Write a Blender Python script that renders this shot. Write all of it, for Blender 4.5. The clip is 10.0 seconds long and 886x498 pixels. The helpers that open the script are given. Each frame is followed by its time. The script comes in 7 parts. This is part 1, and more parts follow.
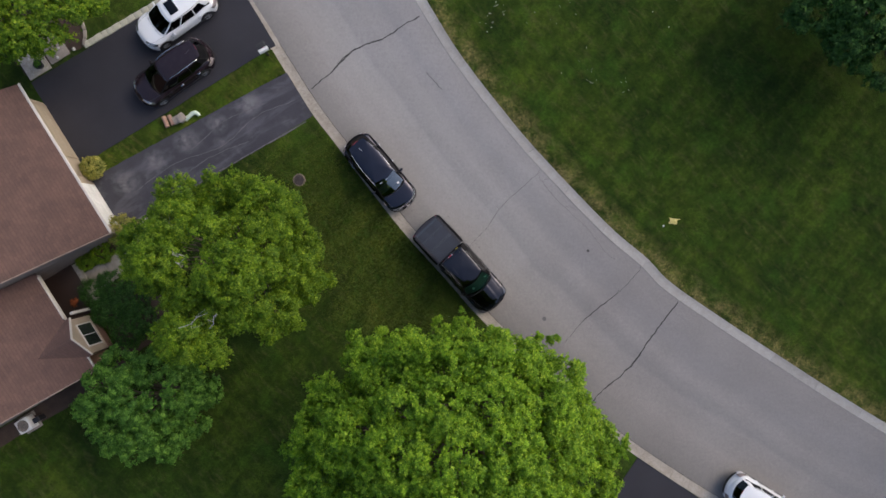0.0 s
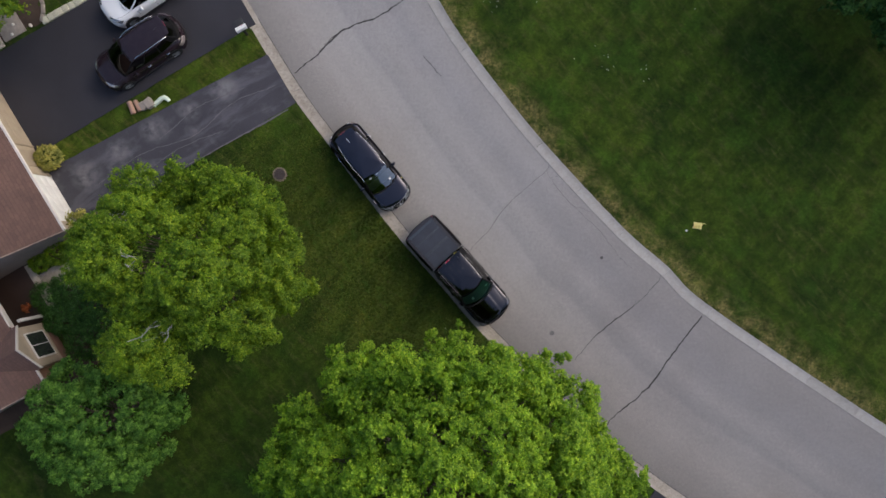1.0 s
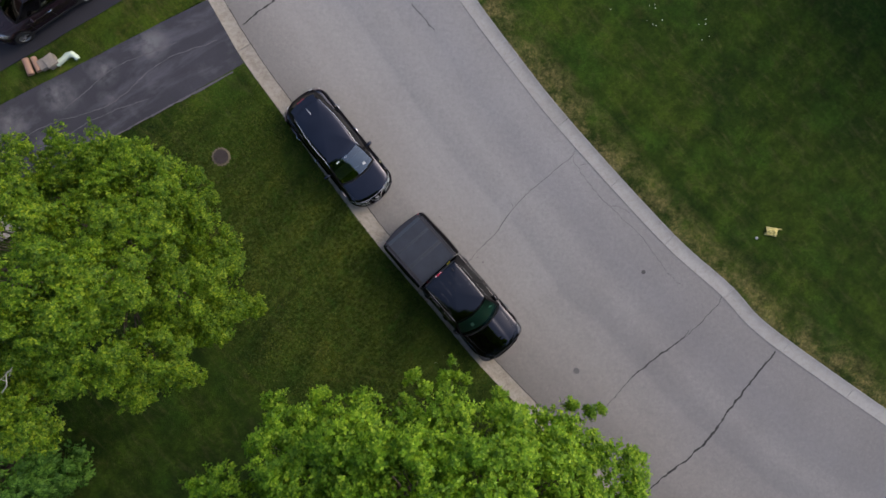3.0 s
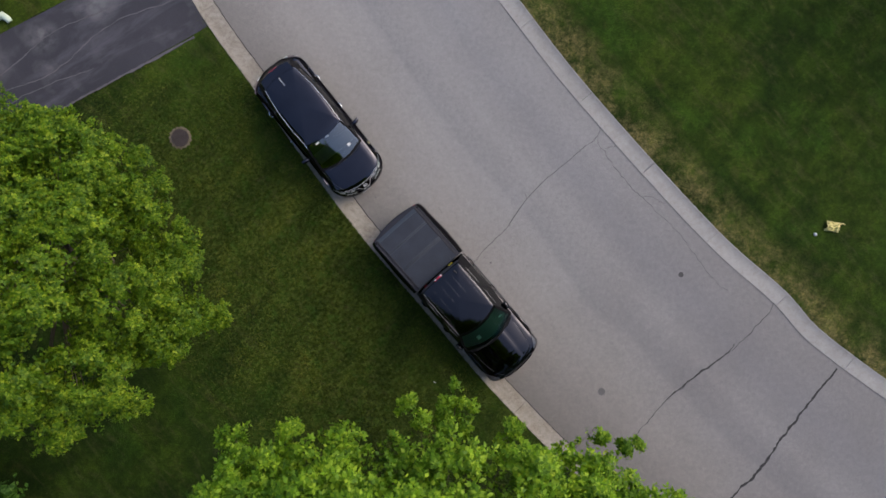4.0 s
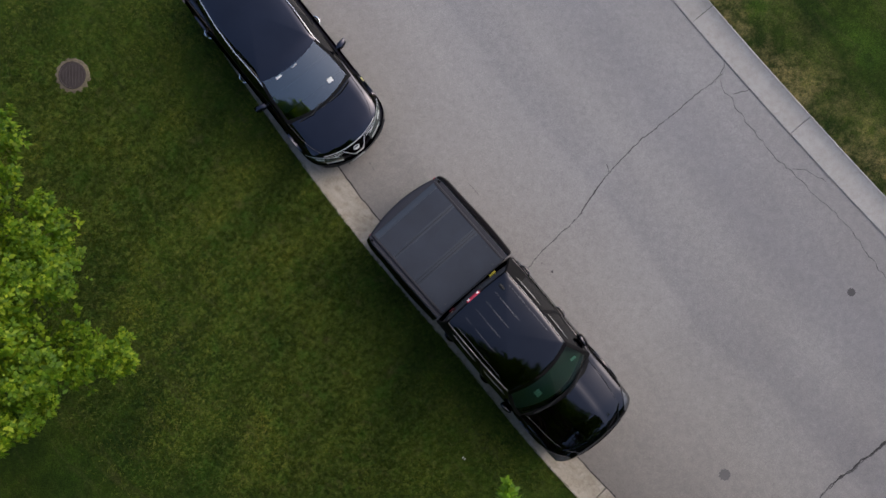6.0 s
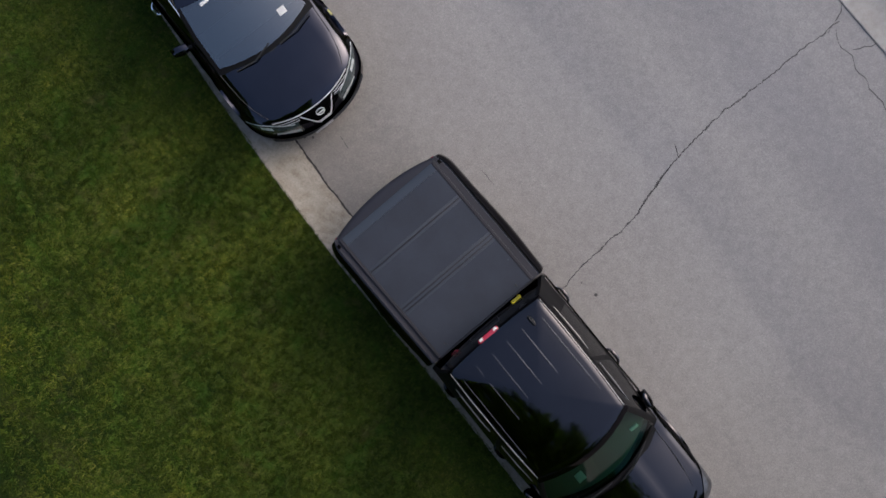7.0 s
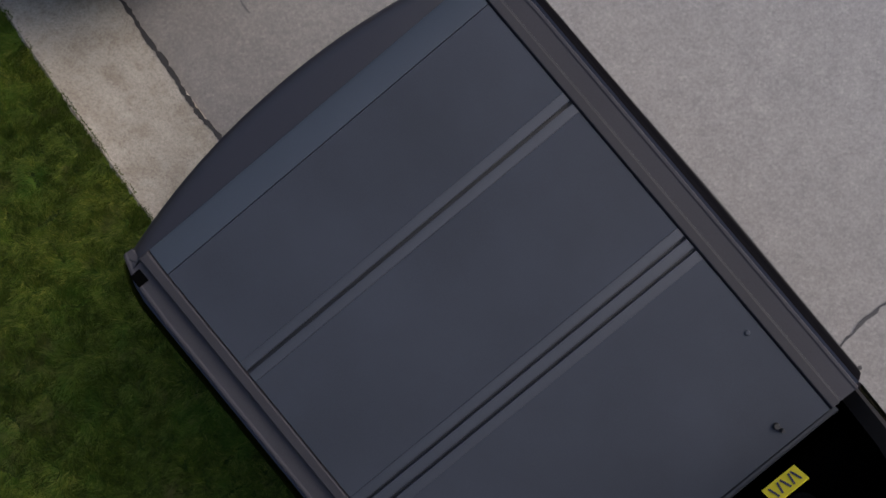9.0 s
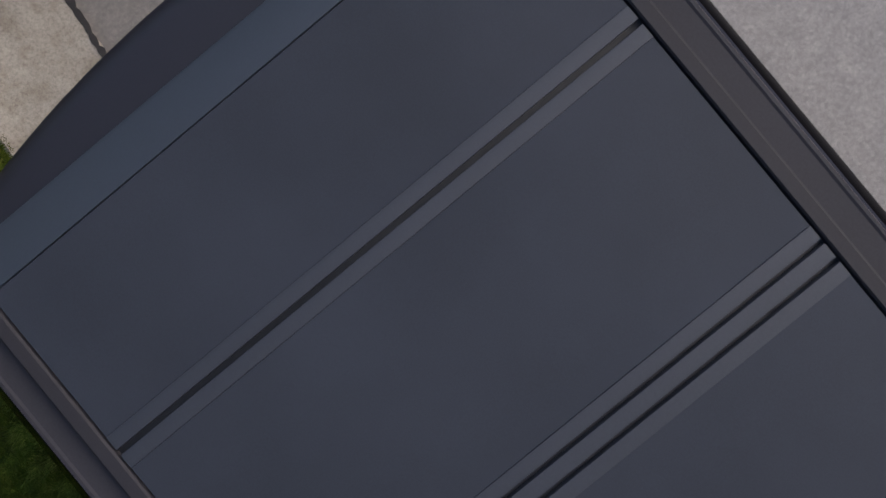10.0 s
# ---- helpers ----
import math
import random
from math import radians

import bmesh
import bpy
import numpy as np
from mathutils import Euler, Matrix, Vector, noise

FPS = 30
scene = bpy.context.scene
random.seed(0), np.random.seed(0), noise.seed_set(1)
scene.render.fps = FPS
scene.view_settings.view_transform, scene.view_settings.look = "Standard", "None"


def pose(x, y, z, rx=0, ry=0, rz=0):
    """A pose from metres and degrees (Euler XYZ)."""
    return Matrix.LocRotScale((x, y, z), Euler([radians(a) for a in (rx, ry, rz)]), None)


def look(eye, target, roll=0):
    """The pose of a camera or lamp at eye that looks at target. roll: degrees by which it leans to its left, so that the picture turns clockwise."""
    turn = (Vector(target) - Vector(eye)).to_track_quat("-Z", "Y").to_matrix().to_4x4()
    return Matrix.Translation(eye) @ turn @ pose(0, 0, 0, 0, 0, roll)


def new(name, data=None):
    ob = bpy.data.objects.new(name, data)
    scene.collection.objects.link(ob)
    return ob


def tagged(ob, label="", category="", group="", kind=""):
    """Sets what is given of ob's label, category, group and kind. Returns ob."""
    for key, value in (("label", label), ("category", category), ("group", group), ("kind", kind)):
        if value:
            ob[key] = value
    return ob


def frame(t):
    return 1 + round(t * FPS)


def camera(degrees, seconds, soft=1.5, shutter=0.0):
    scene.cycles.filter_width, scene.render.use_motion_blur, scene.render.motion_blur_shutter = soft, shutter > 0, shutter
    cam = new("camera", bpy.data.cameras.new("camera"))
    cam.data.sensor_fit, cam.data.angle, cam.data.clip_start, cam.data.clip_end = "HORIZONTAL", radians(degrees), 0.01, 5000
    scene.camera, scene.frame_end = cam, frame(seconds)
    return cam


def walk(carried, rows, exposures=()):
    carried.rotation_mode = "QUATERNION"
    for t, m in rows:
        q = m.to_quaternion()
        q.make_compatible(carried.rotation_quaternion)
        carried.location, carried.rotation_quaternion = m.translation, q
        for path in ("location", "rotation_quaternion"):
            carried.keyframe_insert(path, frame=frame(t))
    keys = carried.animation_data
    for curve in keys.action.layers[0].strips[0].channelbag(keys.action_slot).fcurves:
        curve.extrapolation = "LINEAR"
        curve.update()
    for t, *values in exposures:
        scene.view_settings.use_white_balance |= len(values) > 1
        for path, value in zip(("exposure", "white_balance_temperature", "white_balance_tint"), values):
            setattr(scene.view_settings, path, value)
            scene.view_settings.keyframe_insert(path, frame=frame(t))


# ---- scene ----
# ---- the camera and its walk: a straight-down descent on to the pickup's bed ----
cam = camera(70.0, 10.0, soft=1.6)
# seconds, x, y, z, tilt about x, tilt about y, turn
PATH = [
    (0, -0.288, 1.077, 35.920, -1.82, -0.99, 0.00),
    (0.5, -0.116, 1.036, 34.006, -1.51, -0.91, 0.24),
    (1, 0.054, 0.892, 32.127, -1.30, -0.79, 0.72),
    (1.5, 0.278, 0.826, 30.206, -1.11, -0.63, 1.22),
    (2, 0.481, 0.798, 28.324, -0.91, -0.43, 1.50),
    (2.5, 0.618, 0.775, 26.384, -0.75, -0.25, 1.55),
    (2.7, 0.729, 0.796, 25.578, -0.66, -0.13, 1.53),
    (3.8, 0.827, 0.737, 21.380, -0.66, -0.09, 1.55),
    (4, 0.755, 0.710, 20.606, -0.71, -0.17, 1.54),
    (4.2, 0.664, 0.693, 19.893, -0.66, -0.08, 1.51),
    (4.5, 0.265, 0.704, 18.813, -0.46, 0.25, 1.54),
    (5, 0.171, 0.717, 16.933, -0.37, 0.45, 1.72),
    (5.5, 0.206, 0.481, 15.072, -0.47, 0.59, 1.89),
    (5.7, 0.281, 0.493, 14.356, -0.42, 0.79, 1.80),
    (7, 0.139, 0.595, 9.405, 0.14, 0.26, 2.85),
    (7.5, 0.156, 0.609, 7.520, 0.24, 0.79, 3.21),
    (7.8, 0.214, 0.592, 6.422, 0.22, 1.25, 3.44),
    (8, 0.231, 0.606, 5.689, 0.21, 1.49, 3.52),
    (8.2, 0.220, 0.623, 4.953, 0.27, 1.78, 3.52),
    (8.4, 0.027, 0.659, 4.165, 0.33, 2.16, 3.52),
    (8.5, 0.002, 0.670, 4.068, 0.30, 2.09, 3.52),
    (9, -0.058, 0.745, 3.618, 0.06, 1.97, 3.40),
    (9.5, -0.074, 0.802, 3.159, -0.33, 1.98, 3.36),
    (10, -0.083, 0.776, 2.782, -0.53, 1.28, 3.73),
]
walk(cam, [(t, pose(x, y, z, 0, 0, turn) @ pose(0, 0, 0, ax) @ pose(0, 0, 0, 0, ay)) for t, x, y, z, ax, ay, turn in PATH],
     exposures=[(0.0, 0.66, 6380, 10), (7.4, 0.66, 6380, 10), (8.6, 0.54, 6380, 10), (10.0, 0.54, 6380, 10)])

# ---- sky and sun: late, overcast ----
world = bpy.data.worlds.new("sky")
scene.world = world
world.use_nodes = True
wn = world.node_tree
sky = wn.nodes.new("ShaderNodeTexSky")
sky.sky_type, sky.sun_disc = "NISHITA", False
sky.sun_elevation, sky.sun_rotation = radians(38), radians(57)
sky.air_density, sky.dust_density, sky.ozone_density = 1.0, 4.0, 1.0
back = wn.nodes["Background"]
back.inputs["Strength"].default_value = 0.15
wn.links.new(sky.outputs["Color"], back.inputs["Color"])
sun = new("sun", bpy.data.lights.new("sun", "SUN"))
sun.data.energy, sun.data.angle, sun.data.color = 0.28, radians(52), (1.0, 0.95, 0.88)
sun.matrix_world = look((14, 9, 12), (0, 0, 0))

# ---- materials ----
def nodes_of(name):
    m = bpy.data.materials.new(name)
    m.use_nodes = True
    return m, m.node_tree, m.node_tree.nodes["Principled BSDF"]


def ramp(nt, stops, source):
    r = nt.nodes.new("ShaderNodeValToRGB")
    while len(r.color_ramp.elements) < len(stops):
        r.color_ramp.elements.new(0.5)
    for e, (p, c) in zip(r.color_ramp.elements, stops):
        e.position, e.color = p, (*c, 1)
    nt.links.new(source, r.inputs[0])
    return r.outputs["Color"]


def noise_of(nt, scale, detail=4, rough=0.55, stretch=(1, 1, 1), distort=0.0, turn=0.0):
    tc, mp, n = nt.nodes.new("ShaderNodeTexCoord"), nt.nodes.new("ShaderNodeMapping"), nt.nodes.new("ShaderNodeTexNoise")
    mp.inputs["Scale"].default_value = stretch
    n.inputs["Scale"].default_value, n.inputs["Detail"].default_value = scale, detail
    n.inputs["Roughness"].default_value, n.inputs["Distortion"].default_value = rough, distort
    place = tc.outputs["Object"]
    if turn:
        spin = nt.nodes.new("ShaderNodeMapping")
        spin.inputs["Rotation"].default_value = (0, 0, radians(turn))
        nt.links.new(place, spin.inputs[0])
        place = spin.outputs[0]
    nt.links.new(place, mp.inputs[0])
    nt.links.new(mp.outputs[0], n.inputs["Vector"])
    return n.outputs["Fac"]


def mix(nt, fac, a, b, how="MIX"):
    m = nt.nodes.new("ShaderNodeMix")
    m.data_type, m.blend_type = "RGBA", how
    for sock, v in ((m.inputs[0], fac), (m.inputs[6], a), (m.inputs[7], b)):
        if isinstance(v, (int, float)):
            sock.default_value = v
        elif isinstance(v, tuple):
            sock.default_value = (*v, 1)
        else:
            nt.links.new(v, sock)
    return m.outputs[2]


def maths(nt, how, a, b=0.0, clamp=False):
    m = nt.nodes.new("ShaderNodeMath")
    m.operation, m.use_clamp = how, clamp
    for sock, v in zip(m.inputs, (a, b)):
        if isinstance(v, (int, float)):
            sock.default_value = v
        else:
            nt.links.new(v, sock)
    return m.outputs[0]


def bump_of(nt, bsdf, height, strength, distance):
    b = nt.nodes.new("ShaderNodeBump")
    b.inputs["Strength"].default_value, b.inputs["Distance"].default_value = strength, distance
    nt.links.new(height, b.inputs["Height"])
    nt.links.new(b.outputs[0], bsdf.inputs["Normal"])


def plain(name, base, rough=0.5, metal=0.0, coarse=1.5, fine=60.0, vary=0.12, bump=0.1, depth=0.002, coat=0.0, spec=0.5):
    """A surface with broad and fine variation of colour and a fine relief."""
    m, nt, b = nodes_of(name)
    lo, hi = tuple(c * (1 - vary) for c in base), tuple(min(1, c * (1 + vary)) for c in base)
    big = ramp(nt, [(0.3, lo), (0.7, hi)], noise_of(nt, coarse))
    f = noise_of(nt, fine, 3)
    col = mix(nt, vary, big, ramp(nt, [(0.35, tuple(c * 0.6 for c in base)), (0.65, tuple(min(1, c * 1.4) for c in base))], f))
    nt.links.new(col, b.inputs["Base Color"])
    b.inputs["Roughness"].default_value, b.inputs["Metallic"].default_value = rough, metal
    b.inputs["Specular IOR Level"].default_value = spec
    b.inputs["Coat Weight"].default_value, b.inputs["Coat Roughness"].default_value = coat, 0.04
    if bump:
        bump_of(nt, b, f, bump, depth)
    return m


def paint(name, base, rough=0.25, dust=0.05):
    """Car paint under clear coat, with a thin film of dust."""
    m, nt, b = nodes_of(name)
    film = ramp(nt, [(0.45, (0, 0, 0)), (0.8, (dust, dust, dust))], noise_of(nt, 3.0, 6, 0.65))
    nt.links.new(mix(nt, film, base, (0.25, 0.23, 0.2)), b.inputs["Base Color"])
    b.inputs["Roughness"].default_value = rough
    b.inputs["Coat Weight"].default_value, b.inputs["Coat Roughness"].default_value = 1.0, 0.03
    b.inputs["Coat IOR"].default_value = 1.45
    b.inputs["Specular IOR Level"].default_value = 0.0
    return m


def dark_paint(name, flake, edge=0.30):
    """Near-black metallic lacquer: a faint mirror whose reflection stays weak at the edges, under thin dust."""
    m, nt, b = nodes_of(name)
    film = ramp(nt, [(0.4, (0.045, 0.045, 0.045)), (0.75, (0.11, 0.11, 0.11))], noise_of(nt, 4.0, 6, 0.65))
    nt.links.new(film, b.inputs["Roughness"])
    tone = ramp(nt, [(0.3, tuple(c * 0.92 for c in flake)), (0.7, tuple(c * 1.08 for c in flake))], noise_of(nt, 1.3, 4))
    nt.links.new(tone, b.inputs["Base Color"])
    b.inputs["Metallic"].default_value = 1.0
    b.inputs["Specular Tint"].default_value = (edge, edge, edge, 1)
    return m


def pane_glass(name, tint, gloss=0.03, ior=1.75):
    m = bpy.data.materials.new(name)
    m.use_nodes = True
    nt = m.node_tree
    nt.nodes.clear()
    out, mx, fr = nt.nodes.new("ShaderNodeOutputMaterial"), nt.nodes.new("ShaderNodeMixShader"), nt.nodes.new("ShaderNodeFresnel")
    tr, gl = nt.nodes.new("ShaderNodeBsdfTransparent"), nt.nodes.new("ShaderNodeBsdfGlossy")
    tr.inputs["Color"].default_value, gl.inputs["Roughness"].default_value = (*tint, 1), gloss
    fr.inputs["IOR"].default_value = ior
    for a, c in ((fr.outputs[0], mx.inputs[0]), (tr.outputs[0], mx.inputs[1]), (gl.outputs[0], mx.inputs[2]), (mx.outputs[0], out.inputs[0])):
        nt.links.new(a, c)
    return m


def lat_of(nt):
    """Distance across a strip, in metres, from its UV map."""
    uv, sep = nt.nodes.new("ShaderNodeUVMap"), nt.nodes.new("ShaderNodeSeparateXYZ")
    uv.uv_map = "strip"
    nt.links.new(uv.outputs[0], sep.inputs[0])
    return sep.outputs["X"], sep.outputs["Y"]


DARK_RUN = (0.352, 0.392)


def make_asphalt():
    m, nt, b = nodes_of("old_asphalt")
    along, lat = lat_of(nt)
    wob = maths(nt, "ADD", lat, maths(nt, "MULTIPLY", maths(nt, "SUBTRACT", noise_of(nt, 0.25, 3), 0.5), 0.9))
    band = ramp(nt, [(0.0, (0.200, 0.187, 0.180)), (0.11, (0.235, 0.221, 0.214)), (0.24, (0.280, 0.263, 0.257)), (0.36, (0.280, 0.267, 0.266)), (0.45, (0.272, 0.262, 0.266)), (0.48, (0.240, 0.233, 0.242)),
                     (0.60, (0.266, 0.257, 0.263)), (0.74, (0.240, 0.234, 0.246)), (0.92, (0.252, 0.243, 0.247))], maths(nt, "DIVIDE", wob, 8.2))
    grain = noise_of(nt, 48, 5, 0.75)
    agg = ramp(nt, [(0.34, (0.36, 0.36, 0.37)), (0.5, (0.93, 0.93, 0.93)), (0.66, (1.9, 1.86, 1.78))], grain)
    col = mix(nt, 0.21, band, agg, "MULTIPLY")
    tc, chips = nt.nodes.new("ShaderNodeTexCoord"), nt.nodes.new("ShaderNodeTexVoronoi")
    chips.inputs["Scale"].default_value, chips.inputs["Randomness"].default_value = 62.0, 1.0
    nt.links.new(tc.outputs["Object"], chips.inputs["Vector"])
    chip = nt.nodes.new("ShaderNodeSeparateXYZ")
    nt.links.new(chips.outputs["Color"], chip.inputs[0])
    stone = ramp(nt, [(0.0, (0.66, 0.66, 0.67)), (0.25, (0.88, 0.88, 0.88)), (0.7, (1.05, 1.05, 1.04)), (1.0, (1.42, 1.40, 1.34))], chip.outputs["X"])
    col = mix(nt, 0.25, col, stone, "MULTIPLY")
    mottle = ramp(nt, [(0.3, (0.90, 0.90, 0.90)), (0.7, (1.09, 1.085, 1.07))], noise_of(nt, 7.0, 5, 0.65))
    col = mix(nt, 1.0, col, mottle, "MULTIPLY")
    # asphalt gets darker beside the pickup and stays so further along
    run_tone = ramp(nt, [(DARK_RUN[0], (1.0, 1.0, 1.0)), (DARK_RUN[1], (0.84, 0.83, 0.82))], maths(nt, "DIVIDE", along, 200.0))
    col = mix(nt, 1.0, col, run_tone, "MULTIPLY")
    stain = ramp(nt, [(0.35, (0.95, 0.945, 0.94)), (0.65, (1.03, 1.03, 1.03))], noise_of(nt, 0.35, 4, 0.5))
    col = mix(nt, 1.0, col, stain, "MULTIPLY")
    uvn, mpn, sn = nt.nodes.new("ShaderNodeUVMap"), nt.nodes.new("ShaderNodeMapping"), nt.nodes.new("ShaderNodeTexNoise")
    uvn.uv_map = "strip"
    mpn.inputs["Scale"].default_value = (0.06, 1.1, 1.0)
    sn.inputs["Scale"].default_value, sn.inputs["Detail"].default_value = 1.0, 5
    nt.links.new(uvn.outputs[0], mpn.inputs[0])
    nt.links.new(mpn.outputs[0], sn.inputs["Vector"])
    streak = ramp(nt, [(0.35, (0.955, 0.955, 0.96)), (0.65, (1.03, 1.03, 1.025))], sn.outputs["Fac"])
    col = mix(nt, 1.0, col, streak, "MULTIPLY")
    nt.links.new(col, b.inputs["Base Color"])
    b.inputs["Roughness"].default_value = 0.88
    bump_of(nt, b, grain, 0.22, 0.004)
    return m


def make_grass(name, dry, tint=(1.0, 1.0, 1.0)):
    m, nt, b = nodes_of(name)
    along, lat = lat_of(nt)
    big = noise_of(nt, 0.24, 6, 0.6)
    mid = noise_of(nt, 1.1, 6, 0.65)
    base = ramp(nt, [(0.3, (0.0130, 0.0310, 0.0040)), (0.5, (0.0240, 0.0490, 0.0048)), (0.68, (0.0400, 0.0690, 0.0075))], big)
    patch = ramp(nt, [(0.32, (0.55, 0.6, 0.55)), (0.5, (1.0, 1.0, 1.0)), (0.7, (1.50, 1.40, 1.25))], mid)
    col = mix(nt, 0.85, base, patch, "MULTIPLY")
    straw = ramp(nt, [(0.55, (0, 0, 0)), (0.80, (0.55, 0.55, 0.55))], noise_of(nt, 1.4, 8, 0.75))
    col = mix(nt, straw, col, (0.085, 0.072, 0.026))
    # combed streaks of dead stalks, as the mower left them
    comb = ramp(nt, [(0.52, (0, 0, 0)), (0.72, (0.40, 0.40, 0.40))], noise_of(nt, 2.4, 6, 0.66, (0.40, 1.5, 1.0), 0.6, 46))
    col = mix(nt, comb, col, (0.098, 0.092, 0.040))
    stripe = ramp(nt, [(0.36, (0.80, 0.82, 0.82)), (0.64, (1.20, 1.16, 1.12))], noise_of(nt, 1.5, 3, 0.5, (0.10, 1.0, 1.0), 0.3, -52))
    col = mix(nt, 1.0, col, stripe, "MULTIPLY")
    fresh = ramp(nt, [(0.52, (0, 0, 0)), (0.70, (0.55, 0.55, 0.55))], noise_of(nt, 0.55, 5, 0.6))
    col = mix(nt, fresh, col, (0.026, 0.072, 0.007))
    uvn, mpn, sn = nt.nodes.new("ShaderNodeUVMap"), nt.nodes.new("ShaderNodeMapping"), nt.nodes.new("ShaderNodeTexNoise")
    uvn.uv_map = "strip"
    mpn.inputs["Scale"].default_value = (0.10, 1.3, 1.0)
    sn.inputs["Scale"].default_value, sn.inputs["Detail"].default_value = 1.0, 4
    nt.links.new(uvn.outputs[0], mpn.inputs[0])
    nt.links.new(mpn.outputs[0], sn.inputs["Vector"])
    col = mix(nt, 1.0, col, ramp(nt, [(0.35, (0.82, 0.85, 0.85)), (0.65, (1.22, 1.15, 1.1))], sn.outputs["Fac"]), "MULTIPLY")
    if dry:
        near = maths(nt, "SUBTRACT", 1.0, maths(nt, "DIVIDE", lat, 1.35), True)
        patchy = ramp(nt, [(0.40, (0.04, 0.04, 0.04)), (0.60, (1.0, 1.0, 1.0))], noise_of(nt, 1.3, 9, 0.72))
        tufty = ramp(nt, [(0.38, (0.15, 0.15, 0.15)), (0.60, (1.0, 1.0, 1.0))], noise_of(nt, 7.5, 6, 0.75))
        worn = maths(nt, "MULTIPLY", maths(nt, "MULTIPLY", near, patchy, True), tufty, True)
        col = mix(nt, worn, col, (0.250, 0.205, 0.084))
    fine = ramp(nt, [(0.33, (0.70, 0.74, 0.7)), (0.5, (1.0, 1.0, 1.0)), (0.67, (1.40, 1.30, 1.2))], noise_of(nt, 5.5, 7, 0.72))
    col = mix(nt, 1.0, col, fine, "MULTIPLY")
    blade = noise_of(nt, 38, 4, 0.75, (1, 1, 0.4))
    col = mix(nt, 0.8, col, ramp(nt, [(0.3, (0.3, 0.32, 0.3)), (0.5, (0.95, 0.95, 0.95)), (0.7, (2.0, 1.85, 1.7))], blade), "MULTIPLY")
    col = mix(nt, 1.0, col, tint, "MULTIPLY")
    nt.links.new(col, b.inputs["Base Color"])
    b.inputs["Roughness"].default_value, b.inputs["Specular IOR Level"].default_value = 0.9, 0.15
    bump_of(nt, b, blade, 0.9, 0.05)
    return m


def make_leaf(name, dark, light, pale, patch=0.55, lo=(0.72, 0.78, 0.7), hi=(1.25, 1.18, 1.1)):
    m, nt, b = nodes_of(name)
    geo = nt.nodes.new("ShaderNodeNewGeometry")
    col = ramp(nt, [(0.0, dark), (0.55, light), (1.0, pale)], geo.outputs["Random Per Island"])
    tone = ramp(nt, [(0.3, lo), (0.7, hi)], noise_of(nt, patch, 4))
    twig = ramp(nt, [(0.36, (0.62, 0.67, 0.65)), (0.5, (1.0, 1.0, 1.0)), (0.64, (1.34, 1.25, 1.12))], noise_of(nt, 2.6, 3, 0.6))
    col = mix(nt, 1.0, mix(nt, 1.0, col, tone, "MULTIPLY"), twig, "MULTIPLY")
    nt.links.new(col, b.inputs["Base Color"])
    b.inputs["Roughness"].default_value, b.inputs["Specular IOR Level"].default_value = 0.5, 0.2
    tl, mx = nt.nodes.new("ShaderNodeBsdfTranslucent"), nt.nodes.new("ShaderNodeMixShader")
    nt.links.new(col, tl.inputs["Color"])
    mx.inputs[0].default_value = 0.34
    out = nt.nodes["Material Output"]
    nt.links.new(b.outputs[0], mx.inputs[1])
    nt.links.new(tl.outputs[0], mx.inputs[2])
    nt.links.new(mx.outputs[0], out.inputs[0])
    return m


def make_drive(name, base, worn):
    m, nt, b = nodes_of(name)
    g = noise_of(nt, 120, 3, 0.7)
    col = mix(nt, 0.5, base, ramp(nt, [(0.3, tuple(c * 0.5 for c in base)), (0.7, tuple(c * 1.8 for c in base))], g))
    tone = ramp(nt, [(0.3, (0.8, 0.8, 0.82)), (0.7, (1.25, 1.22, 1.2))], noise_of(nt, 0.5, 5))
    col = mix(nt, 1.0, col, tone, "MULTIPLY")
    if worn:
        spots = ramp(nt, [(0.55, (0, 0, 0)), (0.66, (0.25, 0.25, 0.25)), (0.76, (0.7, 0.7, 0.7))], noise_of(nt, 1.1, 6, 0.6))
        col = mix(nt, spots, col, (0.13, 0.127, 0.132))
        drawn = ramp(nt, [(0.50, (0, 0, 0)), (0.68, (0.55, 0.55, 0.55))], noise_of(nt, 1.0, 7, 0.68, (0.30, 1.1, 1.0), 0.5, -31))
        col = mix(nt, drawn, col, (0.115, 0.112, 0.135))
        # scuffed pale blots down the middle of the drive
        geo = nt.nodes.new("ShaderNodeNewGeometry")
        total = 0.0
        for x, y, r in ((-17.35, 3.61, 0.75), (-15.76, 4.87, 0.6), (-14.02, 5.98, 0.7), (-12.28, 6.93, 0.55), (-10.54, 8.13, 0.7)):
            d = nt.nodes.new("ShaderNodeVectorMath")
            d.operation = "DISTANCE"
            d.inputs[1].default_value = (x, y, 0.119)
            nt.links.new(geo.outputs["Position"], d.inputs[0])
            total = maths(nt, "ADD", total, maths(nt, "SUBTRACT", 1.0, maths(nt, "DIVIDE", d.outputs["Value"], r * 1.25), True))
        rough_edge = ramp(nt, [(0.35, (0.1, 0.1, 0.1)), (0.6, (1, 1, 1))], noise_of(nt, 2.6, 5, 0.6))
        col = mix(nt, maths(nt, "MULTIPLY", maths(nt, "MULTIPLY", total, 0.75), rough_edge, True), col, (0.19, 0.187, 0.195))
    nt.links.new(col, b.inputs["Base Color"])
    b.inputs["Roughness"].default_value = 0.8
    bump_of(nt, b, g, 0.4, 0.004)
    return m


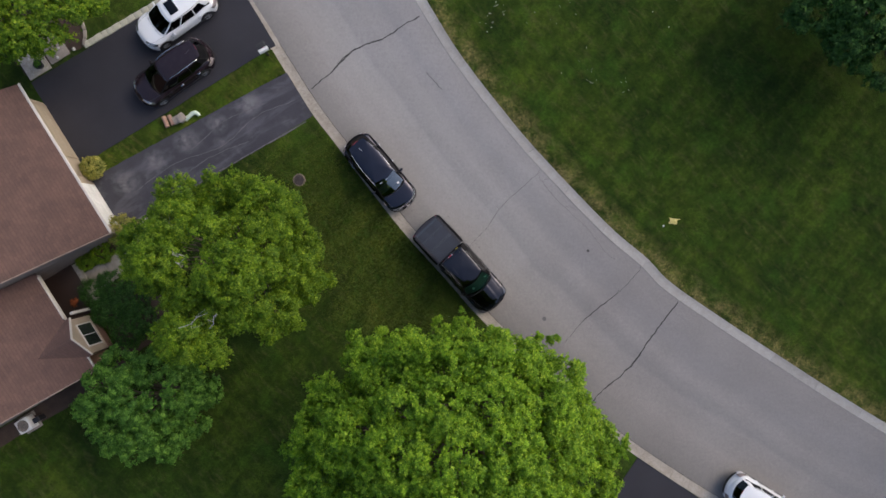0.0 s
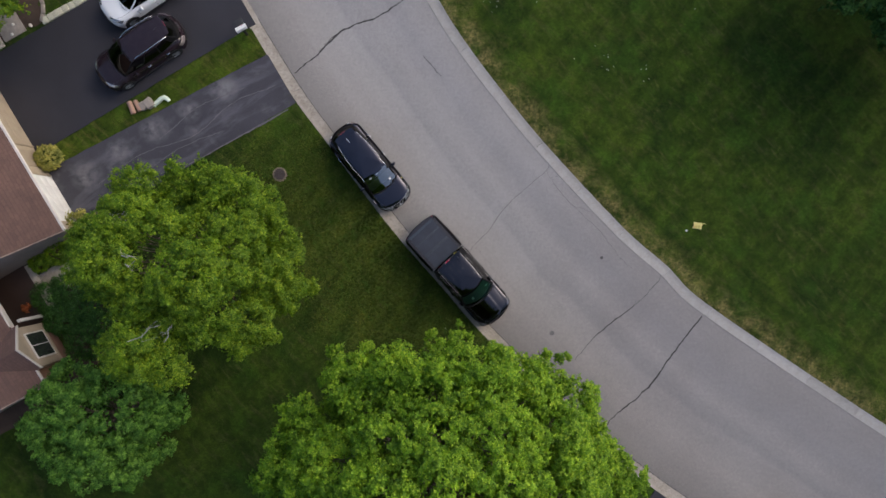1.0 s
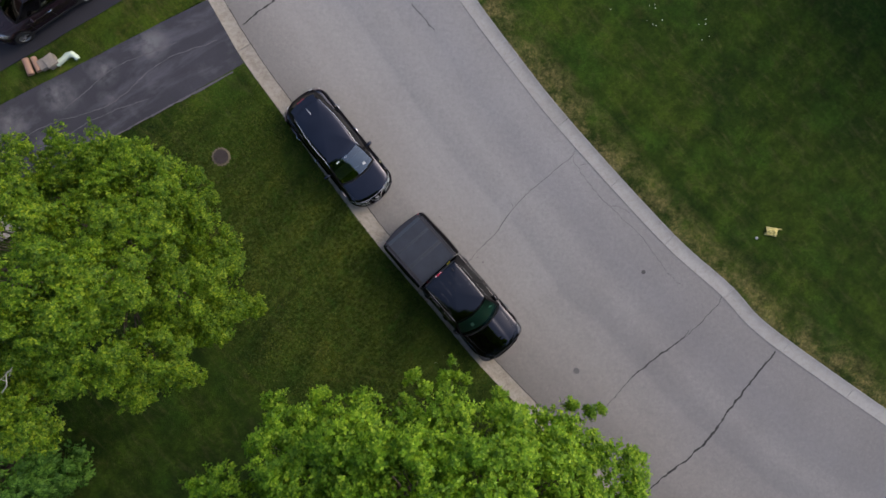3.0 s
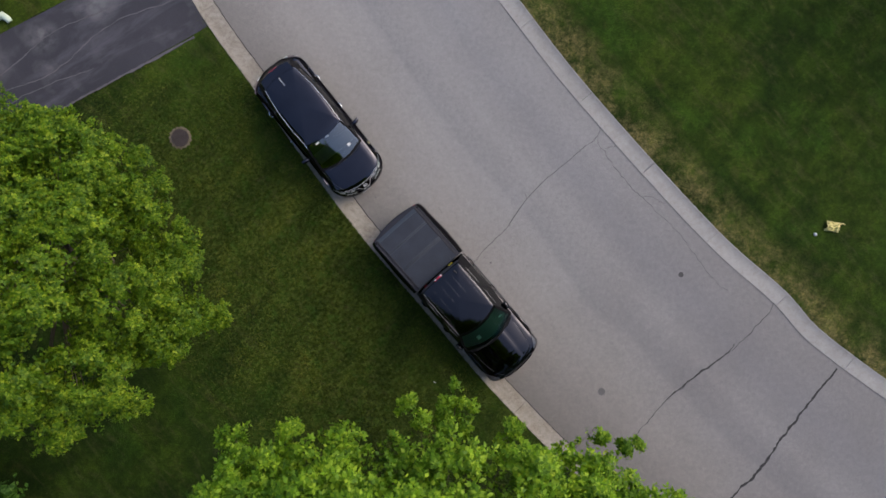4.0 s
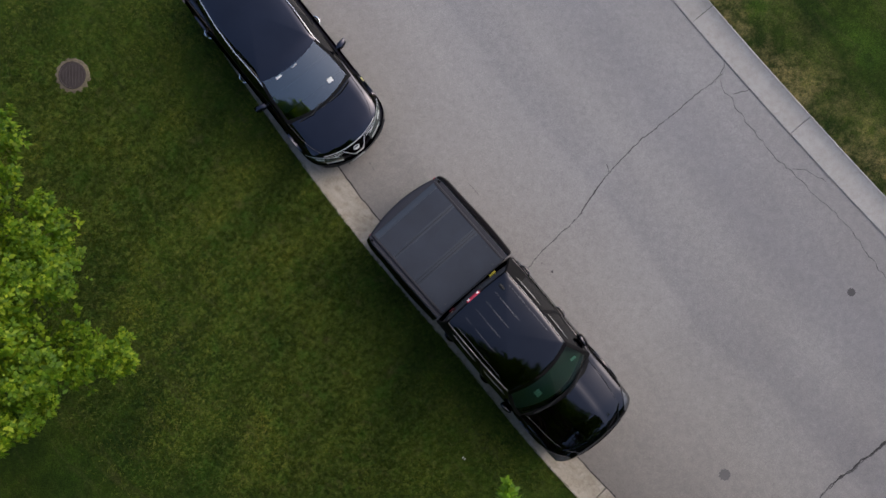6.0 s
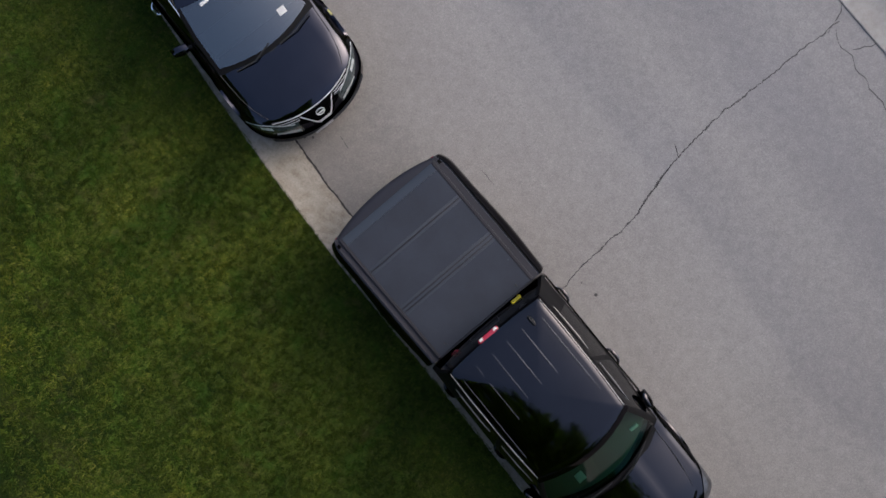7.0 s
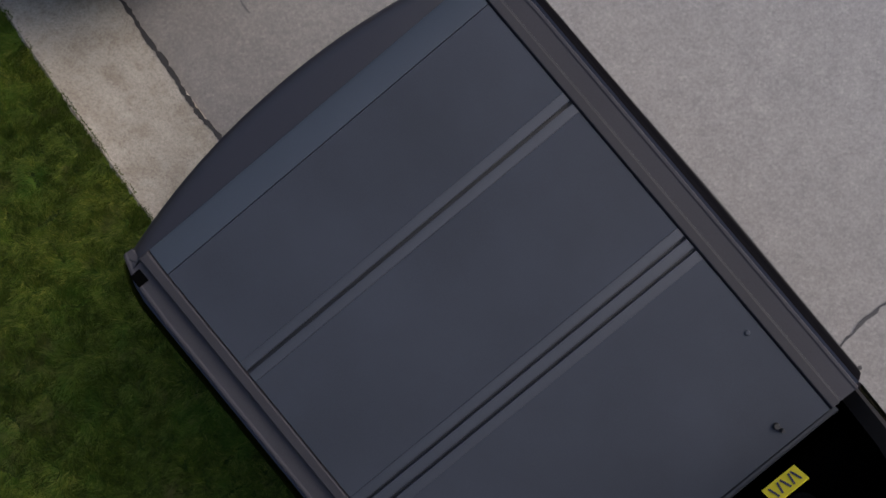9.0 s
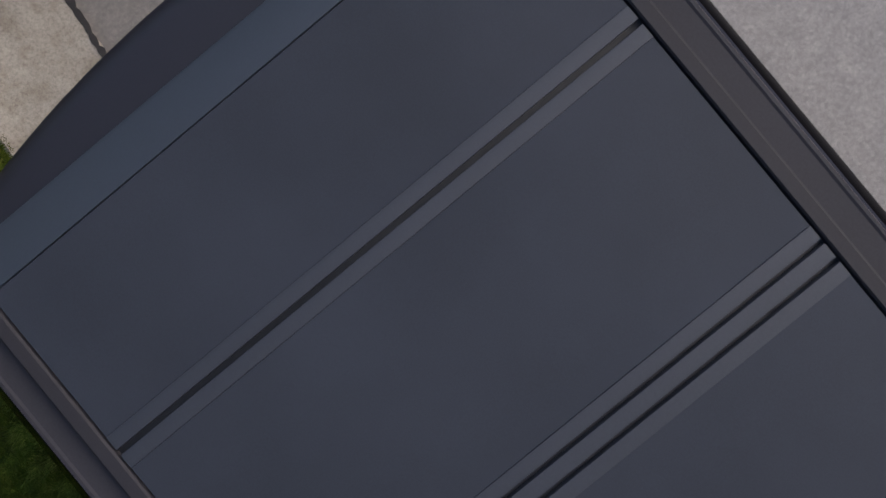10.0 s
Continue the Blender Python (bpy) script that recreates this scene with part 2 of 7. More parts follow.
def make_shingle():
    m, nt, b = nodes_of("brown_shingle")
    info = nt.nodes.new("ShaderNodeObjectInfo")
    geo = nt.nodes.new("ShaderNodeNewGeometry")
    tone = ramp(nt, [(0.0, (0.080, 0.046, 0.038)), (0.5, (0.100, 0.058, 0.047)), (1.0, (0.122, 0.072, 0.058))],
                maths(nt, "FRACT", maths(nt, "ADD", info.outputs["Random"], geo.outputs["Random Per Island"])))
    g = noise_of(nt, 140, 3, 0.7)
    col = mix(nt, 0.45, tone, ramp(nt, [(0.3, (0.05, 0.03, 0.026)), (0.7, (0.16, 0.10, 0.083))], g))
    col = mix(nt, 1.0, col, ramp(nt, [(0.3, (0.80, 0.78, 0.80)), (0.7, (1.20, 1.15, 1.12))], noise_of(nt, 0.9, 7, 0.68, (1, 0.5, 1))), "MULTIPLY")
    # courses and tabs
    tc, bk = nt.nodes.new("ShaderNodeTexCoord"), nt.nodes.new("ShaderNodeTexBrick")
    bk.inputs["Color1"].default_value, bk.inputs["Color2"].default_value, bk.inputs["Mortar"].default_value = (0.90, 0.90, 0.90, 1), (1.08, 1.07, 1.06, 1), (0.78, 0.78, 0.78, 1)
    bk.inputs["Scale"].default_value, bk.inputs["Mortar Size"].default_value, bk.inputs["Brick Width"].default_value, bk.inputs["Row Height"].default_value = 1.0, 0.012, 0.33, 0.14
    nt.links.new(tc.outputs["Object"], bk.inputs["Vector"])
    col = mix(nt, 1.0, col, bk.outputs["Color"], "MULTIPLY")
    nt.links.new(col, b.inputs["Base Color"])
    b.inputs["Roughness"].default_value = 0.9
    bump_of(nt, b, bk.outputs["Fac"], 0.3, -0.004)
    return m


def make_concrete(name, base, mottle=1.0):
    m, nt, b = nodes_of(name)
    g = noise_of(nt, 70, 5, 0.7)
    info = nt.nodes.new("ShaderNodeObjectInfo")
    tone = ramp(nt, [(0.0, tuple(c * 0.88 for c in base)), (1.0, tuple(c * 1.1 for c in base))], info.outputs["Random"])
    col = mix(nt, 0.7 * mottle, tone, ramp(nt, [(0.28, (0.5, 0.48, 0.45)), (0.5, (1, 1, 1)), (0.75, (1.35, 1.33, 1.3))], g), "MULTIPLY")
    col = mix(nt, mottle, col, ramp(nt, [(0.3, (0.78, 0.75, 0.7)), (0.62, (1.08, 1.07, 1.06))], noise_of(nt, 2.2, 7, 0.68)), "MULTIPLY")
    col = mix(nt, mottle, col, ramp(nt, [(0.36, (0.80, 0.78, 0.74)), (0.56, (1.04, 1.04, 1.03))], noise_of(nt, 9.0, 6, 0.7)), "MULTIPLY")
    pits = ramp(nt, [(0.67, (0, 0, 0)), (0.76, (0.4, 0.4, 0.4))], noise_of(nt, 30, 4, 0.6))
    col = mix(nt, pits, col, tuple(c * 0.4 for c in base))
    nt.links.new(col, b.inputs["Base Color"])
    b.inputs["Roughness"].default_value = 0.92
    bump_of(nt, b, g, 0.5, 0.005)
    return m


ASPHALT = make_asphalt()
GRASS, GRASS_DRY = make_grass("lawn_grass", False), make_grass("dry_edged_grass", True)
CONCRETE, PALE_CONCRETE = make_concrete("kerb_concrete", (0.325, 0.300, 0.270)), make_concrete("path_concrete", (0.40, 0.37, 0.33))
SCRUBBED = make_concrete("pale_kerb_concrete", (0.385, 0.368, 0.352), 0.45)
NEW_DRIVE, OLD_DRIVE = make_drive("sealed_asphalt", (0.0170, 0.0168, 0.0235), False), make_drive("worn_asphalt", (0.032, 0.032, 0.042), True)
VERGE = make_grass("yellowed_verge_grass", False, (1.45, 1.25, 1.1))
SHINGLE = make_shingle()
CRACK = plain("crack_dark", (0.035, 0.033, 0.034), 0.95)
SEAL = plain("crack_grey", (0.075, 0.071, 0.073), 0.95)
PALE_SEAL = plain("pale_filler", (0.105, 0.10, 0.108), 0.9, 0, 2, 30, 0.3)
DUST = plain("gutter_dust", (0.200, 0.190, 0.188), 0.95)
STAIN = plain("iron_cover", (0.062, 0.058, 0.060), 0.8)
RUST = plain("rusty_iron", (0.040, 0.030, 0.029), 0.8, 0, 3, 40, 0.3)
OIL = plain("oily_asphalt", (0.118, 0.112, 0.114), 0.85)
SOIL = plain("mulch", (0.055, 0.036, 0.026), 0.95, 0, 2, 30, 0.4, 0.8, 0.03)
BARK = plain("bark", (0.11, 0.085, 0.065), 0.95, 0, 3, 25, 0.3, 0.8, 0.02)
PALE_BARK = plain("pale_bark", (0.30, 0.285, 0.25), 0.85, 0, 3, 25, 0.25, 0.5, 0.01)
BLACK_PAINT = dark_paint("black_paint", (0.050, 0.049, 0.056), 0.42)
NAVY_PAINT = dark_paint("blue_black_paint", (0.062, 0.061, 0.074), 0.16)
PLUM_PAINT = paint("plum_black_paint", (0.016, 0.0095, 0.0135), 0.3, 0.03)
WHITE_PAINT = paint("white_paint", (0.74, 0.75, 0.77), 0.35, 0.04)
RUBBER = plain("tyre_rubber", (0.018, 0.018, 0.019), 0.85)
TRIM = plain("black_plastic", (0.020, 0.020, 0.022), 0.55)
RAIL_CAP = plain("grey_plastic_cap", (0.0365, 0.0350, 0.0425), 0.75, 0, 1.2, 160, 0.15, 0.15, 0.001, spec=0.3)
VINYL = plain("grey_vinyl", (0.0335, 0.0390, 0.0540), 0.7, 0, 2.3, 260, 0.15, 0.15, 0.0008, spec=0.25)
VINYL_STRIP = plain("pale_vinyl_strip", (0.049, 0.055, 0.071), 0.7, 0, 1.3, 200, 0.10, 0.1, 0.0008, spec=0.25)
VINYL_BAND = plain("blue_grey_vinyl_band", (0.037, 0.046, 0.063), 0.5, 0, 1.3, 200, 0.10, 0.1, 0.0008)
DARK_CAP = plain("dark_tailgate_plastic", (0.0175, 0.0165, 0.0225), 0.42, 0, 1.2, 160, 0.15, 0.1, 0.001)
RAIL_BAR = plain("dark_rail_bar", (0.0235, 0.0220, 0.0285), 0.8, 0, 1.2, 160, 0.15, 0.1, 0.001)
HOLE_BLACK = plain("hole_black", (0.002, 0.002, 0.002), 0.9, spec=0.0)
GROOVE = plain("hinge_groove", (0.015, 0.017, 0.024), 0.7)
GREY_TRIM = plain("dull_metal_trim", (0.20, 0.20, 0.21), 0.3, 1.0, 4, 80, 0.05, 0)
CHROME = plain("chrome", (0.75, 0.75, 0.76), 0.12, 1.0, 4, 80, 0.05, 0)
ALLOY = plain("alloy_rim", (0.48, 0.48, 0.49), 0.3, 1.0)
RED = plain("red_lens", (0.40, 0.014, 0.040), 0.2, 0, 4, 60, 0.1, 0, coat=1.0)
CLEAR = plain("lamp_glass", (0.33, 0.34, 0.36), 0.24, 0.7, 9, 22, 0.45, 0, coat=1.0)
GREY_PLATE = plain("grey_plate", (0.36, 0.36, 0.38), 0.5, 0, 9, 60, 0.3)
LAMP_GLASS = plain("teal_lamp_glass", (0.080, 0.105, 0.110), 0.18, 0.5, 9, 22, 0.5, 0, coat=1.0)
BRIGHT = plain("bright_trim", (0.78, 0.78, 0.80), 0.38, 0.35, 4, 80, 0.06, 0)
LAMP_BOWL = plain("lamp_reflector", (0.55, 0.58, 0.59), 0.35, 0.3, 14, 40, 0.5, 0, coat=0.6)
SMOKED = plain("smoked_lamp_glass", (0.10, 0.10, 0.11), 0.30, 0.6, 9, 22, 0.45, 0, coat=0.4)
FRIT = plain("black_frit", (0.007, 0.007, 0.008), 0.5, 0, 2, 50, 0.2, 0, spec=0.12)
DASH = plain("dashboard_plastic", (0.12, 0.125, 0.12), 0.8)
WHITE = plain("white_plastic", (0.7, 0.7, 0.69), 0.5)
YELLOW = plain("yellow_label", (0.78, 0.62, 0.03), 0.5)
INK = plain("ink", (0.05, 0.04, 0.10), 0.6)
CABIN = plain("cabin_cloth", (0.030, 0.030, 0.031), 0.9)
SEAT = plain("seat_cloth", (0.13, 0.135, 0.13), 0.9, 0, 4, 120, 0.2, 0.4)
GREEN_GLASS, BLUE_GLASS, DARK_GLASS = pane_glass("green_glass", (0.34, 0.64, 0.52), 0.03, 1.5), pane_glass("blue_glass", (0.66, 0.90, 0.94), 0.03, 3.1), pane_glass("privacy_glass", (0.010, 0.010, 0.011), 0.03, 1.5)
REAR_GLASS = pane_glass("rear_tinted_glass", (0.11, 0.11, 0.115), 0.04, 1.05)
CREAM = plain("cream_siding", (0.36, 0.30, 0.225), 0.7, 0, 1, 30, 0.08)
BEIGE = plain("beige_trim", (0.33, 0.27, 0.20), 0.65)
WHITE_TRIM = plain("white_trim", (0.56, 0.53, 0.49), 0.6)
BRICK = plain("brown_brick", (0.24, 0.135, 0.095), 0.9)
TAN_SIDING = plain("tan_siding", (0.27, 0.215, 0.185), 0.75)
DOOR_AND_SHADE = plain("door_and_shade", (0.035, 0.022, 0.018), 0.5)
TERRACOTTA = plain("terracotta", (0.30, 0.185, 0.135), 0.85)
STONE = plain("grey_stone", (0.27, 0.235, 0.205), 0.9, 0, 5, 50, 0.2, 0.6, 0.006)
PALE_STONE = plain("pale_stone", (0.42, 0.41, 0.33), 0.9, 0, 5, 50, 0.2, 0.6, 0.006)
PALE_GREEN = plain("pale_green_plastic", (0.55, 0.64, 0.52), 0.5)
FOIL = plain("yellow_sheet", (0.66, 0.58, 0.22), 0.45)
MAPLE = make_leaf("maple_leaf", (0.072, 0.160, 0.010), (0.156, 0.304, 0.014), (0.295, 0.435, 0.033))
DEEP = make_leaf("deep_leaf", (0.040, 0.118, 0.016), (0.094, 0.220, 0.030), (0.170, 0.325, 0.052))
LIME = make_leaf("lime_leaf", (0.044, 0.108, 0.006), (0.116, 0.220, 0.010), (0.240, 0.330, 0.022))
DARK_LEAF = make_leaf("dark_leaf", (0.020, 0.064, 0.012), (0.044, 0.118, 0.022), (0.085, 0.180, 0.034))
GOLD = make_leaf("golden_leaf", (0.16, 0.18, 0.04), (0.32, 0.32, 0.08), (0.48, 0.44, 0.14))


def make_blade():
    """Mown blades: tone by blade, by tuft and by broad patches of the lawn."""
    m, nt, b = nodes_of("grass_blade")
    geo = nt.nodes.new("ShaderNodeNewGeometry")
    col = ramp(nt, [(0.0, (0.031, 0.056, 0.007)), (0.6, (0.066, 0.100, 0.011)), (1.0, (0.132, 0.146, 0.033))], geo.outputs["Random Per Island"])
    broad = ramp(nt, [(0.32, (0.58, 0.66, 0.6)), (0.5, (0.92, 0.93, 0.9)), (0.68, (1.40, 1.22, 1.08))], noise_of(nt, 0.75, 5, 0.6))
    tuft = ramp(nt, [(0.36, (0.56, 0.60, 0.58)), (0.5, (0.92, 0.94, 0.92)), (0.66, (1.34, 1.26, 1.18))], noise_of(nt, 15.0, 5, 0.66))
    col = mix(nt, 1.0, mix(nt, 1.0, col, broad, "MULTIPLY"), tuft, "MULTIPLY")
    stripe = ramp(nt, [(0.36, (0.74, 0.78, 0.78)), (0.64, (1.14, 1.10, 1.06))], noise_of(nt, 1.5, 3, 0.5, (0.10, 1.0, 1.0), 0.3, -52))
    col = mix(nt, 1.0, col, stripe, "MULTIPLY")
    lush = ramp(nt, [(0.52, (0, 0, 0)), (0.66, (0.4, 0.4, 0.4))], noise_of(nt, 3.1, 4, 0.6))
    col = mix(nt, lush, col, (0.034, 0.098, 0.010))
    straw = ramp(nt, [(0.56, (0, 0, 0)), (0.72, (0.62, 0.62, 0.62))], noise_of(nt, 3.8, 6, 0.72))
    nt.links.new(mix(nt, straw, col, (0.098, 0.082, 0.034)), b.inputs["Base Color"])
    b.inputs["Roughness"].default_value, b.inputs["Specular IOR Level"].default_value = 0.7, 0.1
    return m


BLADE = make_blade()

# ---- building helpers ----
def link_mesh(name, me, material, parent=None, label="", sharp=35):
    ob = new(name, me)
    me.materials.append(material)
    if sharp:
        me.shade_smooth()
        me.set_sharp_from_angle(angle=radians(sharp))
    if parent:
        ob.parent = parent
    return tagged(ob, label)


def part(name, bm, material, parent=None, label="", sharp=35):
    me = bpy.data.meshes.new(name)
    bmesh.ops.recalc_face_normals(bm, faces=bm.faces[:])
    bm.to_mesh(me)
    bm.free()
    return link_mesh(name, me, material, parent, label, sharp)


def sheet(name, verts, faces, material, parent=None, label="", sharp=35):
    me = bpy.data.meshes.new(name)
    me.from_pydata([tuple(v) for v in verts], [], faces)
    me.update()
    return link_mesh(name, me, material, parent, label, sharp)


def thing(name, label, category, m=None, group="", kind=""):
    ob = new(name)
    ob.empty_display_size = 0.2
    if m is not None:
        ob.matrix_world = m
    return tagged(ob, label, category, group, kind)


def box(bm, x0, x1, y0, y1, z0, z1, bevel=0.0, seg=2, m=None):
    made = bmesh.ops.create_cube(bm, size=1.0, matrix=Matrix.Translation(((x0 + x1) / 2, (y0 + y1) / 2, (z0 + z1) / 2)) @ Matrix.Diagonal((x1 - x0, y1 - y0, z1 - z0, 1)))
    vs = made["verts"]
    if m is not None:
        bmesh.ops.transform(bm, matrix=m, verts=vs)
    if bevel:
        es = list({e for v in vs for e in v.link_edges})
        bmesh.ops.bevel(bm, geom=es, offset=bevel, segments=seg, affect="EDGES", profile=0.5)
    return bm


def boxed(name, dims, material, parent=None, label="", bevel=0.006, m=None):
    return part(name, box(bmesh.new(), *dims, bevel, 2, m), material, parent, label)


def ring_loft(bm, rings, cap=True, closed=True):
    """Skin between rings of equal length."""
    vs = [[bm.verts.new(p) for p in r] for r in rings]
    n = len(rings[0])
    for a, b in zip(vs, vs[1:]):
        for i in range(n if closed else n - 1):
            j = (i + 1) % n
            bm.faces.new((a[i], a[j], b[j], b[i]))
    if cap:
        for r in (vs[0], vs[-1]):
            try:
                bm.faces.new(r)
            except ValueError:
                pass
    return bm


def tube(bm, pts, radii, n=8):
    pts = [Vector(p) for p in pts]
    if isinstance(radii, (int, float)):
        radii = [radii] * len(pts)
    rings = []
    side = None
    for i, p in enumerate(pts):
        d = (pts[min(i + 1, len(pts) - 1)] - pts[max(i - 1, 0)]).normalized()
        if side is None:
            side = d.orthogonal().normalized()
        side = (side - d * side.dot(d)).normalized()
        up = d.cross(side)
        rings.append([p + (side * math.cos(2 * math.pi * k / n) + up * math.sin(2 * math.pi * k / n)) * radii[i] for k in range(n)])
    return ring_loft(bm, rings)


def disc(bm, c, r, h, n=24, axis="z", r2=None):
    """A short round prism from c along an axis."""
    r2 = r if r2 is None else r2
    def at(a, rr, d):
        u, v = rr * math.cos(a), rr * math.sin(a)
        return Vector(c) + Vector({"z": (u, v, d), "y": (u, d, v), "x": (d, u, v)}[axis])
    return ring_loft(bm, [[at(2 * math.pi * k / n, r, 0) for k in range(n)], [at(2 * math.pi * k / n, r2, h) for k in range(n)]])


def lerp(table, x):
    xs, ys = zip(*table)
    return float(np.interp(x, xs, ys))


def smooth_line(points, per=6):
    """A smooth line through a few plan points."""
    p = [Vector((*q, 0)) for q in points]
    p = [2 * p[0] - p[1]] + p + [2 * p[-1] - p[-2]]
    out = []
    for a, b, c, d in zip(p, p[1:], p[2:], p[3:]):
        for k in range(per):
            t = k / per
            out.append(0.5 * (2 * b + (c - a) * t + (2 * a - 5 * b + 4 * c - d) * t * t + (3 * b - a - 3 * c + d) * t ** 3))
    return out + [p[-2]]


def arrays(name, verts, per, material, parent=None, label=""):
    """One mesh of many loose polygons with `per` corners each."""
    v = np.asarray(verts, dtype=np.float32).reshape(-1, 3)
    n = len(v) // per
    me = bpy.data.meshes.new(name)
    me.vertices.add(len(v))
    me.vertices.foreach_set("co", v.ravel())
    me.loops.add(len(v))
    me.loops.foreach_set("vertex_index", np.arange(len(v), dtype=np.int32))
    me.polygons.add(n)
    me.polygons.foreach_set("loop_start", np.arange(0, len(v), per, dtype=np.int32))
    me.update(calc_edges=True)
    me.validate()
    return link_mesh(name, me, material, parent, label, 0)


def strip_uv(me, values):
    layer = me.uv_layers.new(name="strip")
    idx = np.zeros(len(me.loops), dtype=np.int32)
    me.loops.foreach_get("vertex_index", idx)
    layer.data.foreach_set("uv", np.asarray(values, dtype=np.float32)[idx].ravel())

# ---- ground, road, kerbs, lawns, drives ----
KERB_L = smooth_line([(-38, 58.3), (-30, 45.4), (-22.5, 33.3), (-16, 22.7), (-10.38, 13.94), (-6.88, 8.39), (-5.07, 5.95), (-1.82, 1.68), (0.95, -1.45), (3.68, -4.43), (9.31, -9.63), (13.94, -12.95), (18.6, -15.8), (24, -18.9), (32, -23.2), (41, -28.0), (50, -32.8)], 14)
KERB_R = smooth_line([(-28, 58.3), (-20.2, 45.4), (-12.9, 33.3), (-6.5, 22.7), (-1.13, 13.91), (0.84, 10.78), (3.1, 7.85), (5.4, 5.15), (9.35, 1.07), (11.7, -0.92), (13.6, -2.7), (20.43, -7.21), (26.06, -10.7), (34, -15.2), (43, -20.1), (52, -25.0)], 14)
KERB_R = [p + Vector((-0.07, -0.07, 0)) for p in KERB_R]
KERB_WIDE = {"L": 0.588, "R": 0.53}
LAWN_Z = 0.085


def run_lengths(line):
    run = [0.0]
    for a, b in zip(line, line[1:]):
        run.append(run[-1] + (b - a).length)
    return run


def at_run(line, run, s):
    i = min(max(int(np.searchsorted(run, s)) - 1, 0), len(line) - 2)
    k = (s - run[i]) / max(run[i + 1] - run[i], 1e-6)
    d = (line[i + 1] - line[i]).normalized()
    return line[i].lerp(line[i + 1], k), Vector((-d.y, d.x, 0))


ground = sheet("ground", [(-1500, -1500, -0.12), (1500, -1500, -0.12), (1500, 1500, -0.12), (-1500, 1500, -0.12)], [(0, 1, 2, 3)], GRASS, sharp=0)
tagged(ground, "wide flat grassy ground reaching to the horizon", "ground", kind="structure")


def make_road():
    n, across = 170, 12
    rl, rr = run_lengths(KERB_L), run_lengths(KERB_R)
    verts, uv, faces = [], [], []
    for i in range(n + 1):
        a = at_run(KERB_L, rl, rl[-1] * i / n)[0]
        # the point straight across on the other kerb
        j = min(range(len(KERB_R)), key=lambda q: (KERB_R[q] - a).length)
        b0 = KERB_R[j]
        d = (KERB_R[min(j + 1, len(KERB_R) - 1)] - KERB_R[max(j - 1, 0)]).normalized()
        b = b0 + d * (a - b0).dot(d)
        b = b + (b - a).normalized() * 0.12
        for k in range(across + 1):
            t = k / across
            p = a.lerp(b, t)
            crown = 0.035 * (1 - (2 * t - 1) ** 2)
            verts.append((p.x, p.y, -0.004 + crown))
            uv.append((rl[-1] * i / n, t * (b - a).length))
    for i in range(n):
        for k in range(across):
            q = i * (across + 1) + k
            faces.append((q, q + 1, q + across + 2, q + across + 1))
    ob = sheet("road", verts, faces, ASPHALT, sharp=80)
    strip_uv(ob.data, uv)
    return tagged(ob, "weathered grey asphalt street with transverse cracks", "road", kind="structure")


road = make_road()


def road_z(x, y):
    p = Vector((x, y, 0))
    a, b = min((p - q).length for q in KERB_L), min((p - q).length for q in KERB_R)
    t = a / (a + b)
    return -0.004 + 0.035 * (1 - (2 * t - 1) ** 2)


def ribbon(name, pts, width, material, parent, lift=0.004, wander=0.10, seed=1, step=0.09, taper=True):
    """A narrow ragged strip lying on the road."""
    rnd = random.Random(seed)
    line = smooth_line(pts, 10)
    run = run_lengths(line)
    n = max(6, int(run[-1] / step))
    verts, faces = [], []
    off = 0.0
    for i in range(n + 1):
        p, s = at_run(line, run, run[-1] * i / n)
        off = off * 0.85 + rnd.uniform(-wander, wander) * 0.30
        w = width * rnd.uniform(0.45, 1.5) * (1.0 if not taper else (0.5 + 0.5 * math.sin(math.pi * (0.12 + 0.76 * i / n))))
        c = p + s * off
        z = road_z(c.x, c.y) + lift
        for e in (-0.5, 0.5):
            q = c + s * (w * e)
            verts.append((q.x, q.y, z))
    faces = [(2 * i, 2 * i + 1, 2 * i + 3, 2 * i + 2) for i in range(n)]
    return sheet(name, verts, faces, material, parent, sharp=0)


ribbon("crack", [(-7.04, 8.92), (-5.83, 9.96), (-4.9, 10.85), (-4.24, 11.23), (-2.66, 12.02), (-1.01, 13.04)], 0.075, CRACK, road, seed=2)
ribbon("crack", [(-5.6, 10.35), (-4.9, 11.05), (-4.2, 11.35)], 0.03, CRACK, road, seed=12)
ribbon("crack", [(1.85, 0.08), (2.24, 0.52), (2.8, 1.08), (3.02, 1.42), (3.36, 1.97), (3.54, 2.18), (3.95, 2.64), (4.35, 3.02), (5.05, 3.66), (5.8, 4.28)], 0.021, SEAL, road, seed=3, step=0.035, wander=0.045)
ribbon("crack", [(2.95, 1.32), (3.2, 1.72), (3.42, 2.04)], 0.017, CRACK, road, 0.007, seed=13, step=0.05, wander=0.03)
ribbon("crack", [(3.50, 2.14), (3.47, 2.25), (3.43, 2.34)], 0.012, CRACK, road, 0.007, seed=14, step=0.03, wander=0.02)
ribbon("crack", [(7.2, -5.5), (7.7, -4.95), (8.34, -4.26), (9.4, -3.3), (10.35, -2.55), (11.1, -1.75), (11.9, -0.78)], 0.032, SEAL, road, seed=4)
ribbon("crack", [(8.3, -4.3), (9.4, -3.32), (10.3, -2.6), (10.45, -2.4)], 0.04, CRACK, road, 0.007, seed=15)
ribbon("crack", [(8.9, -8.95), (9.5, -8.2), (10.57, -7.29), (11.3, -6.5), (12.05, -5.39), (12.9, -4.3), (13.8, -3.09)], 0.07, CRACK, road, seed=5)
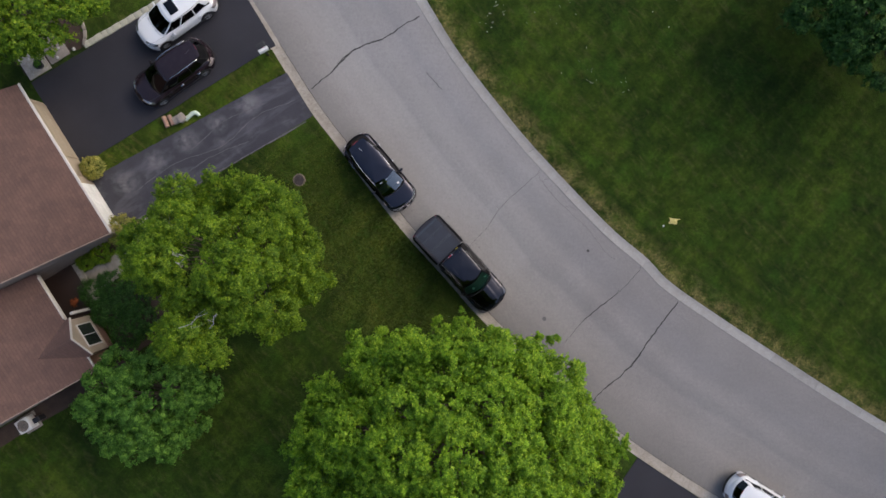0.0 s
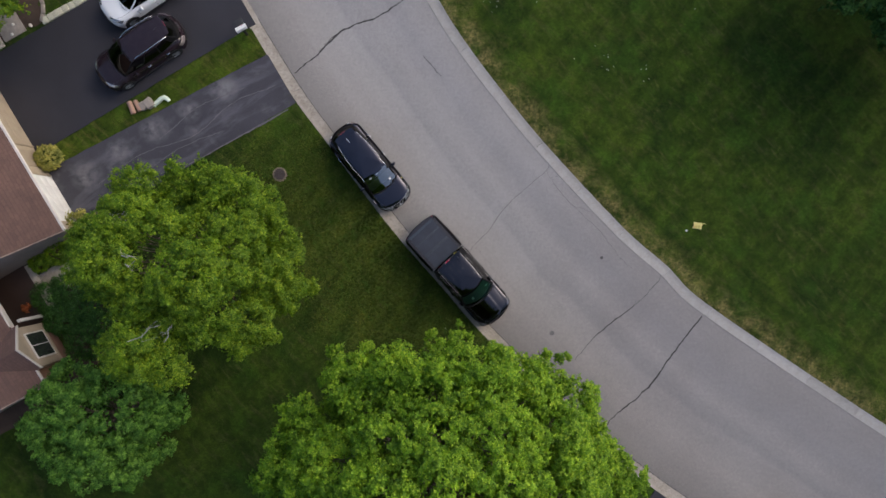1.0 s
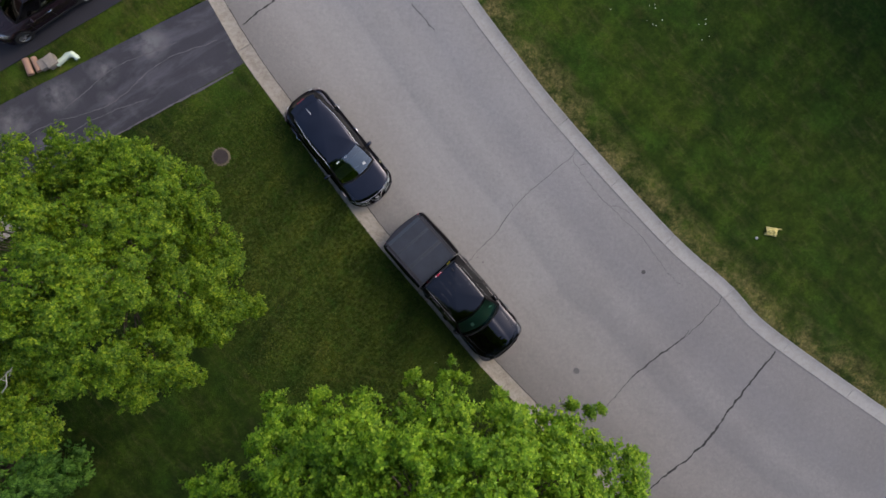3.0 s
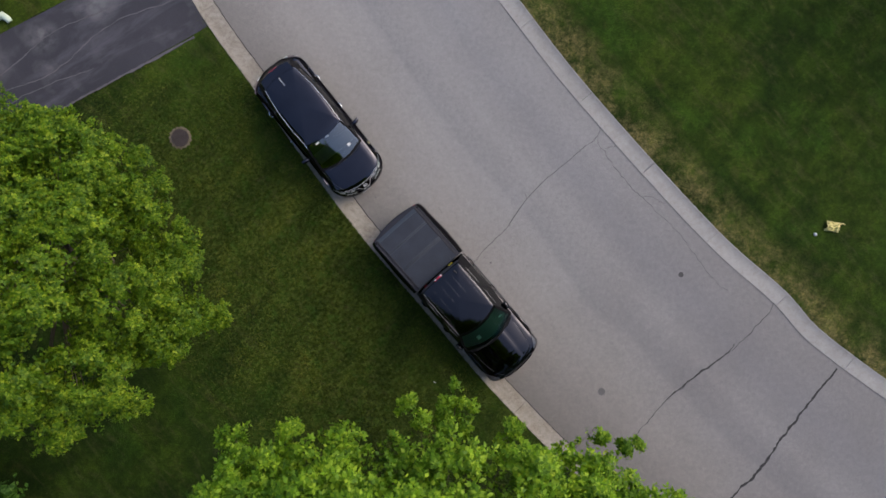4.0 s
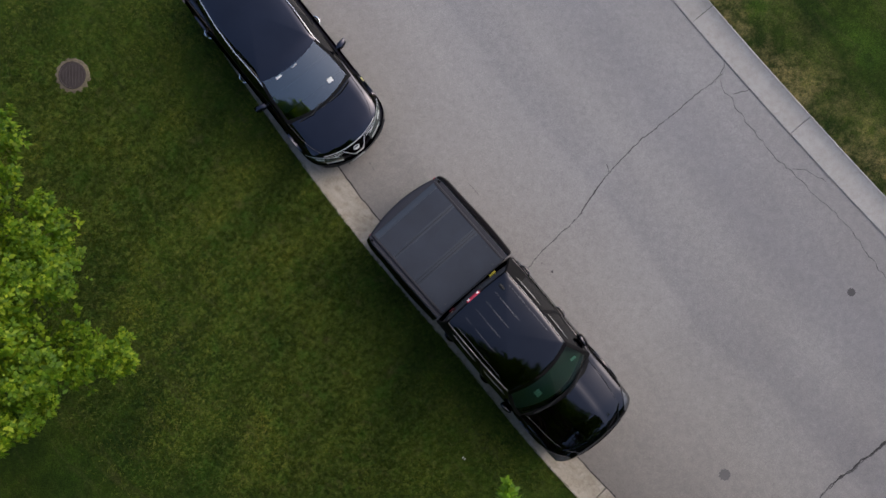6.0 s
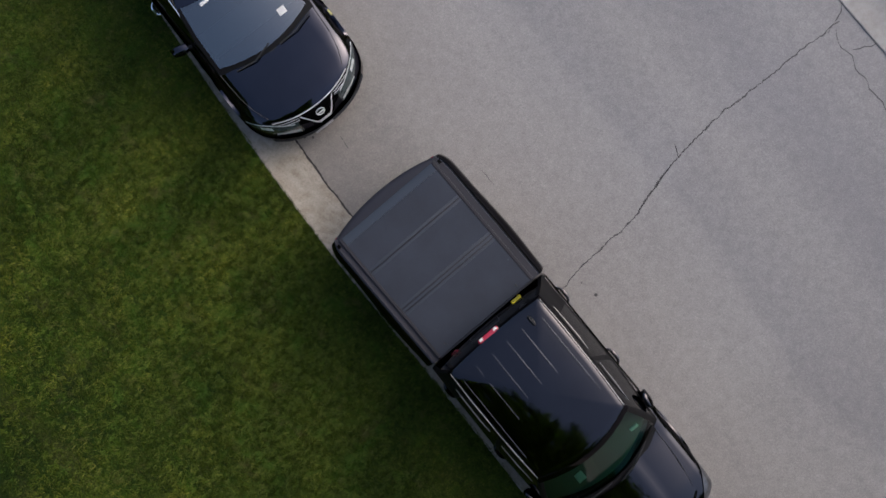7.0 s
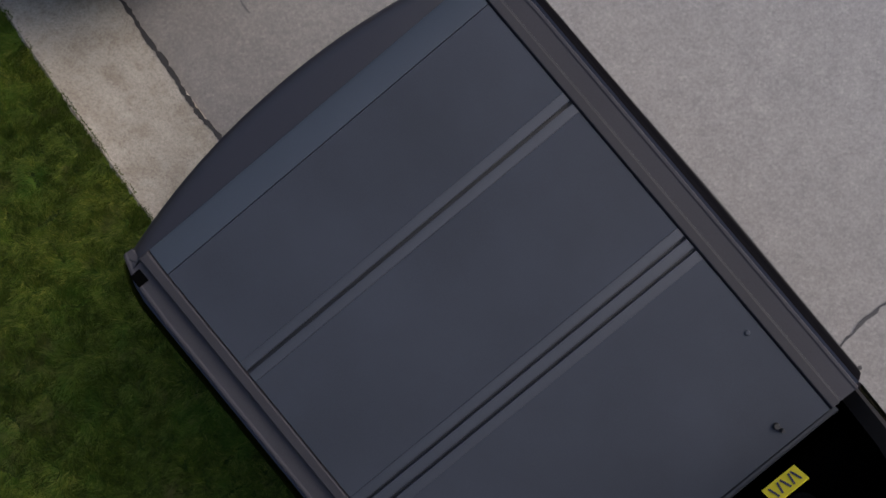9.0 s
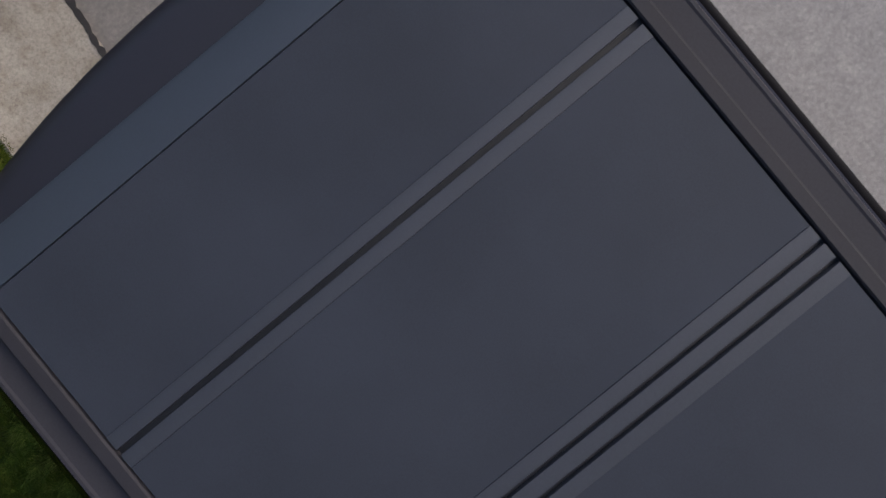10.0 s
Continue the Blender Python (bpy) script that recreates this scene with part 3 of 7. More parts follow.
for k, pts in enumerate([[(5.75, 4.15), (6.3, 3.3), (7.2, 2.4), (8.3, 1.3)], [(5.6, 4.1), (5.75, 4.6), (5.6, 5.0)], [(6.0, 3.9), (6.4, 4.0), (6.7, 3.7)], [(8.3, 1.35), (9.1, 0.35), (10.2, -0.6)], [(7.3, 2.35), (8.0, 2.1)]]):
    ribbon("crack", pts, 0.014, SEAL, road, 0.004, 0.14, 30 + k)
ribbon("crack", [(-0.6, 9.9), (-0.2, 9.4), (0.3, 8.9)], 0.04, SEAL, road, 0.004, seed=41)

for nm, x, y, r, mt, lab in (("valve_cover", 8.6, -0.17, 0.085, STAIN, "small dark iron valve cap flush in the asphalt"), ("oil_stain", 6.12, -4.06, 0.12, OIL, "dark round patch on the asphalt"),
                             ("tar_spot", 2.39, 0.05, 0.026, STAIN, "tiny dark tar spot"), ("tar_spot", 2.17, 0.22, 0.013, STAIN, "tiny dark tar spot")):
    bm = bmesh.new()
    rnd = random.Random(int(x * 100))
    ring_loft(bm, [[(x + r * q * math.cos(a) * s, y + r * q * math.sin(a) * s, road_z(x, y) + h) for a, q in [(2 * math.pi * i / 20, 1 + 0.12 * math.sin(3 * i + x)) for i in range(20)]] for s, h in ((1.0, 0.0), (1.0, 0.0025), (0.85, 0.003))])
    part(nm, bm, mt, road, lab)


# drips under the parked car's nose
rnd = random.Random(17)
for x, y, r in ((-2.13, 2.28, 0.030), (-1.98, 2.33, 0.034), (-1.92, 2.18, 0.018), (-2.04, 2.17, 0.014), (-2.09, 2.21, 0.016), (-2.02, 2.32, 0.020), (-1.94, 2.30, 0.016), (-2.06, 2.36, 0.024)):
    bm = bmesh.new()
    first = rnd.uniform(0, 6)
    ring_loft(bm, [[(x + r * s * (1 + 0.22 * math.sin(2 * a + first)) * math.cos(a), y + r * s * (1 + 0.22 * math.sin(3 * a + first)) * math.sin(a), road_z(x, y) + h) for a in [2 * math.pi * i / 14 for i in range(14)]] for s, h in ((1.0, -0.001), (1.0, 0.002), (0.8, 0.0025))])
    part("oil_drip", bm, STAIN, road)
ribbon("crack", [(-1.51, 2.22), (-1.44, 2.13), (-1.37, 2.04)], 0.012, OIL, road, seed=71, step=0.03, wander=0.02)
ribbon("crack", [(0.60, 1.82), (0.70, 1.71), (0.80, 1.59)], 0.010, OIL, road, seed=72, step=0.03, wander=0.02)


def make_kerb(name, line, wide, out, first, last, seed, material=CONCRETE, length=3.08):
    """Concrete kerb in cast lengths with open joints; out: which side the grass lies."""
    rnd = random.Random(seed)
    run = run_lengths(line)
    holder = thing(name, "pale weathered concrete kerb in cast lengths", "kerb", kind="structure")
    shape = [(0.0, -0.14), (0.0, 0.004), (0.012, 0.014), (wide * 0.55, 0.030), (wide * 0.86, 0.066), (wide - 0.02, 0.094), (wide, 0.086), (wide, -0.14)]
    s = first
    while s < last:
        rings = []
        lift = rnd.uniform(-0.004, 0.004)
        for k in range(7):
            p, side = at_run(line, run, s + 0.008 + (length - 0.016) * k / 6)
            rings.append([p + side * (out * a) + Vector((0, 0, z + lift)) for a, z in shape])
        part("kerb_length", ring_loft(bmesh.new(), rings), material, holder)
        s += length
    return holder


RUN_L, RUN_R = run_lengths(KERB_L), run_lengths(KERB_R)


def run_near(line, run, x, y):
    return run[min(range(len(line)), key=lambda i: (line[i] - Vector((x, y, 0))).length)]


make_kerb("kerb_left", KERB_L, KERB_WIDE["L"], -1, run_near(KERB_L, RUN_L, 3.78, -4.40) - 3.28 * 18, RUN_L[-1] - 4, 5, CONCRETE, 3.28)
make_kerb("kerb_right", KERB_R, KERB_WIDE["R"], 1, run_near(KERB_R, RUN_R, 5.1, 5.43) - 3.08 * 14, RUN_R[-1] - 4, 6, SCRUBBED)

# ragged open joint between the kerbs and the asphalt
for line, seed, lo, hi, wide, fill in ((KERB_L, 21, (-9, 11.3), (24, -18.8), 0.026, CRACK), (KERB_R, 22, (-3, 17), (30, -13), 0.012, DUST)):
    pts = [(p.x, p.y) for p in line if min(lo[0], hi[0]) < p.x < max(lo[0], hi[0])]
    ribbon("crack", pts[::2], wide, fill, road, 0.021, 0.014, seed, 0.022, False)


def make_lawn(name, line, wide, out, material, seed, steps):
    """A lawn that runs out from the back of a kerb, with uneven ground and a ragged edge."""
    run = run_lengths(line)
    n = 260
    verts, uv, faces = [], [], []
    for i in range(n + 1):
        p, side = at_run(line, run, run[-1] * i / n)
        for k, d in enumerate(steps):
            q = p + side * (out * (wide + d))
            h = 0.03 * noise.noise(Vector((q.x * 0.18, q.y * 0.18, seed))) * min(1, d / 2) * max(0.0, 1 - d / steps[-1]) if d > 0 else 0
            verts.append((q.x, q.y, LAWN_Z + (0.006 if 0 < k < len(steps) - 1 else -0.05) + h))
            uv.append((run[-1] * i / n, d))
    w = len(steps)
    for i in range(n):
        for k in range(w - 1):
            q = i * w + k
            f = (q, q + 1, q + w + 1, q + w)
            faces.append(f if out < 0 else f[::-1])
    ob = sheet(name, verts, faces, material, sharp=0)
    ob.data.shade_smooth()
    strip_uv(ob.data, uv)
    return ob


tagged(make_lawn("lawn_left", KERB_L, KERB_WIDE["L"], -1, GRASS, 3.3, [-0.02, 0.10, 0.35, 0.8, 1.5, 2.5, 4, 6, 9, 13, 18, 25, 35, 50]), "mown dark green front lawn beside the kerb", "lawn", kind="structure")
tagged(make_lawn("lawn_right", KERB_R, KERB_WIDE["R"], 1, GRASS_DRY, 7.7, [-0.02, 0.10, 0.35, 0.8, 1.5, 2.4, 3.3]), "green lawn with a dry straw edge along the kerb", "lawn", kind="structure")

bm = bmesh.new()
rim = [at_run(KERB_R, RUN_R, RUN_R[-1] * i / 90) for i in range(91)]
bm.faces.new([bm.verts.new((p.x + s.x * 2.2, p.y + s.y * 2.2, LAWN_Z - 0.004)) for p, s in rim] + [bm.verts.new(c) for c in ((140, -25, LAWN_Z - 0.004), (140, 140, LAWN_Z - 0.004), (-28, 140, LAWN_Z - 0.004))])
bmesh.ops.triangulate(bm, faces=bm.faces[:])
green = part("green", bm, GRASS, sharp=0)
tagged(green, "open mown green inside the bend of the street", "lawn", kind="structure")

# house frame: U runs along the front walls, V out towards the street
U, V = Vector((0.515, -0.857, 0)), Vector((0.857, 0.515, 0))
HOUSE = Matrix(((U.x, V.x, 0, 0), (U.y, V.y, 0, 0), (0, 0, 1, 0), (0, 0, 0, 1)))


def uv_at(u, v, z=0.0):
    return U * u + V * v + Vector((0, 0, z))


def make_drive_slab(name, near, far, material, label):
    """A drive from the house wall (far) to the kerb (near): each a pair of U values with its V."""
    (u0, u1, v0), (w0, w1, v1) = far, near
    rnd = random.Random(len(name))
    n = 24
    top = LAWN_Z + 0.034
    rings = []
    for i in range(n + 1):
        t = i / n
        a, b, v = u0 + (w0 - u0) * t + rnd.uniform(-0.014, 0.014), u1 + (w1 - u1) * t + rnd.uniform(-0.014, 0.014), v0 + (v1 - v0) * t
        vb = v
        if i == n:
            v, vb = v1[0] if isinstance(v1, tuple) else v1, v1
        z = top - (0.02 * max(0, t - 0.9) * 10)
        rings.append([uv_at(a, v, z - 0.12), uv_at(a, v, z - 0.004), uv_at(a + 0.03, v, z), uv_at(b - 0.03, v, z), uv_at(b, v, z - 0.004), uv_at(b, v, z - 0.12)])
    ob = part(name, ring_loft(bmesh.new(), rings), material)
    return tagged(ob, label, "driveway", kind="structure")


make_drive_slab("driveway_1", (-19.5, -14.35, -1.9), (-19.5, -14.2, -14.6), NEW_DRIVE, "fresh black sealed asphalt driveway with two parked cars")
make_drive_slab("driveway_2", (-12.75, -9.95, -2.15), (-13.3, -9.9, -14.6), OLD_DRIVE, "older grey asphalt driveway with pale worn patches")
bm = bmesh.new()
kerb_back = [(11.55, -12.05), (13.6, -13.45), (15.9, -14.95), (18.2, -16.3)]
ring_loft(bm, [[(x - 0.55 * d, y - 0.83 * d, LAWN_Z + 0.034 + z) for x, y in kerb_back + kerb_back[::-1] for z in (0.0,)][:4] + [(x - 0.55 * d, y - 0.83 * d, LAWN_Z - 0.09) for x, y in kerb_back[::-1]] for d in (0.02, 0.3, 4.0, 11.0)])
tagged(part("driveway_3", bm, NEW_DRIVE), "dark asphalt driveway of the next plot", "driveway", kind="structure")

# yellowed verge between the two drives
bm = bmesh.new()
ring_loft(bm, [[uv_at(a, v, LAWN_Z - 0.03), uv_at(a, v, LAWN_Z + 0.036 + 0.006 * math.sin(3 * v)), uv_at(b, v, LAWN_Z + 0.036 + 0.006 * math.cos(2 * v)), uv_at(b, v, LAWN_Z - 0.03)]
               for k in range(25) for v, a, b in [(-14.5 + 12.3 * k / 24, -14.16 - 0.10 * k / 24 + 0.02 * math.sin(5 * k), -13.28 + 0.50 * k / 24 + 0.02 * math.cos(4 * k))]])
tagged(part("verge", bm, VERGE), "yellowed grass verge between the two driveways", "verge", kind="structure")

# pale mended cracks along the older drive
for k, pts in enumerate([[(-11.2, -2.6), (-11.5, -5.0), (-11.1, -7.5), (-11.6, -10.0), (-11.4, -13.0)], [(-11.9, -4.0), (-12.2, -6.5), (-11.8, -9.0)], [(-10.6, -6.0), (-10.9, -8.5), (-10.7, -11.0)]]):
    line = [uv_at(u, v) for u, v in pts]
    rb = ribbon("crack", [(p.x, p.y) for p in line], 0.035, PALE_SEAL, bpy.data.objects["driveway_2"], 0.0, 0.08, 60 + k, 0.12)
    for vert in rb.data.vertices:
        vert.co.z = LAWN_Z + 0.038

edge = ribbon("crack", [(-16.9, 1.55), (-13.5, 3.55), (-10.89, 5.06), (-9.0, 6.12), (-7.35, 7.05)], 0.07, PALE_SEAL, bpy.data.objects["driveway_2"], 0.0, 0.03, 66, 0.12, False)
for vert in edge.data.vertices:
    vert.co.z = LAWN_Z + 0.038

# ---- vehicles ----
def plan_half(x, x0, x1, w, rf, rr, pf=2.3):
    """Half-width of a body with rounded ends."""
    k = 1.0
    if rf and x > x1 - rf:
        k = min(k, max(1 - ((x - (x1 - rf)) / rf) ** pf, 0.0) ** 0.5)
    if rr and x < x0 + rr:
        k = min(k, max(1 - (((x0 + rr) - x) / rr) ** pf, 0.0) ** 0.5)
    return max(w * k, 0.02)


def car_body(spec):
    x0, x1, w = spec["x0"], spec["x1"], spec["w"]
    xs = sorted({*np.linspace(x0, x1, 60), *[x1 - spec["rf"] * q for q in (0.004, 0.02, 0.05, 0.1, 0.18, 0.28, 0.4)], *[x0 + spec["rr"] * q for q in (0.004, 0.02, 0.05, 0.1, 0.18, 0.28, 0.4)]})
    rings = []
    for x in xs:
        h = plan_half(x, x0, x1, w, spec["rf"], spec["rr"])
        k = min(1.0, h / w * 1.3)
        top, sh = lerp(spec["top"], x), lerp(spec["shoulder"], x)
        zb = lerp(spec["sill"], x) if "sill" in spec else 0.27
        for xw in spec["wheels"]:
            ra = spec["arch"]
            if abs(x - xw) < ra:
                zb = max(zb, spec["r"] + math.sqrt(ra * ra - (x - xw) ** 2))
        mid = max(zb + 0.04, 0.60)
        if spec.get("round"):
            half = [(0, zb), (h * 0.75, zb), (h - 0.035 * k, zb), (h - 0.005 * k, zb + 0.03), (h, mid), (h - 0.012 * k, mid + (sh - mid) * 0.45), (h - 0.050 * k, sh - 0.13), (h - 0.105 * k, sh - 0.045),
                    (h - 0.175 * k, sh + 0.004), (h * 0.62, top - (top - sh) * 0.30), (h * 0.30, top - (top - sh) * 0.07), (0, top)]
        else:
            half = [(0, zb), (h * 0.75, zb), (h - 0.035 * k, zb), (h - 0.005 * k, zb + 0.03), (h, mid), (h - 0.012 * k, (mid + sh) / 2 + 0.03), (h - 0.035 * k, sh - 0.05), (h - 0.075 * k, sh - 0.005),
                    (h - 0.15 * k, sh + 0.016), (h * 0.55, top - (top - sh) * 0.25), (h * 0.28, top - (top - sh) * 0.06), (0, top)]
        ring = [(x, y, z) for y, z in half] + [(x, -y, z) for y, z in half[-2:0:-1]]
        rings.append(ring)
    bm = ring_loft(bmesh.new(), rings)
    bmesh.ops.remove_doubles(bm, verts=bm.verts[:], dist=0.0005)
    return bm


def greenhouse(car, g, paint_mat, front_glass, side_glass, rear_glass):
    """Pillars, roof and panes above the belt line."""
    levels = [-0.16 if g.get("skirt") else 0.0, 0.07, 0.5, 0.90, 1.0]
    fr = g["sides"]
    kf = np.array([-1, -0.935, -0.75, -0.5, -0.25, 0, 0.25, 0.5, 0.75, 0.935, 1])
    rows, kinds = [], None
    for t in levels:
        z = g["z0"] + (g["z1"] - g["z0"]) * t
        bulge = 0.035 * math.sin(math.pi * max(0.0, min(t, 1)))
        hw = g["hw0"] + (g["hw1"] - g["hw0"]) * t + bulge
        xf = g["xf0"] + (g["xf1"] - g["xf0"]) * t
        xr = g["xr0"] + (g["xr1"] - g["xr0"]) * t
        bf, br = g["bow_f"] * (1 - 0.45 * t), g["bow_r"] * (1 - 0.4 * t)
        nf, nr = g.get("narrow_f", 0.9), g.get("narrow_r", 0.9)
        def wide(q):
            return hw * (1 - (1 - nf) * max(0, 1 - q / 0.4) ** 2 - (1 - nr) * max(0, (q - 0.55) / 0.45) ** 2)
        ring, kind = [], []
        for k in kf:
            ring.append((xf + bf * (1 - k * k), wide(0) * k, z))
            kind.append("f")
        for q in fr[1:-1]:
            ring.append((xf + (xr - xf) * q, wide(q), z))
            kind.append("l")
        for k in kf[::-1]:
            ring.append((xr - br * (1 - k * k), wide(1) * k, z))
            kind.append("r")
        for q in fr[-2:0:-1]:
            ring.append((xf + (xr - xf) * q, -wide(q), z))
            kind.append("s")
        rows.append(ring)
    n = len(rows[0])
    cx = (g["xf1"] + g["xr1"]) / 2
    nf, ns = len(kf), len(fr) - 2
    def label_of(i):
        if i < nf - 1:
            return ("windshield", 0) if 0 < i < nf - 2 else ("pillar", 0)
        if i < nf + ns:
            q = i - (nf - 1)
            return ("side_window", 10 + q) if q in g["open"] else ("pillar", 0)
        if i < nf + ns + nf - 1:
            q = i - (nf + ns)
            return ("rear_window", 0) if 0 < q < nf - 2 else ("pillar", 0)
        q = ns - (i - (2 * nf + ns - 1))
        return ("side_window", 30 + q) if q in g["open"] else ("pillar", 0)
    groups = {}
    for lv in range(4):
        for i in range(n):
            j = (i + 1) % n
            what = label_of(i)
            key = what if lv in (1, 2) else ("pillar", 0) if lv == 0 else ("roof", 0)
            groups.setdefault(key, []).append([rows[lv][i], rows[lv][j], rows[lv + 1][j], rows[lv + 1][i]])
    top = [rows[-1]]
    dome = ((0.990, 0.012), (0.970, 0.020), (0.90, 0.030), (0.70, 0.046), (0.5, 0.058), (0.25, 0.066), (0.05, 0.068)) if g.get("flat") else ((0.97, 0.016), (0.85, 0.035), (0.6, 0.055), (0.3, 0.066), (0.05, 0.068))
    for s, dz in dome:
        top.append([(cx + (x - cx) * s, y * s, z + dz * g.get("crown", 1.0)) for x, y, z in rows[-1]])
    for a, b in zip(top, top[1:]):
        for i in range(n):
            j = (i + 1) % n
            groups[("roof", 0)].append([a[i], a[j], b[j], b[i]])
    groups[("roof", 0)].append(top[-1])
    made = {}
    for (what, idx), quads in groups.items():
        bm = bmesh.new()
        for q in quads:
            bm.faces.new([bm.verts.new(p) for p in q])
        bmesh.ops.remove_doubles(bm, verts=bm.verts[:], dist=0.0008)
        if what in ("windshield", "side_window", "rear_window"):
            mt = {"windshield": front_glass, "side_window": side_glass, "rear_window": rear_glass}[what]
            made[(what, idx)] = part(what, bm, mt, car, sharp=60)
        else:
            made[(what, idx)] = part({"pillar": "pillar_frame", "roof": "roof"}[what], bm, paint_mat if what == "roof" else g.get("pillar_mat", paint_mat), car, sharp=50)
    return made


def wheel(car, x, y, r, wide, out, rim_mat=None, spokes=6):
    """A wheel: hub, with tyre and spoked rim under it."""
    hub = part("wheel", disc(bmesh.new(), (x, y, r), r * 0.16, out * (wide / 2 - 0.015), 14, "y"), ALLOY, car)
    prof = [(0.63, -0.5), (0.9, -0.5), (0.985, -0.40), (1.0, -0.2), (1.0, 0.2), (0.985, 0.40), (0.9, 0.5), (0.63, 0.5), (0.60, 0.3), (0.60, -0.3)]
    rings = [[(x + r * q * math.cos(a), y + wide * s, r + r * q * math.sin(a)) for q, s in prof] for a in [2 * math.pi * i / 32 for i in range(32)]]
    bm = bmesh.new()
    vs = [[bm.verts.new(p) for p in ring] for ring in rings]
    for i in range(32):
        for k in range(len(prof)):
            a, b = vs[i], vs[(i + 1) % 32]
            bm.faces.new((a[k], a[(k + 1) % len(prof)], b[(k + 1) % len(prof)], b[k]))
    part("tyre", bm, RUBBER, hub)
    bm = bmesh.new()
    tube(bm, [(x + r * 0.60 * math.cos(a), y + out * wide * 0.38, r + r * 0.60 * math.sin(a)) for a in [2 * math.pi * i / 28 for i in range(29)]], 0.018, 6)
    for i in range(spokes):
        a = 2 * math.pi * i / spokes
        tube(bm, [(x + r * 0.1 * math.cos(a), y + out * wide * 0.36, r + r * 0.1 * math.sin(a)), (x + r * 0.6 * math.cos(a), y + out * wide * 0.40, r + r * 0.6 * math.sin(a))], [0.035, 0.026], 6)
    disc(bm, (x, y + out * 0.02, r), r * 0.58, out * 0.01, 24, "y")
    part("rim", bm, rim_mat or ALLOY, hub)
    return hub


def mirror(car, x, y, z, out, material, size=(0.10, 0.22, 0.15)):
    bm = bmesh.new()
    rings = []
    for k in range(7):
        t = k / 6
        s = 0.55 + 0.45 * math.sin(math.pi * (0.12 + 0.76 * t))
        yy = y + out * size[1] * t
        rings.append([(x - 0.015 * t * 3 + size[0] * s * math.cos(a) * (1 if math.cos(a) > 0 else 0.35), yy, z + size[2] * 0.5 * s * math.sin(a)) for a in [2 * math.pi * i / 14 for i in range(14)]])
    ring_loft(bm, rings)
    m = part("mirror", bm, material, car)
    bm = bmesh.new()
    tube(bm, [(x + 0.02, y - out * 0.07, z - 0.07), (x + 0.01, y + out * 0.04, z - 0.03)], [0.03, 0.022], 8)
    part("mirror_arm", bm, TRIM, m)
    return m


def handle(car, x, y, z, out, material, length=0.19, reach=0.035):
    """A bow handle that stands off the door."""
    bm = bmesh.new()
    tube(bm, [(x + length * (k / 10 - 0.5), y - out * 0.012 + out * (reach + 0.012) * (1 - abs(k / 5 - 1) ** 3.2), z) for k in range(11)], [0.014 + 0.014 * math.sin(math.pi * k / 10) for k in range(11)], 8)
    return part("door_handle", bm, material, car)


def nose_patch(spec, y0, y1, z0, z1, back, name, material, car, n=10, rear=False, proud=0.012, label=""):
    """A curved plate that follows the rounded end of a body; back: how far its top edge lies behind its foot."""
    def x_at(y):
        lo, hi = (spec["x1"] - spec["rf"], spec["x1"]) if not rear else (spec["x0"] + spec["rr"], spec["x0"])
        for _ in range(30):
            m = (lo + hi) / 2
            if plan_half(m, spec["x0"], spec["x1"], spec["w"], spec["rf"], spec["rr"]) > abs(y):
                lo = m
            else:
                hi = m
        return lo
    sgn = -1 if rear else 1
    rings = []
    for k in range(n + 1):
        y = y0 + (y1 - y0) * k / n
        x = x_at(y) + sgn * proud
        shape = [(x, z0), (x - sgn * back * 0.3, (z0 + z1) / 2 + 0.02), (x - sgn * back, z1), (x - sgn * (back + 0.05), z1 - 0.03), (x - sgn * 0.06, z0 - 0.01)]
        rings.append([(a, y, z) for a, z in shape])
    return part(name, ring_loft(bmesh.new(), rings), material, car, label)


def surface_z(spec, x, y):
    """Height of a body's upper skin at a plan place."""
    h = plan_half(x, spec["x0"], spec["x1"], spec["w"], spec["rf"], spec["rr"])
    k = min(1.0, h / spec["w"] * 1.3)
    top, sh = lerp(spec["top"], x), lerp(spec["shoulder"], x)
    tab = [(0, top), (h * 0.28, top - (top - sh) * 0.06), (h * 0.55, top - (top - sh) * 0.25), (h - 0.15 * k, sh + 0.016), (h - 0.075 * k, sh - 0.005), (h - 0.035 * k, sh - 0.05), (h, sh - 0.14)]
    if spec.get("round"):
        tab = [(0, top), (h * 0.30, top - (top - sh) * 0.07), (h * 0.62, top - (top - sh) * 0.30), (h - 0.175 * k, sh + 0.004), (h - 0.105 * k, sh - 0.045), (h - 0.050 * k, sh - 0.13), (h, sh - 0.25)]
    return lerp(tab, abs(y))


def nose_band(spec, y0, y1, near, far, name, material, car, lift=0.012, n=14, label=""):
    """A lamp or trim that lies in the sloping front of a body, between two distances behind its edge."""
    def x_at(y):
        lo, hi = spec["x1"] - spec["rf"], spec["x1"]
        for _ in range(30):
            m = (lo + hi) / 2
            lo, hi = (m, hi) if plan_half(m, spec["x0"], spec["x1"], spec["w"], spec["rf"], spec["rr"]) > abs(y) else (lo, m)
        return lo
    rings = []
    for k in range(n + 1):
        t = k / n
        y = y0 + (y1 - y0) * t
        a, b = (near(t), far(t)) if callable(near) else (near, far)
        xs = [x_at(y) - a - (b - a) * q for q in (0, 0.33, 0.66, 1.0)]
        up = [(x, y, surface_z(spec, x, y) + lift) for x in xs]
        rings.append(up + [(x, y, z - 0.05) for x, y, z in up[::-1]])
    return part(name, ring_loft(bmesh.new(), rings), material, car, label)


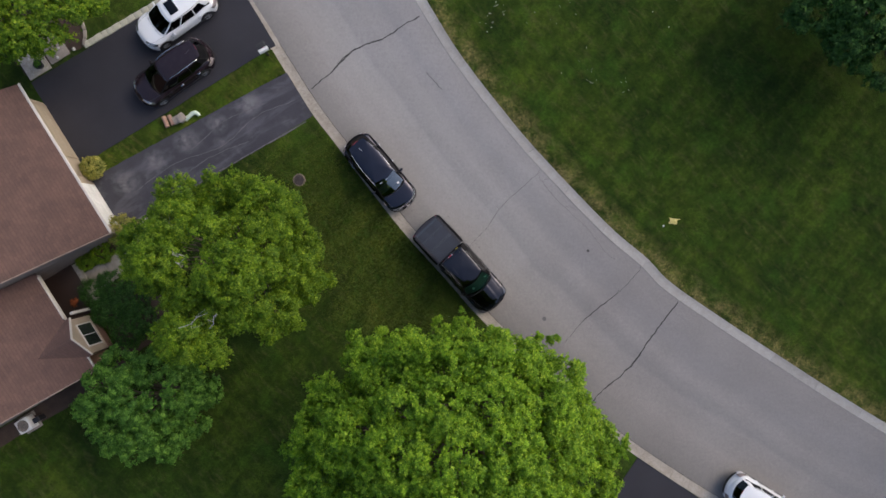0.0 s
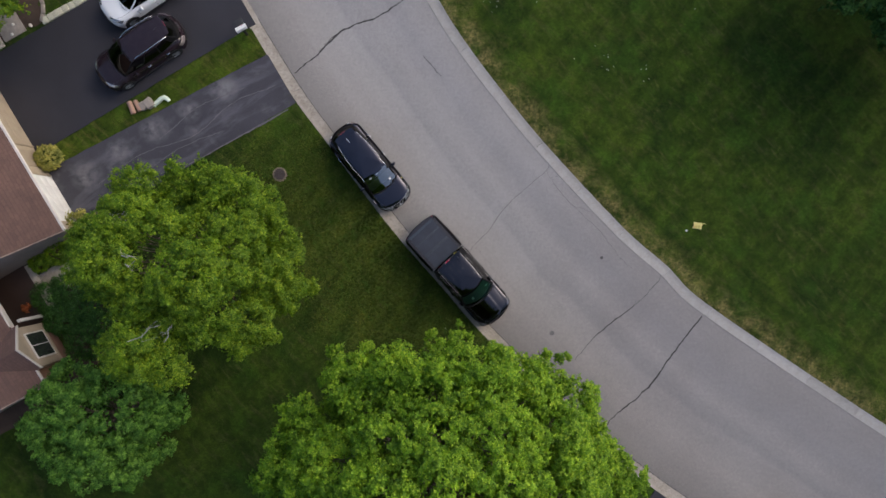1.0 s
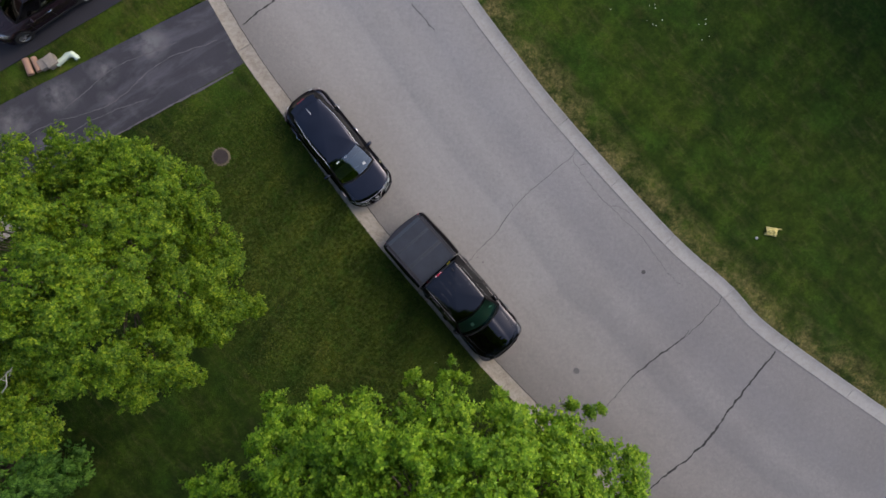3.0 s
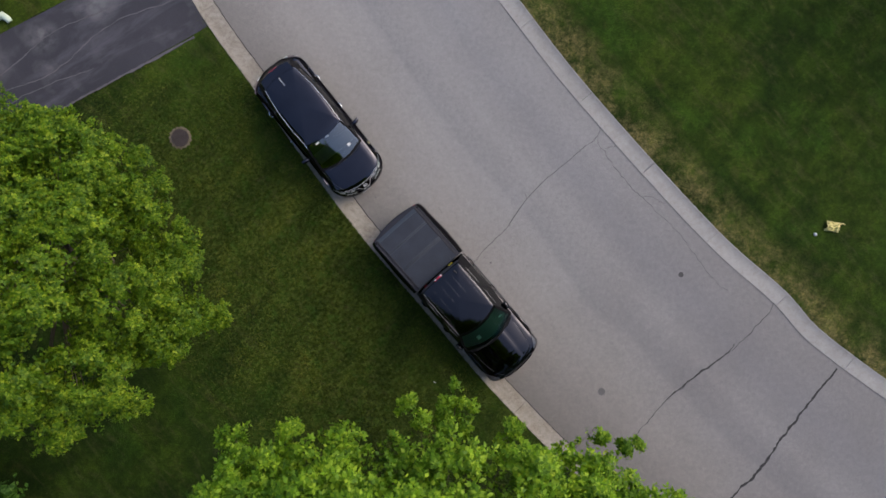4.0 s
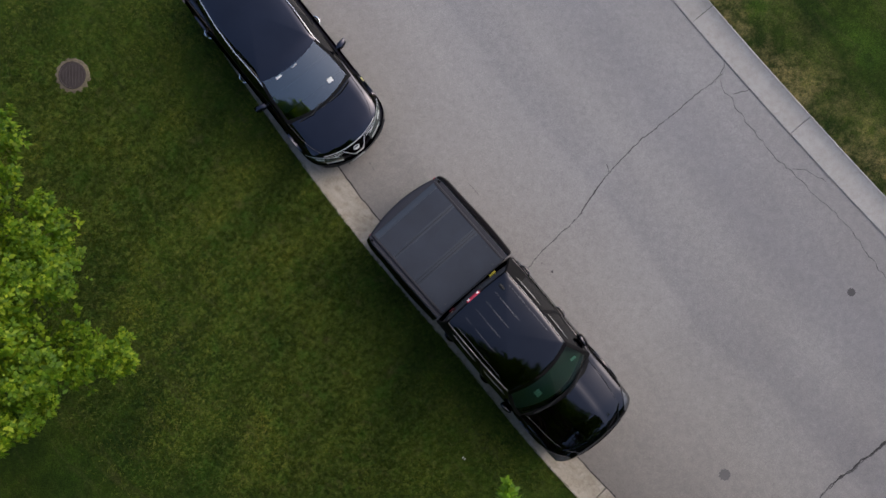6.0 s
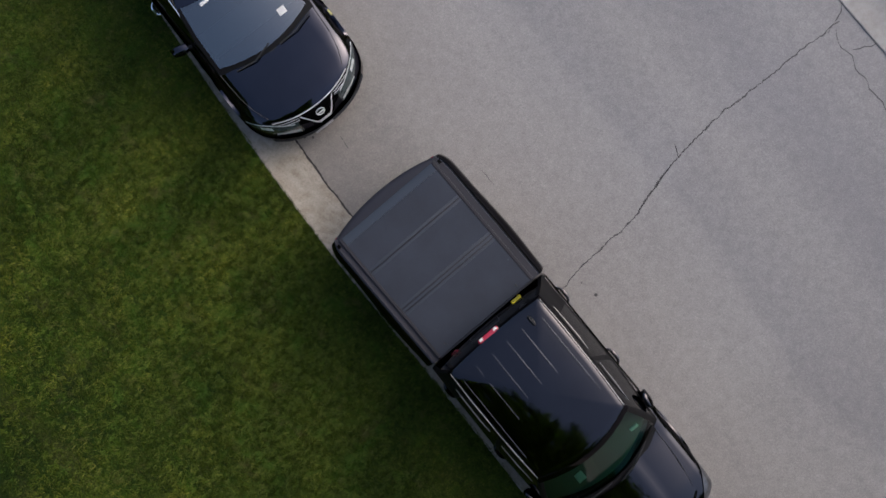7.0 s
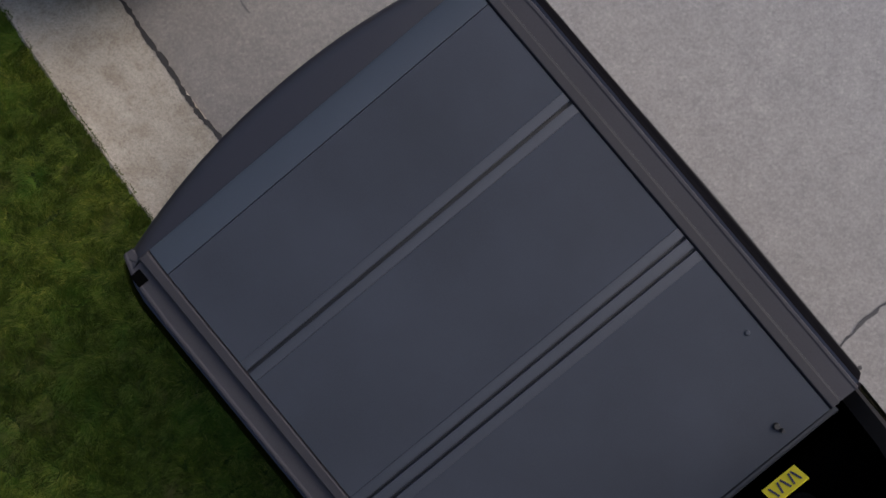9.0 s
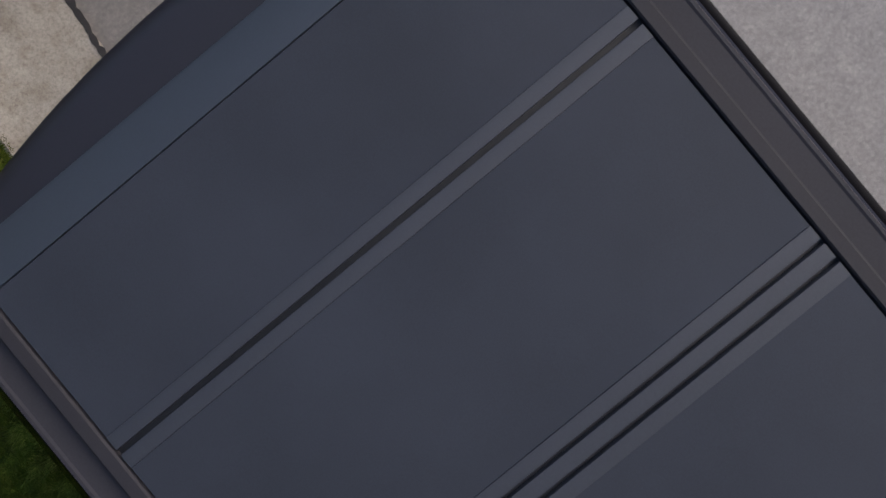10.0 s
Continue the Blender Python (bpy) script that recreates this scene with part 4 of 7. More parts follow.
def body_seam(car, spec, x, material=TRIM):
    """A thin door gap down both flanks."""
    for s in (-1, 1):
        bm = bmesh.new()
        h = plan_half(x, spec["x0"], spec["x1"], spec["w"], spec["rf"], spec["rr"])
        sh = lerp(spec["shoulder"], x)
        tube(bm, [(x, s * (h - 0.002), 0.34), (x, s * (h + 0.0005), 0.62), (x, s * (h - 0.012), (0.62 + sh) / 2 + 0.02), (x, s * (h - 0.035), sh - 0.05)], 0.005, 5)
        part("door_gap", bm, material, car)


def seats(car, xs, z, wide, material=SEAT):
    for x in xs:
        for y in (-wide, wide):
            bm = bmesh.new()
            box(bm, x - 0.07, x + 0.07, y - 0.24, y + 0.24, z - 0.25, z + 0.16, 0.05, 3)
            part("seat_back", bm, material, car)
            bm = bmesh.new()
            box(bm, x - 0.06, x + 0.04, y - 0.12, y + 0.12, z + 0.17, z + 0.33, 0.04, 3)
            part("headrest", bm, material, car)


DIM_RED = plain("dim_red_lens", (0.14, 0.012, 0.02), 0.25, 0, 4, 60, 0.1, 0, coat=1.0)
TAIL_LENS = plain("tail_lamp_glass", (0.42, 0.36, 0.36), 0.15, 0.5, 7, 30, 0.35, 0, coat=1.0)
SPEAKER = plain("speaker_cloth", (0.55, 0.55, 0.57), 0.9, 0, 30, 120, 0.3, 0.3)
# lighter copy of the black paint: the roof ribs' glint put into colour
RIB_GLINT = dark_paint("rib_glint_paint", (0.075, 0.078, 0.090), 0.3)


def family_suv(name, label, m, paint_mat, L=4.75, W=0.93, roof=1.66, rails=False, sunroof=False, glass=None, handles=CHROME, chrome_nose=True):
    car = thing(name, label, "car", m)
    hx = L / 2
    spec = dict(x0=-hx - 0.06, x1=hx, w=W, rf=0.62, rr=0.62, round=True, r=0.36, arch=0.42, wheels=(hx - 0.93, -hx + 0.98),
                top=[(-hx - 0.06, 0.60), (-hx, 0.78), (-hx + 0.10, 0.86), (-hx + 0.3, 1.04), (0.4, 1.09), (hx - 1.35, 1.09), (hx - 0.7, 1.04), (hx - 0.28, 0.96), (hx - 0.10, 0.86), (hx, 0.60)],
                shoulder=[(-hx - 0.06, 0.58), (-hx, 0.75), (-hx + 0.10, 0.83), (-hx + 0.35, 1.03), (0.4, 1.065), (hx - 1.35, 1.058), (hx - 0.7, 1.002), (hx - 0.28, 0.905), (hx - 0.10, 0.79), (hx, 0.56)],
                sill=[(-hx, 0.42), (-hx + 0.4, 0.30), (hx - 0.5, 0.26), (hx, 0.36)])
    part("body", car_body(spec), paint_mat, car)
    g = dict(z0=1.06, z1=roof - 0.07, skirt=True, xf0=hx - 1.20, xf1=hx - 2.06, xr0=-hx + 0.34, xr1=-hx + 0.68, hw0=W - 0.115, hw1=W - 0.265, bow_f=0.18, bow_r=0.20, narrow_f=0.93, narrow_r=0.79,
             sides=[0, 0.02, 0.31, 0.335, 0.64, 0.665, 0.90, 0.97, 1.0], open=(1, 3, 5), crown=1.0, pillar_mat=paint_mat if paint_mat is WHITE_PAINT else FRIT)
    greenhouse(car, g, paint_mat, glass or BLUE_GLASS, DARK_GLASS, DARK_GLASS)
    boxed("cabin_tray", (-hx + 0.45, hx - 1.45, -W + 0.2, W - 0.2, 1.06, 1.10), CABIN, car)
    bm = bmesh.new()
    box(bm, hx - 1.75, hx - 1.36, -W + 0.26, W - 0.26, 1.06, 1.125, 0.03, 3)
    part("dashboard", bm, DASH, car)
    seats(car, (0.25,), 1.16, 0.38)
    bm = bmesh.new()
    tube(bm, [(hx - 1.80 + 0.05 * math.sin(a), 0.38 + 0.18 * math.cos(a), 1.17 + 0.12 * math.sin(a)) for a in [2 * math.pi * i / 20 for i in range(21)]], 0.014, 6)
    part("steering_wheel", bm, CABIN, car)
    bm = bmesh.new()
    box(bm, hx - 1.98, hx - 1.94, -0.12, 0.12, roof - 0.17, roof - 0.10, 0.015)
    part("inside_mirror", bm, CABIN, car)
    for x, tw in ((hx - 0.93, 0.235), (-hx + 0.98, 0.235)):
        for s in (-1, 1):
            wheel(car, x, s * (W - 0.115), 0.36, tw, s)
    for s in (-1, 1):
        mirror(car, hx - 1.76, s * (W - 0.06), 1.06, s, paint_mat)
        for x in (-0.08, -1.18):
            handle(car, x, s * (W - 0.012), 0.90, s, handles)
        if chrome_nose:
            lamp = nose_band(spec, s * 0.33, s * 0.900, lambda t: 0.012 + 0.13 * t ** 3, lambda t: 0.085 + 0.10 * t, "headlight", LAMP_GLASS, car, 0.014)
            nose_band(spec, s * 0.38, s * 0.89, lambda t: 0.070 + 0.095 * t, lambda t: 0.083 + 0.095 * t, "lamp_rim", LAMP_BOWL, lamp, 0.018)
            nose_band(spec, s * 0.36, s * 0.66, lambda t: 0.016 + 0.016 * t, lambda t: 0.026 + 0.018 * t, "lamp_rim", LAMP_BOWL, lamp, 0.018)
            nose_band(spec, s * 0.66, s * 0.78, lambda t: 0.070 + 0.02 * t, lambda t: 0.100 + 0.02 * t, "reflector", LAMP_BOWL, lamp, 0.018)
        else:
            nose_band(spec, s * 0.36, s * 0.885, lambda t: 0.135 - 0.02 * t, lambda t: 0.225 + 0.08 * t, "headlight", CLEAR, car)
        # the lens colour is paled to carry the whitish reflection from above
        nose_patch(spec, s * 0.60, s * 0.90, 0.72, 0.97, 0.10, "tail_light", TAIL_LENS, car, rear=True, proud=0.022, label="tail lamp, lens paled for its whitish reflection")
        if chrome_nose:
            corner = [(x, s * (plan_half(x, spec["x0"], spec["x1"], W, spec["rf"], spec["rr"]) - 0.035), lerp(spec["shoulder"], x) - 0.075) for x in np.linspace(-hx + 0.02, -hx + 0.30, 8)]
            # added pale tube: the white highlight on the rear corner, as a shape
            part("lamp_highlight", tube(bmesh.new(), corner, [0.010, 0.018, 0.024, 0.026, 0.026, 0.022, 0.016, 0.008], 8), BRIGHT, car, "pale strip standing for the highlight over the tail lamp")
        bm = bmesh.new()
        box(bm, -1.35, 1.35, s * (W + 0.004) - 0.02, s * (W + 0.004) + 0.012, 0.30, 0.40, 0.012)
        part("sill_moulding", bm, TRIM, car)
    for x in (hx - 1.5, -0.1, -hx + 1.42):
        body_seam(car, spec, x)
    if chrome_nose:
        nose_band(spec, -0.58, 0.58, lambda t: 0.012, lambda t: 0.150, "grille", HOLE_BLACK, car, 0.008, 20)
        nose_band(spec, -0.62, 0.62, lambda t: 0.148, lambda t: 0.158, "grille_bar", BRIGHT, car, 0.016, 20)
        nose_band(spec, -0.10, 0.10, lambda t: 0.006, lambda t: 0.019, "grille_bar", BRIGHT, car, 0.022)
        for sgn in (-1, 1):
            nose_band(spec, sgn * 0.09, sgn * 0.27, lambda t: 0.006 + 0.118 * t ** 1.4, lambda t: 0.019 + 0.118 * t ** 1.4, "grille_bar", BRIGHT, car, 0.022)
            for near in (0.098, 0.122):
                nose_band(spec, sgn * 0.29, sgn * (0.50 + 3 * (near - 0.098)), lambda t, q=near: q, lambda t, q=near: q + 0.005, "grille_bar", BRIGHT, car, 0.016)
        # cards behind the glass, and one on it
        for yy, xx, zz in ((-0.32, hx - 1.86, roof - 0.145), (0.03, hx - 1.86, roof - 0.145)):
            boxed("windscreen_sticker", (xx - 0.03, xx + 0.03, yy - 0.06, yy + 0.06, zz, zz + 0.012), WHITE, car, "white card on the windscreen", 0.003)
        tilted = pose(hx - 1.30, 0.40, 1.212, 0, 27, 0)
        part("windscreen_card", box(bmesh.new(), -0.045, 0.045, -0.055, 0.055, -0.003, 0.003, 0.002, 1, tilted), WHITE, car, "white square sticker on the windscreen")
        boxed("wing_sticker", (hx - 1.05, hx - 0.97, W - 0.045, W - 0.02, 0.93, 0.975), FOIL, car, "small pale sticker on the wing", 0.002)
        # oval badge in the V of the grille
        heart = Vector((hx - 0.072, 0, surface_z(spec, hx - 0.072, 0) + 0.030))
        rise, bm = Vector((-0.50, 0, 0.866)), bmesh.new()
        tube(bm, [heart + Vector((0, 0.062 * math.cos(a), 0)) + rise * (0.052 * math.sin(a)) for a in [2 * math.pi * i / 24 for i in range(25)]], 0.008, 6)
        tube(bm, [heart + Vector((0.01, -0.055, 0)), heart + Vector((0.01, 0.055, 0))], 0.011, 6)
        part("badge", bm, BRIGHT, car)
    else:
        nose_patch(spec, -0.39, 0.39, 0.64, 0.80, 0.10, "grille", TRIM, car, proud=0.010)
    nose_patch(spec, -0.78, 0.78, 0.36, 0.47, 0.02, "lower_grille", GROOVE, car, proud=0.012)
    shift = -0.09 if chrome_nose else 0.0
    boxed("number_plate", (hx + 0.010, hx + 0.020, shift - 0.155, shift + 0.155, 0.36, 0.44), GREY_PLATE if chrome_nose else WHITE, car, bevel=0.002)
    nose_patch(spec, -0.70, 0.70, 0.44, 0.60, 0.02, "rear_bumper_cover", TRIM, car, rear=True, proud=0.03)
    # shut lines of the bonnet and the wipers on their cowl
    for s in (-1, 1):
        bm = bmesh.new()
        tube(bm, [(x, s * y, surface_z(spec, x, y) + 0.002) for x, y in ((hx - 1.26, W - 0.17), (hx - 0.8, W - 0.19), (hx - 0.55, W - 0.24), (hx - 0.36, W - 0.32))], 0.006, 5)
        part("bonnet_gap", bm, TRIM, car)
    bm = bmesh.new()
    nx = 12
    rings = []
    for k in range(nx + 1):
        y = -0.70 + 1.40 * k / nx
        x = hx - 1.20 + 0.16 * (1 - (y / 0.75) ** 2)
        rings.append([(x + 0.035, y, 1.054 - 0.03 * abs(y)), (x + 0.02, y, 1.066 - 0.03 * abs(y)), (x - 0.03, y, 1.070 - 0.02 * abs(y)), (x - 0.03, y, 1.03), (x + 0.035, y, 1.02)])
    part("cowl", ring_loft(bm, rings), GROOVE, car)
    for y in (-0.55, 0.12):
        bm = bmesh.new()
        tube(bm, [(hx - 1.11 + 0.12 * (1 - (y / .8) ** 2) - 0.03, y, 1.08), (hx - 1.13 + 0.10, y + 0.28, 1.105), (hx - 1.19 + 0.08, y + 0.56, 1.11)], 0.010, 6)
        part("wiper", bm, TRIM, car)
    if rails:
        for s in (-1, 1):
            bm = bmesh.new()
            tube(bm, [(hx - 2.22, s * (W - 0.31), roof - 0.03), (hx - 2.35, s * (W - 0.30), roof + 0.045), (-0.3, s * (W - 0.27), roof + 0.075), (-hx + 0.85, s * (W - 0.31), roof + 0.05), (-hx + 0.72, s * (W - 0.33), roof - 0.03)], 0.02, 8)
            part("roof_rail", bm, CHROME, car)
    else:
        for s in (-1, 1):
            bm = bmesh.new()
            tube(bm, [(hx - 1.30, s * (W - 0.195), 1.06), (hx - 1.75, s * (W - 0.245), roof - 0.30), (hx - 2.06, s * (W - 0.285), roof - 0.062), (hx - 2.7, s * (W - 0.255), roof - 0.050), (-0.9, s * (W - 0.275), roof - 0.050), (-hx + 0.76, s * (W - 0.37), roof - 0.058)], [0.006, 0.008, 0.010, 0.012, 0.012, 0.008], 6)
            part("roof_moulding", bm, CHROME if chrome_nose else TRIM, car, "thin chrome strip" if chrome_nose else "")
    if sunroof:
        boxed("sunroof", (hx - 2.75, hx - 2.25, -0.38, 0.38, roof - 0.02, roof + 0.012), DARK_GLASS, car)
        boxed("sunroof_tray", (hx - 2.74, hx - 2.26, -0.37, 0.37, roof - 0.10, roof - 0.03), CABIN, car)
    else:
        bm = bmesh.new()
        tube(bm, [(-hx + 1.02, 0.0, roof - 0.01), (-hx + 0.86, 0.0, roof + 0.05), (-hx + 0.76, 0.0, roof + 0.075)], [0.010, 0.007, 0.005], 6)
        part("aerial", bm, WHITE if chrome_nose else TRIM, car)
    # roof spoiler over the tailgate, with its lamp
    bm = bmesh.new()
    rings = []
    for k in range(13):
        y = -(W - 0.42) + 2 * (W - 0.42) * k / 12
        bow = 0.13 * (1 - (y / (W - 0.3)) ** 2)
        xx = -hx + 0.68 - bow
        rings.append([(xx + 0.12, y, roof - 0.035), (xx - 0.04, y, roof - 0.03), (xx - 0.14, y, roof - 0.055), (xx - 0.13, y, roof - 0.075), (xx + 0.10, y, roof - 0.09)])
    sp = part("spoiler", ring_loft(bm, rings), paint_mat, car)
    boxed("brake_lamp", (-hx + 0.395, -hx + 0.43, -0.16, 0.16, roof - 0.075, roof - 0.045), DIM_RED, sp, bevel=0.004)
    return car


def facing(x, y, degrees):
    return pose(x, y, 0.0, 0, 0, degrees)


family_suv("black_suv", "glossy blue-black SUV with chrome nose parked along the kerb", facing(-3.155, 4.18, -49.9) @ Matrix.Translation((0, 0, 0.012)), NAVY_PAINT, L=4.80, W=0.935, roof=1.615)
family_suv("plum_suv", "dark plum SUV with silver roof rails in the driveway", pose(-14.45, 9.60, LAWN_Z + 0.034, 0, 0, 215.0), PLUM_PAINT, L=4.70, W=0.92, roof=1.72, rails=True, glass=DARK_GLASS, chrome_nose=False)
family_suv("white_suv", "white SUV with a dark glass sunroof in the driveway", pose(-14.25, 12.72, LAWN_Z + 0.034, 0, 0, 215.2), WHITE_PAINT, L=4.68, W=0.92, roof=1.68, sunroof=True, glass=DARK_GLASS, handles=WHITE, chrome_nose=False)
family_suv("white_car", "white car with dark roof glass parked along the kerb", facing(18.55, -14.55, -32.0) @ Matrix.Translation((0, 0, 0.012)), WHITE_PAINT, L=4.60, W=0.91, roof=1.55, sunroof=True, glass=DARK_GLASS, handles=WHITE, chrome_nose=False)



def pickup(m):
    car = thing("pickup_truck", "black pickup truck with a grey folding bed cover", "truck", m)
    spec = dict(x0=0.69, x1=4.59, w=0.985, rf=0.40, rr=0.03, r=0.40, arch=0.48, wheels=(3.52,),
                top=[(0.69, 1.26), (2.9, 1.26), (3.30, 1.24), (4.0, 1.19), (4.30, 1.12), (4.47, 1.03), (4.545, 0.93), (4.59, 0.70)],
                shoulder=[(0.69, 1.23), (2.9, 1.22), (3.30, 1.14), (4.0, 1.09), (4.30, 1.03), (4.47, 0.96), (4.545, 0.87), (4.59, 0.66)],
                sill=[(0.69, 0.42), (3.9, 0.42), (4.5, 0.46)])
    part("cab_body", car_body(spec), BLACK_PAINT, car)
    g = dict(z0=1.22, z1=1.86, xf0=3.08, xf1=2.45, xr0=0.70, xr1=0.80, hw0=0.940, hw1=0.700, bow_f=0.27, bow_r=0.05, narrow_f=0.955, narrow_r=0.985,
             sides=[0, 0.02, 0.40, 0.435, 0.80, 0.93, 1.0], open=(1, 3), crown=1.0, flat=True, pillar_mat=FRIT)
    greenhouse(car, g, BLACK_PAINT, GREEN_GLASS, DARK_GLASS, REAR_GLASS)
    # pressed ribs on the roof
    for y, a, b in ((-0.62, 0.98, 2.15), (-0.395, 0.94, 1.75), (-0.155, 0.94, 1.62), (0.075, 0.94, 1.60), (0.305, 0.94, 1.62), (0.575, 1.00, 2.10)):
        bm = bmesh.new()
        zz = lambda x, y: 1.861 + lerp([(0.05, 0.068), (0.25, 0.066), (0.5, 0.058), (0.70, 0.046), (0.90, 0.030), (0.970, 0.020), (0.990, 0.012), (1, 0)], max(abs(y) / 0.70, abs(x - 1.63) / 0.86))
        tube(bm, [(a, y, zz(a, y) - 0.008), (a + 0.04, y, zz(a, y)), ((a + b) / 2, y, zz((a + b) / 2, y)), (b - 0.04, y, zz(b, y)), (b, y, zz(b, y) - 0.008)], 0.0062, 6)
        part("roof_rib", bm, RIB_GLINT, car)
    for s in (-1, 1):
        bm = bmesh.new()
        tube(bm, [(0.82, s * 0.695, 1.858), (1.2, s * 0.704, 1.862), (2.0, s * 0.694, 1.860), (2.42, s * 0.672, 1.852), (2.75, s * 0.755, 1.55), (3.02, s * 0.835, 1.28)], [0.005, 0.008, 0.010, 0.012, 0.010, 0.006], 6)
        part("drip_moulding", bm, GREY_TRIM, car)
        for line in ([(1.02, 0.775, 1.735), (1.22, 0.782, 1.73), (1.50, 0.786, 1.725), (1.68, 0.780, 1.72)], [(1.90, 0.782, 1.725), (2.20, 0.778, 1.715), (2.50, 0.768, 1.66)]):
            bm = bmesh.new()
            tube(bm, [(x, s * y, z) for x, y, z in line], [0.004] + [0.008] * (len(line) - 2) + [0.004], 6)
            part("window_deflector", bm, GREY_TRIM, car)
    bm = bmesh.new()
    rings = []
    for k, (dx, r, dz) in enumerate(((0.07, 0.012, 0.0), (0.05, 0.026, 0.02), (0.0, 0.030, 0.035), (-0.05, 0.024, 0.045), (-0.075, 0.010, 0.03))):
        rings.append([(0.95 + dx, 0.455 + r * math.cos(a), 1.906 + dz * 0.5 + max(0, r * math.sin(a)) * 1.4) for a in [2 * math.pi * i / 10 for i in range(10)]])
    part("antenna", ring_loft(bm, rings), TRIM, car)
    # centre brake lamp with clear cargo lenses
    bm = bmesh.new()
    box(bm, 0.726, 0.80, -0.200, 0.096, 1.805, 1.870, 0.018, 3)
    lamp = part("brake_lamp", bm, RED, car)
    for y in (-0.155, 0.054):
        boxed("cargo_lens", (0.728, 0.760, y - 0.024, y + 0.024, 1.840, 1.8735), WHITE, lamp)
    # back light: sliding pane frame, label, round speaker seen behind the glass
    bm = bmesh.new()
    for a, b in (((0.688, -0.27, 1.33), (0.724, -0.27, 1.70)), ((0.688, 0.17, 1.33), (0.724, 0.17, 1.70)), ((0.724, -0.27, 1.70), (0.724, 0.17, 1.70)), ((0.684, -0.27, 1.33), (0.684, 0.17, 1.33))):
        tube(bm, [a, b], 0.004, 6)
    part("sliding_pane_frame", bm, GROOVE, car)
    tilt = pose(0.694, 0.490, 1.476, 0, -64, 0)
    label = part("label", box(bmesh.new(), -0.033, 0.033, -0.07, 0.07, -0.002, 0.002, 0.0, 1, tilt), YELLOW, car, "yellow paper label")
    for k, (y, a) in enumerate(((-0.045, 12), (-0.02, -16), (0.004, 14), (0.028, -14), (0.048, 12))):
        part("mark", box(bmesh.new(), -0.022, 0.020, -0.0035, 0.0035, 0.0025, 0.004, 0.0, 1, tilt @ pose(0, y, 0, 0, 0, a)), INK, label)
    part("speaker", disc(bmesh.new(), (0.852, 0.498, 1.386), 0.060, 0.012, 24), SPEAKER, car)
    bm = bmesh.new()
    for y, z, r in ((-0.545, 1.50, 0.032), (-0.485, 1.53, 0.028), (-0.515, 1.44, 0.026)):
        tube(bm, [(0.684 + 0.097 * (z + r * math.sin(a) - 1.33), y + r * math.cos(a), z + r * math.sin(a)) for a in [2 * math.pi * i / 16 for i in range(17)]], 0.0045, 5)
    part("decal", bm, DIM_RED, car, "looped red sticker in the back window")
    boxed("parcel_shelf", (0.74, 1.05, -0.78, 0.78, 1.30, 1.385), CABIN, car)
    boxed("cabin_tray", (0.76, 3.0, -0.80, 0.80, 1.262, 1.285), CABIN, car)
    bm = bmesh.new()
    rings = []
    for k in range(13):
        y = -0.78 + 0.13 * k
        xf = 2.92 + 0.26 * (1 - (y / 0.80) ** 2)
        rings.append([(2.50, y, 1.27), (2.50, y, 1.31), (2.56, y, 1.335), (xf - 0.06, y, 1.335), (xf, y, 1.315), (xf + 0.02, y, 1.27)])
    part("dashboard", ring_loft(bm, rings), DASH, car)
    seats(car, (1.35, 2.05), 1.38, 0.38)
    bm = bmesh.new()
    tube(bm, [(2.50 + 0.06 * math.sin(a), 0.38 + 0.19 * math.cos(a), 1.40 + 0.14 * math.sin(a)) for a in [2 * math.pi * i / 20 for i in range(21)]], 0.015, 6)
    part("steering_wheel", bm, CABIN, car)
    boxed("windscreen_sticker", (2.86, 2.90, 0.56, 0.68, 1.42, 1.45), WHITE, car, "pale sticker inside the windscreen", 0.003)
    boxed("paper", (2.90, 3.02, -0.36, -0.24, 1.337, 1.342), WHITE, car, "sheet of paper on the dashboard", 0.001)
    bm = bmesh.new()
    box(bm, 2.53, 2.56, -0.14, 0.14, 1.70, 1.77, 0.015)
    part("inside_mirror", bm, CABIN, car)
    # bonnet with its raised centre
    bm = bmesh.new()
    nx, ny = 16, 28
    grid = []
    for i in range(nx + 1):
        t = i / nx
        row = []
        for k in range(ny + 1):
            q = -1 + 2 * k / ny
            y = q * (0.80 - 0.10 * t)
            bow = 0.26 * (1 - q * q)
            x = 3.11 + bow + 1.12 * t - bow * 0.62 * t + 0.13 * t * (1 - abs(q) ** 3)
            top, sh = lerp(spec["top"], min(x, 4.40)), lerp(spec["shoulder"], min(x, 4.40))
            z = sh + 0.022 + (top - sh) * (1 - min(1, abs(y) / 0.80) ** 2.4) + 0.010
            ridge = max(0.0, 1 - abs(abs(y) - (0.34 - 0.08 * t)) / 0.05)
            inner = 1.0 if abs(y) < (0.34 - 0.08 * t) else 0.0
            z += 0.032 * (1 - t * 0.35) * (inner * 0.75 + 0.45 * ridge * (1 - inner))
            if i == nx:
                z -= 0.03
            row.append(bm.verts.new((x, y, z)))
        grid.append(row)
    for a, b in zip(grid, grid[1:]):
        for k in range(ny):
            bm.faces.new((a[k], a[k + 1], b[k + 1], b[k]))
    part("bonnet", bm, BLACK_PAINT, car, sharp=50)
    bm = bmesh.new()
    rings = []
    for k in range(15):
        y = -0.80 + 1.60 * k / 14
        x = 3.08 + 0.26 * (1 - (y / 0.84) ** 2)
        rings.append([(x + 0.07, y, 1.245 - 0.05 * y * y), (x + 0.02, y, 1.262 - 0.05 * y * y), (x - 0.04, y, 1.268 - 0.04 * y * y), (x - 0.04, y, 1.22), (x + 0.06, y, 1.20)])
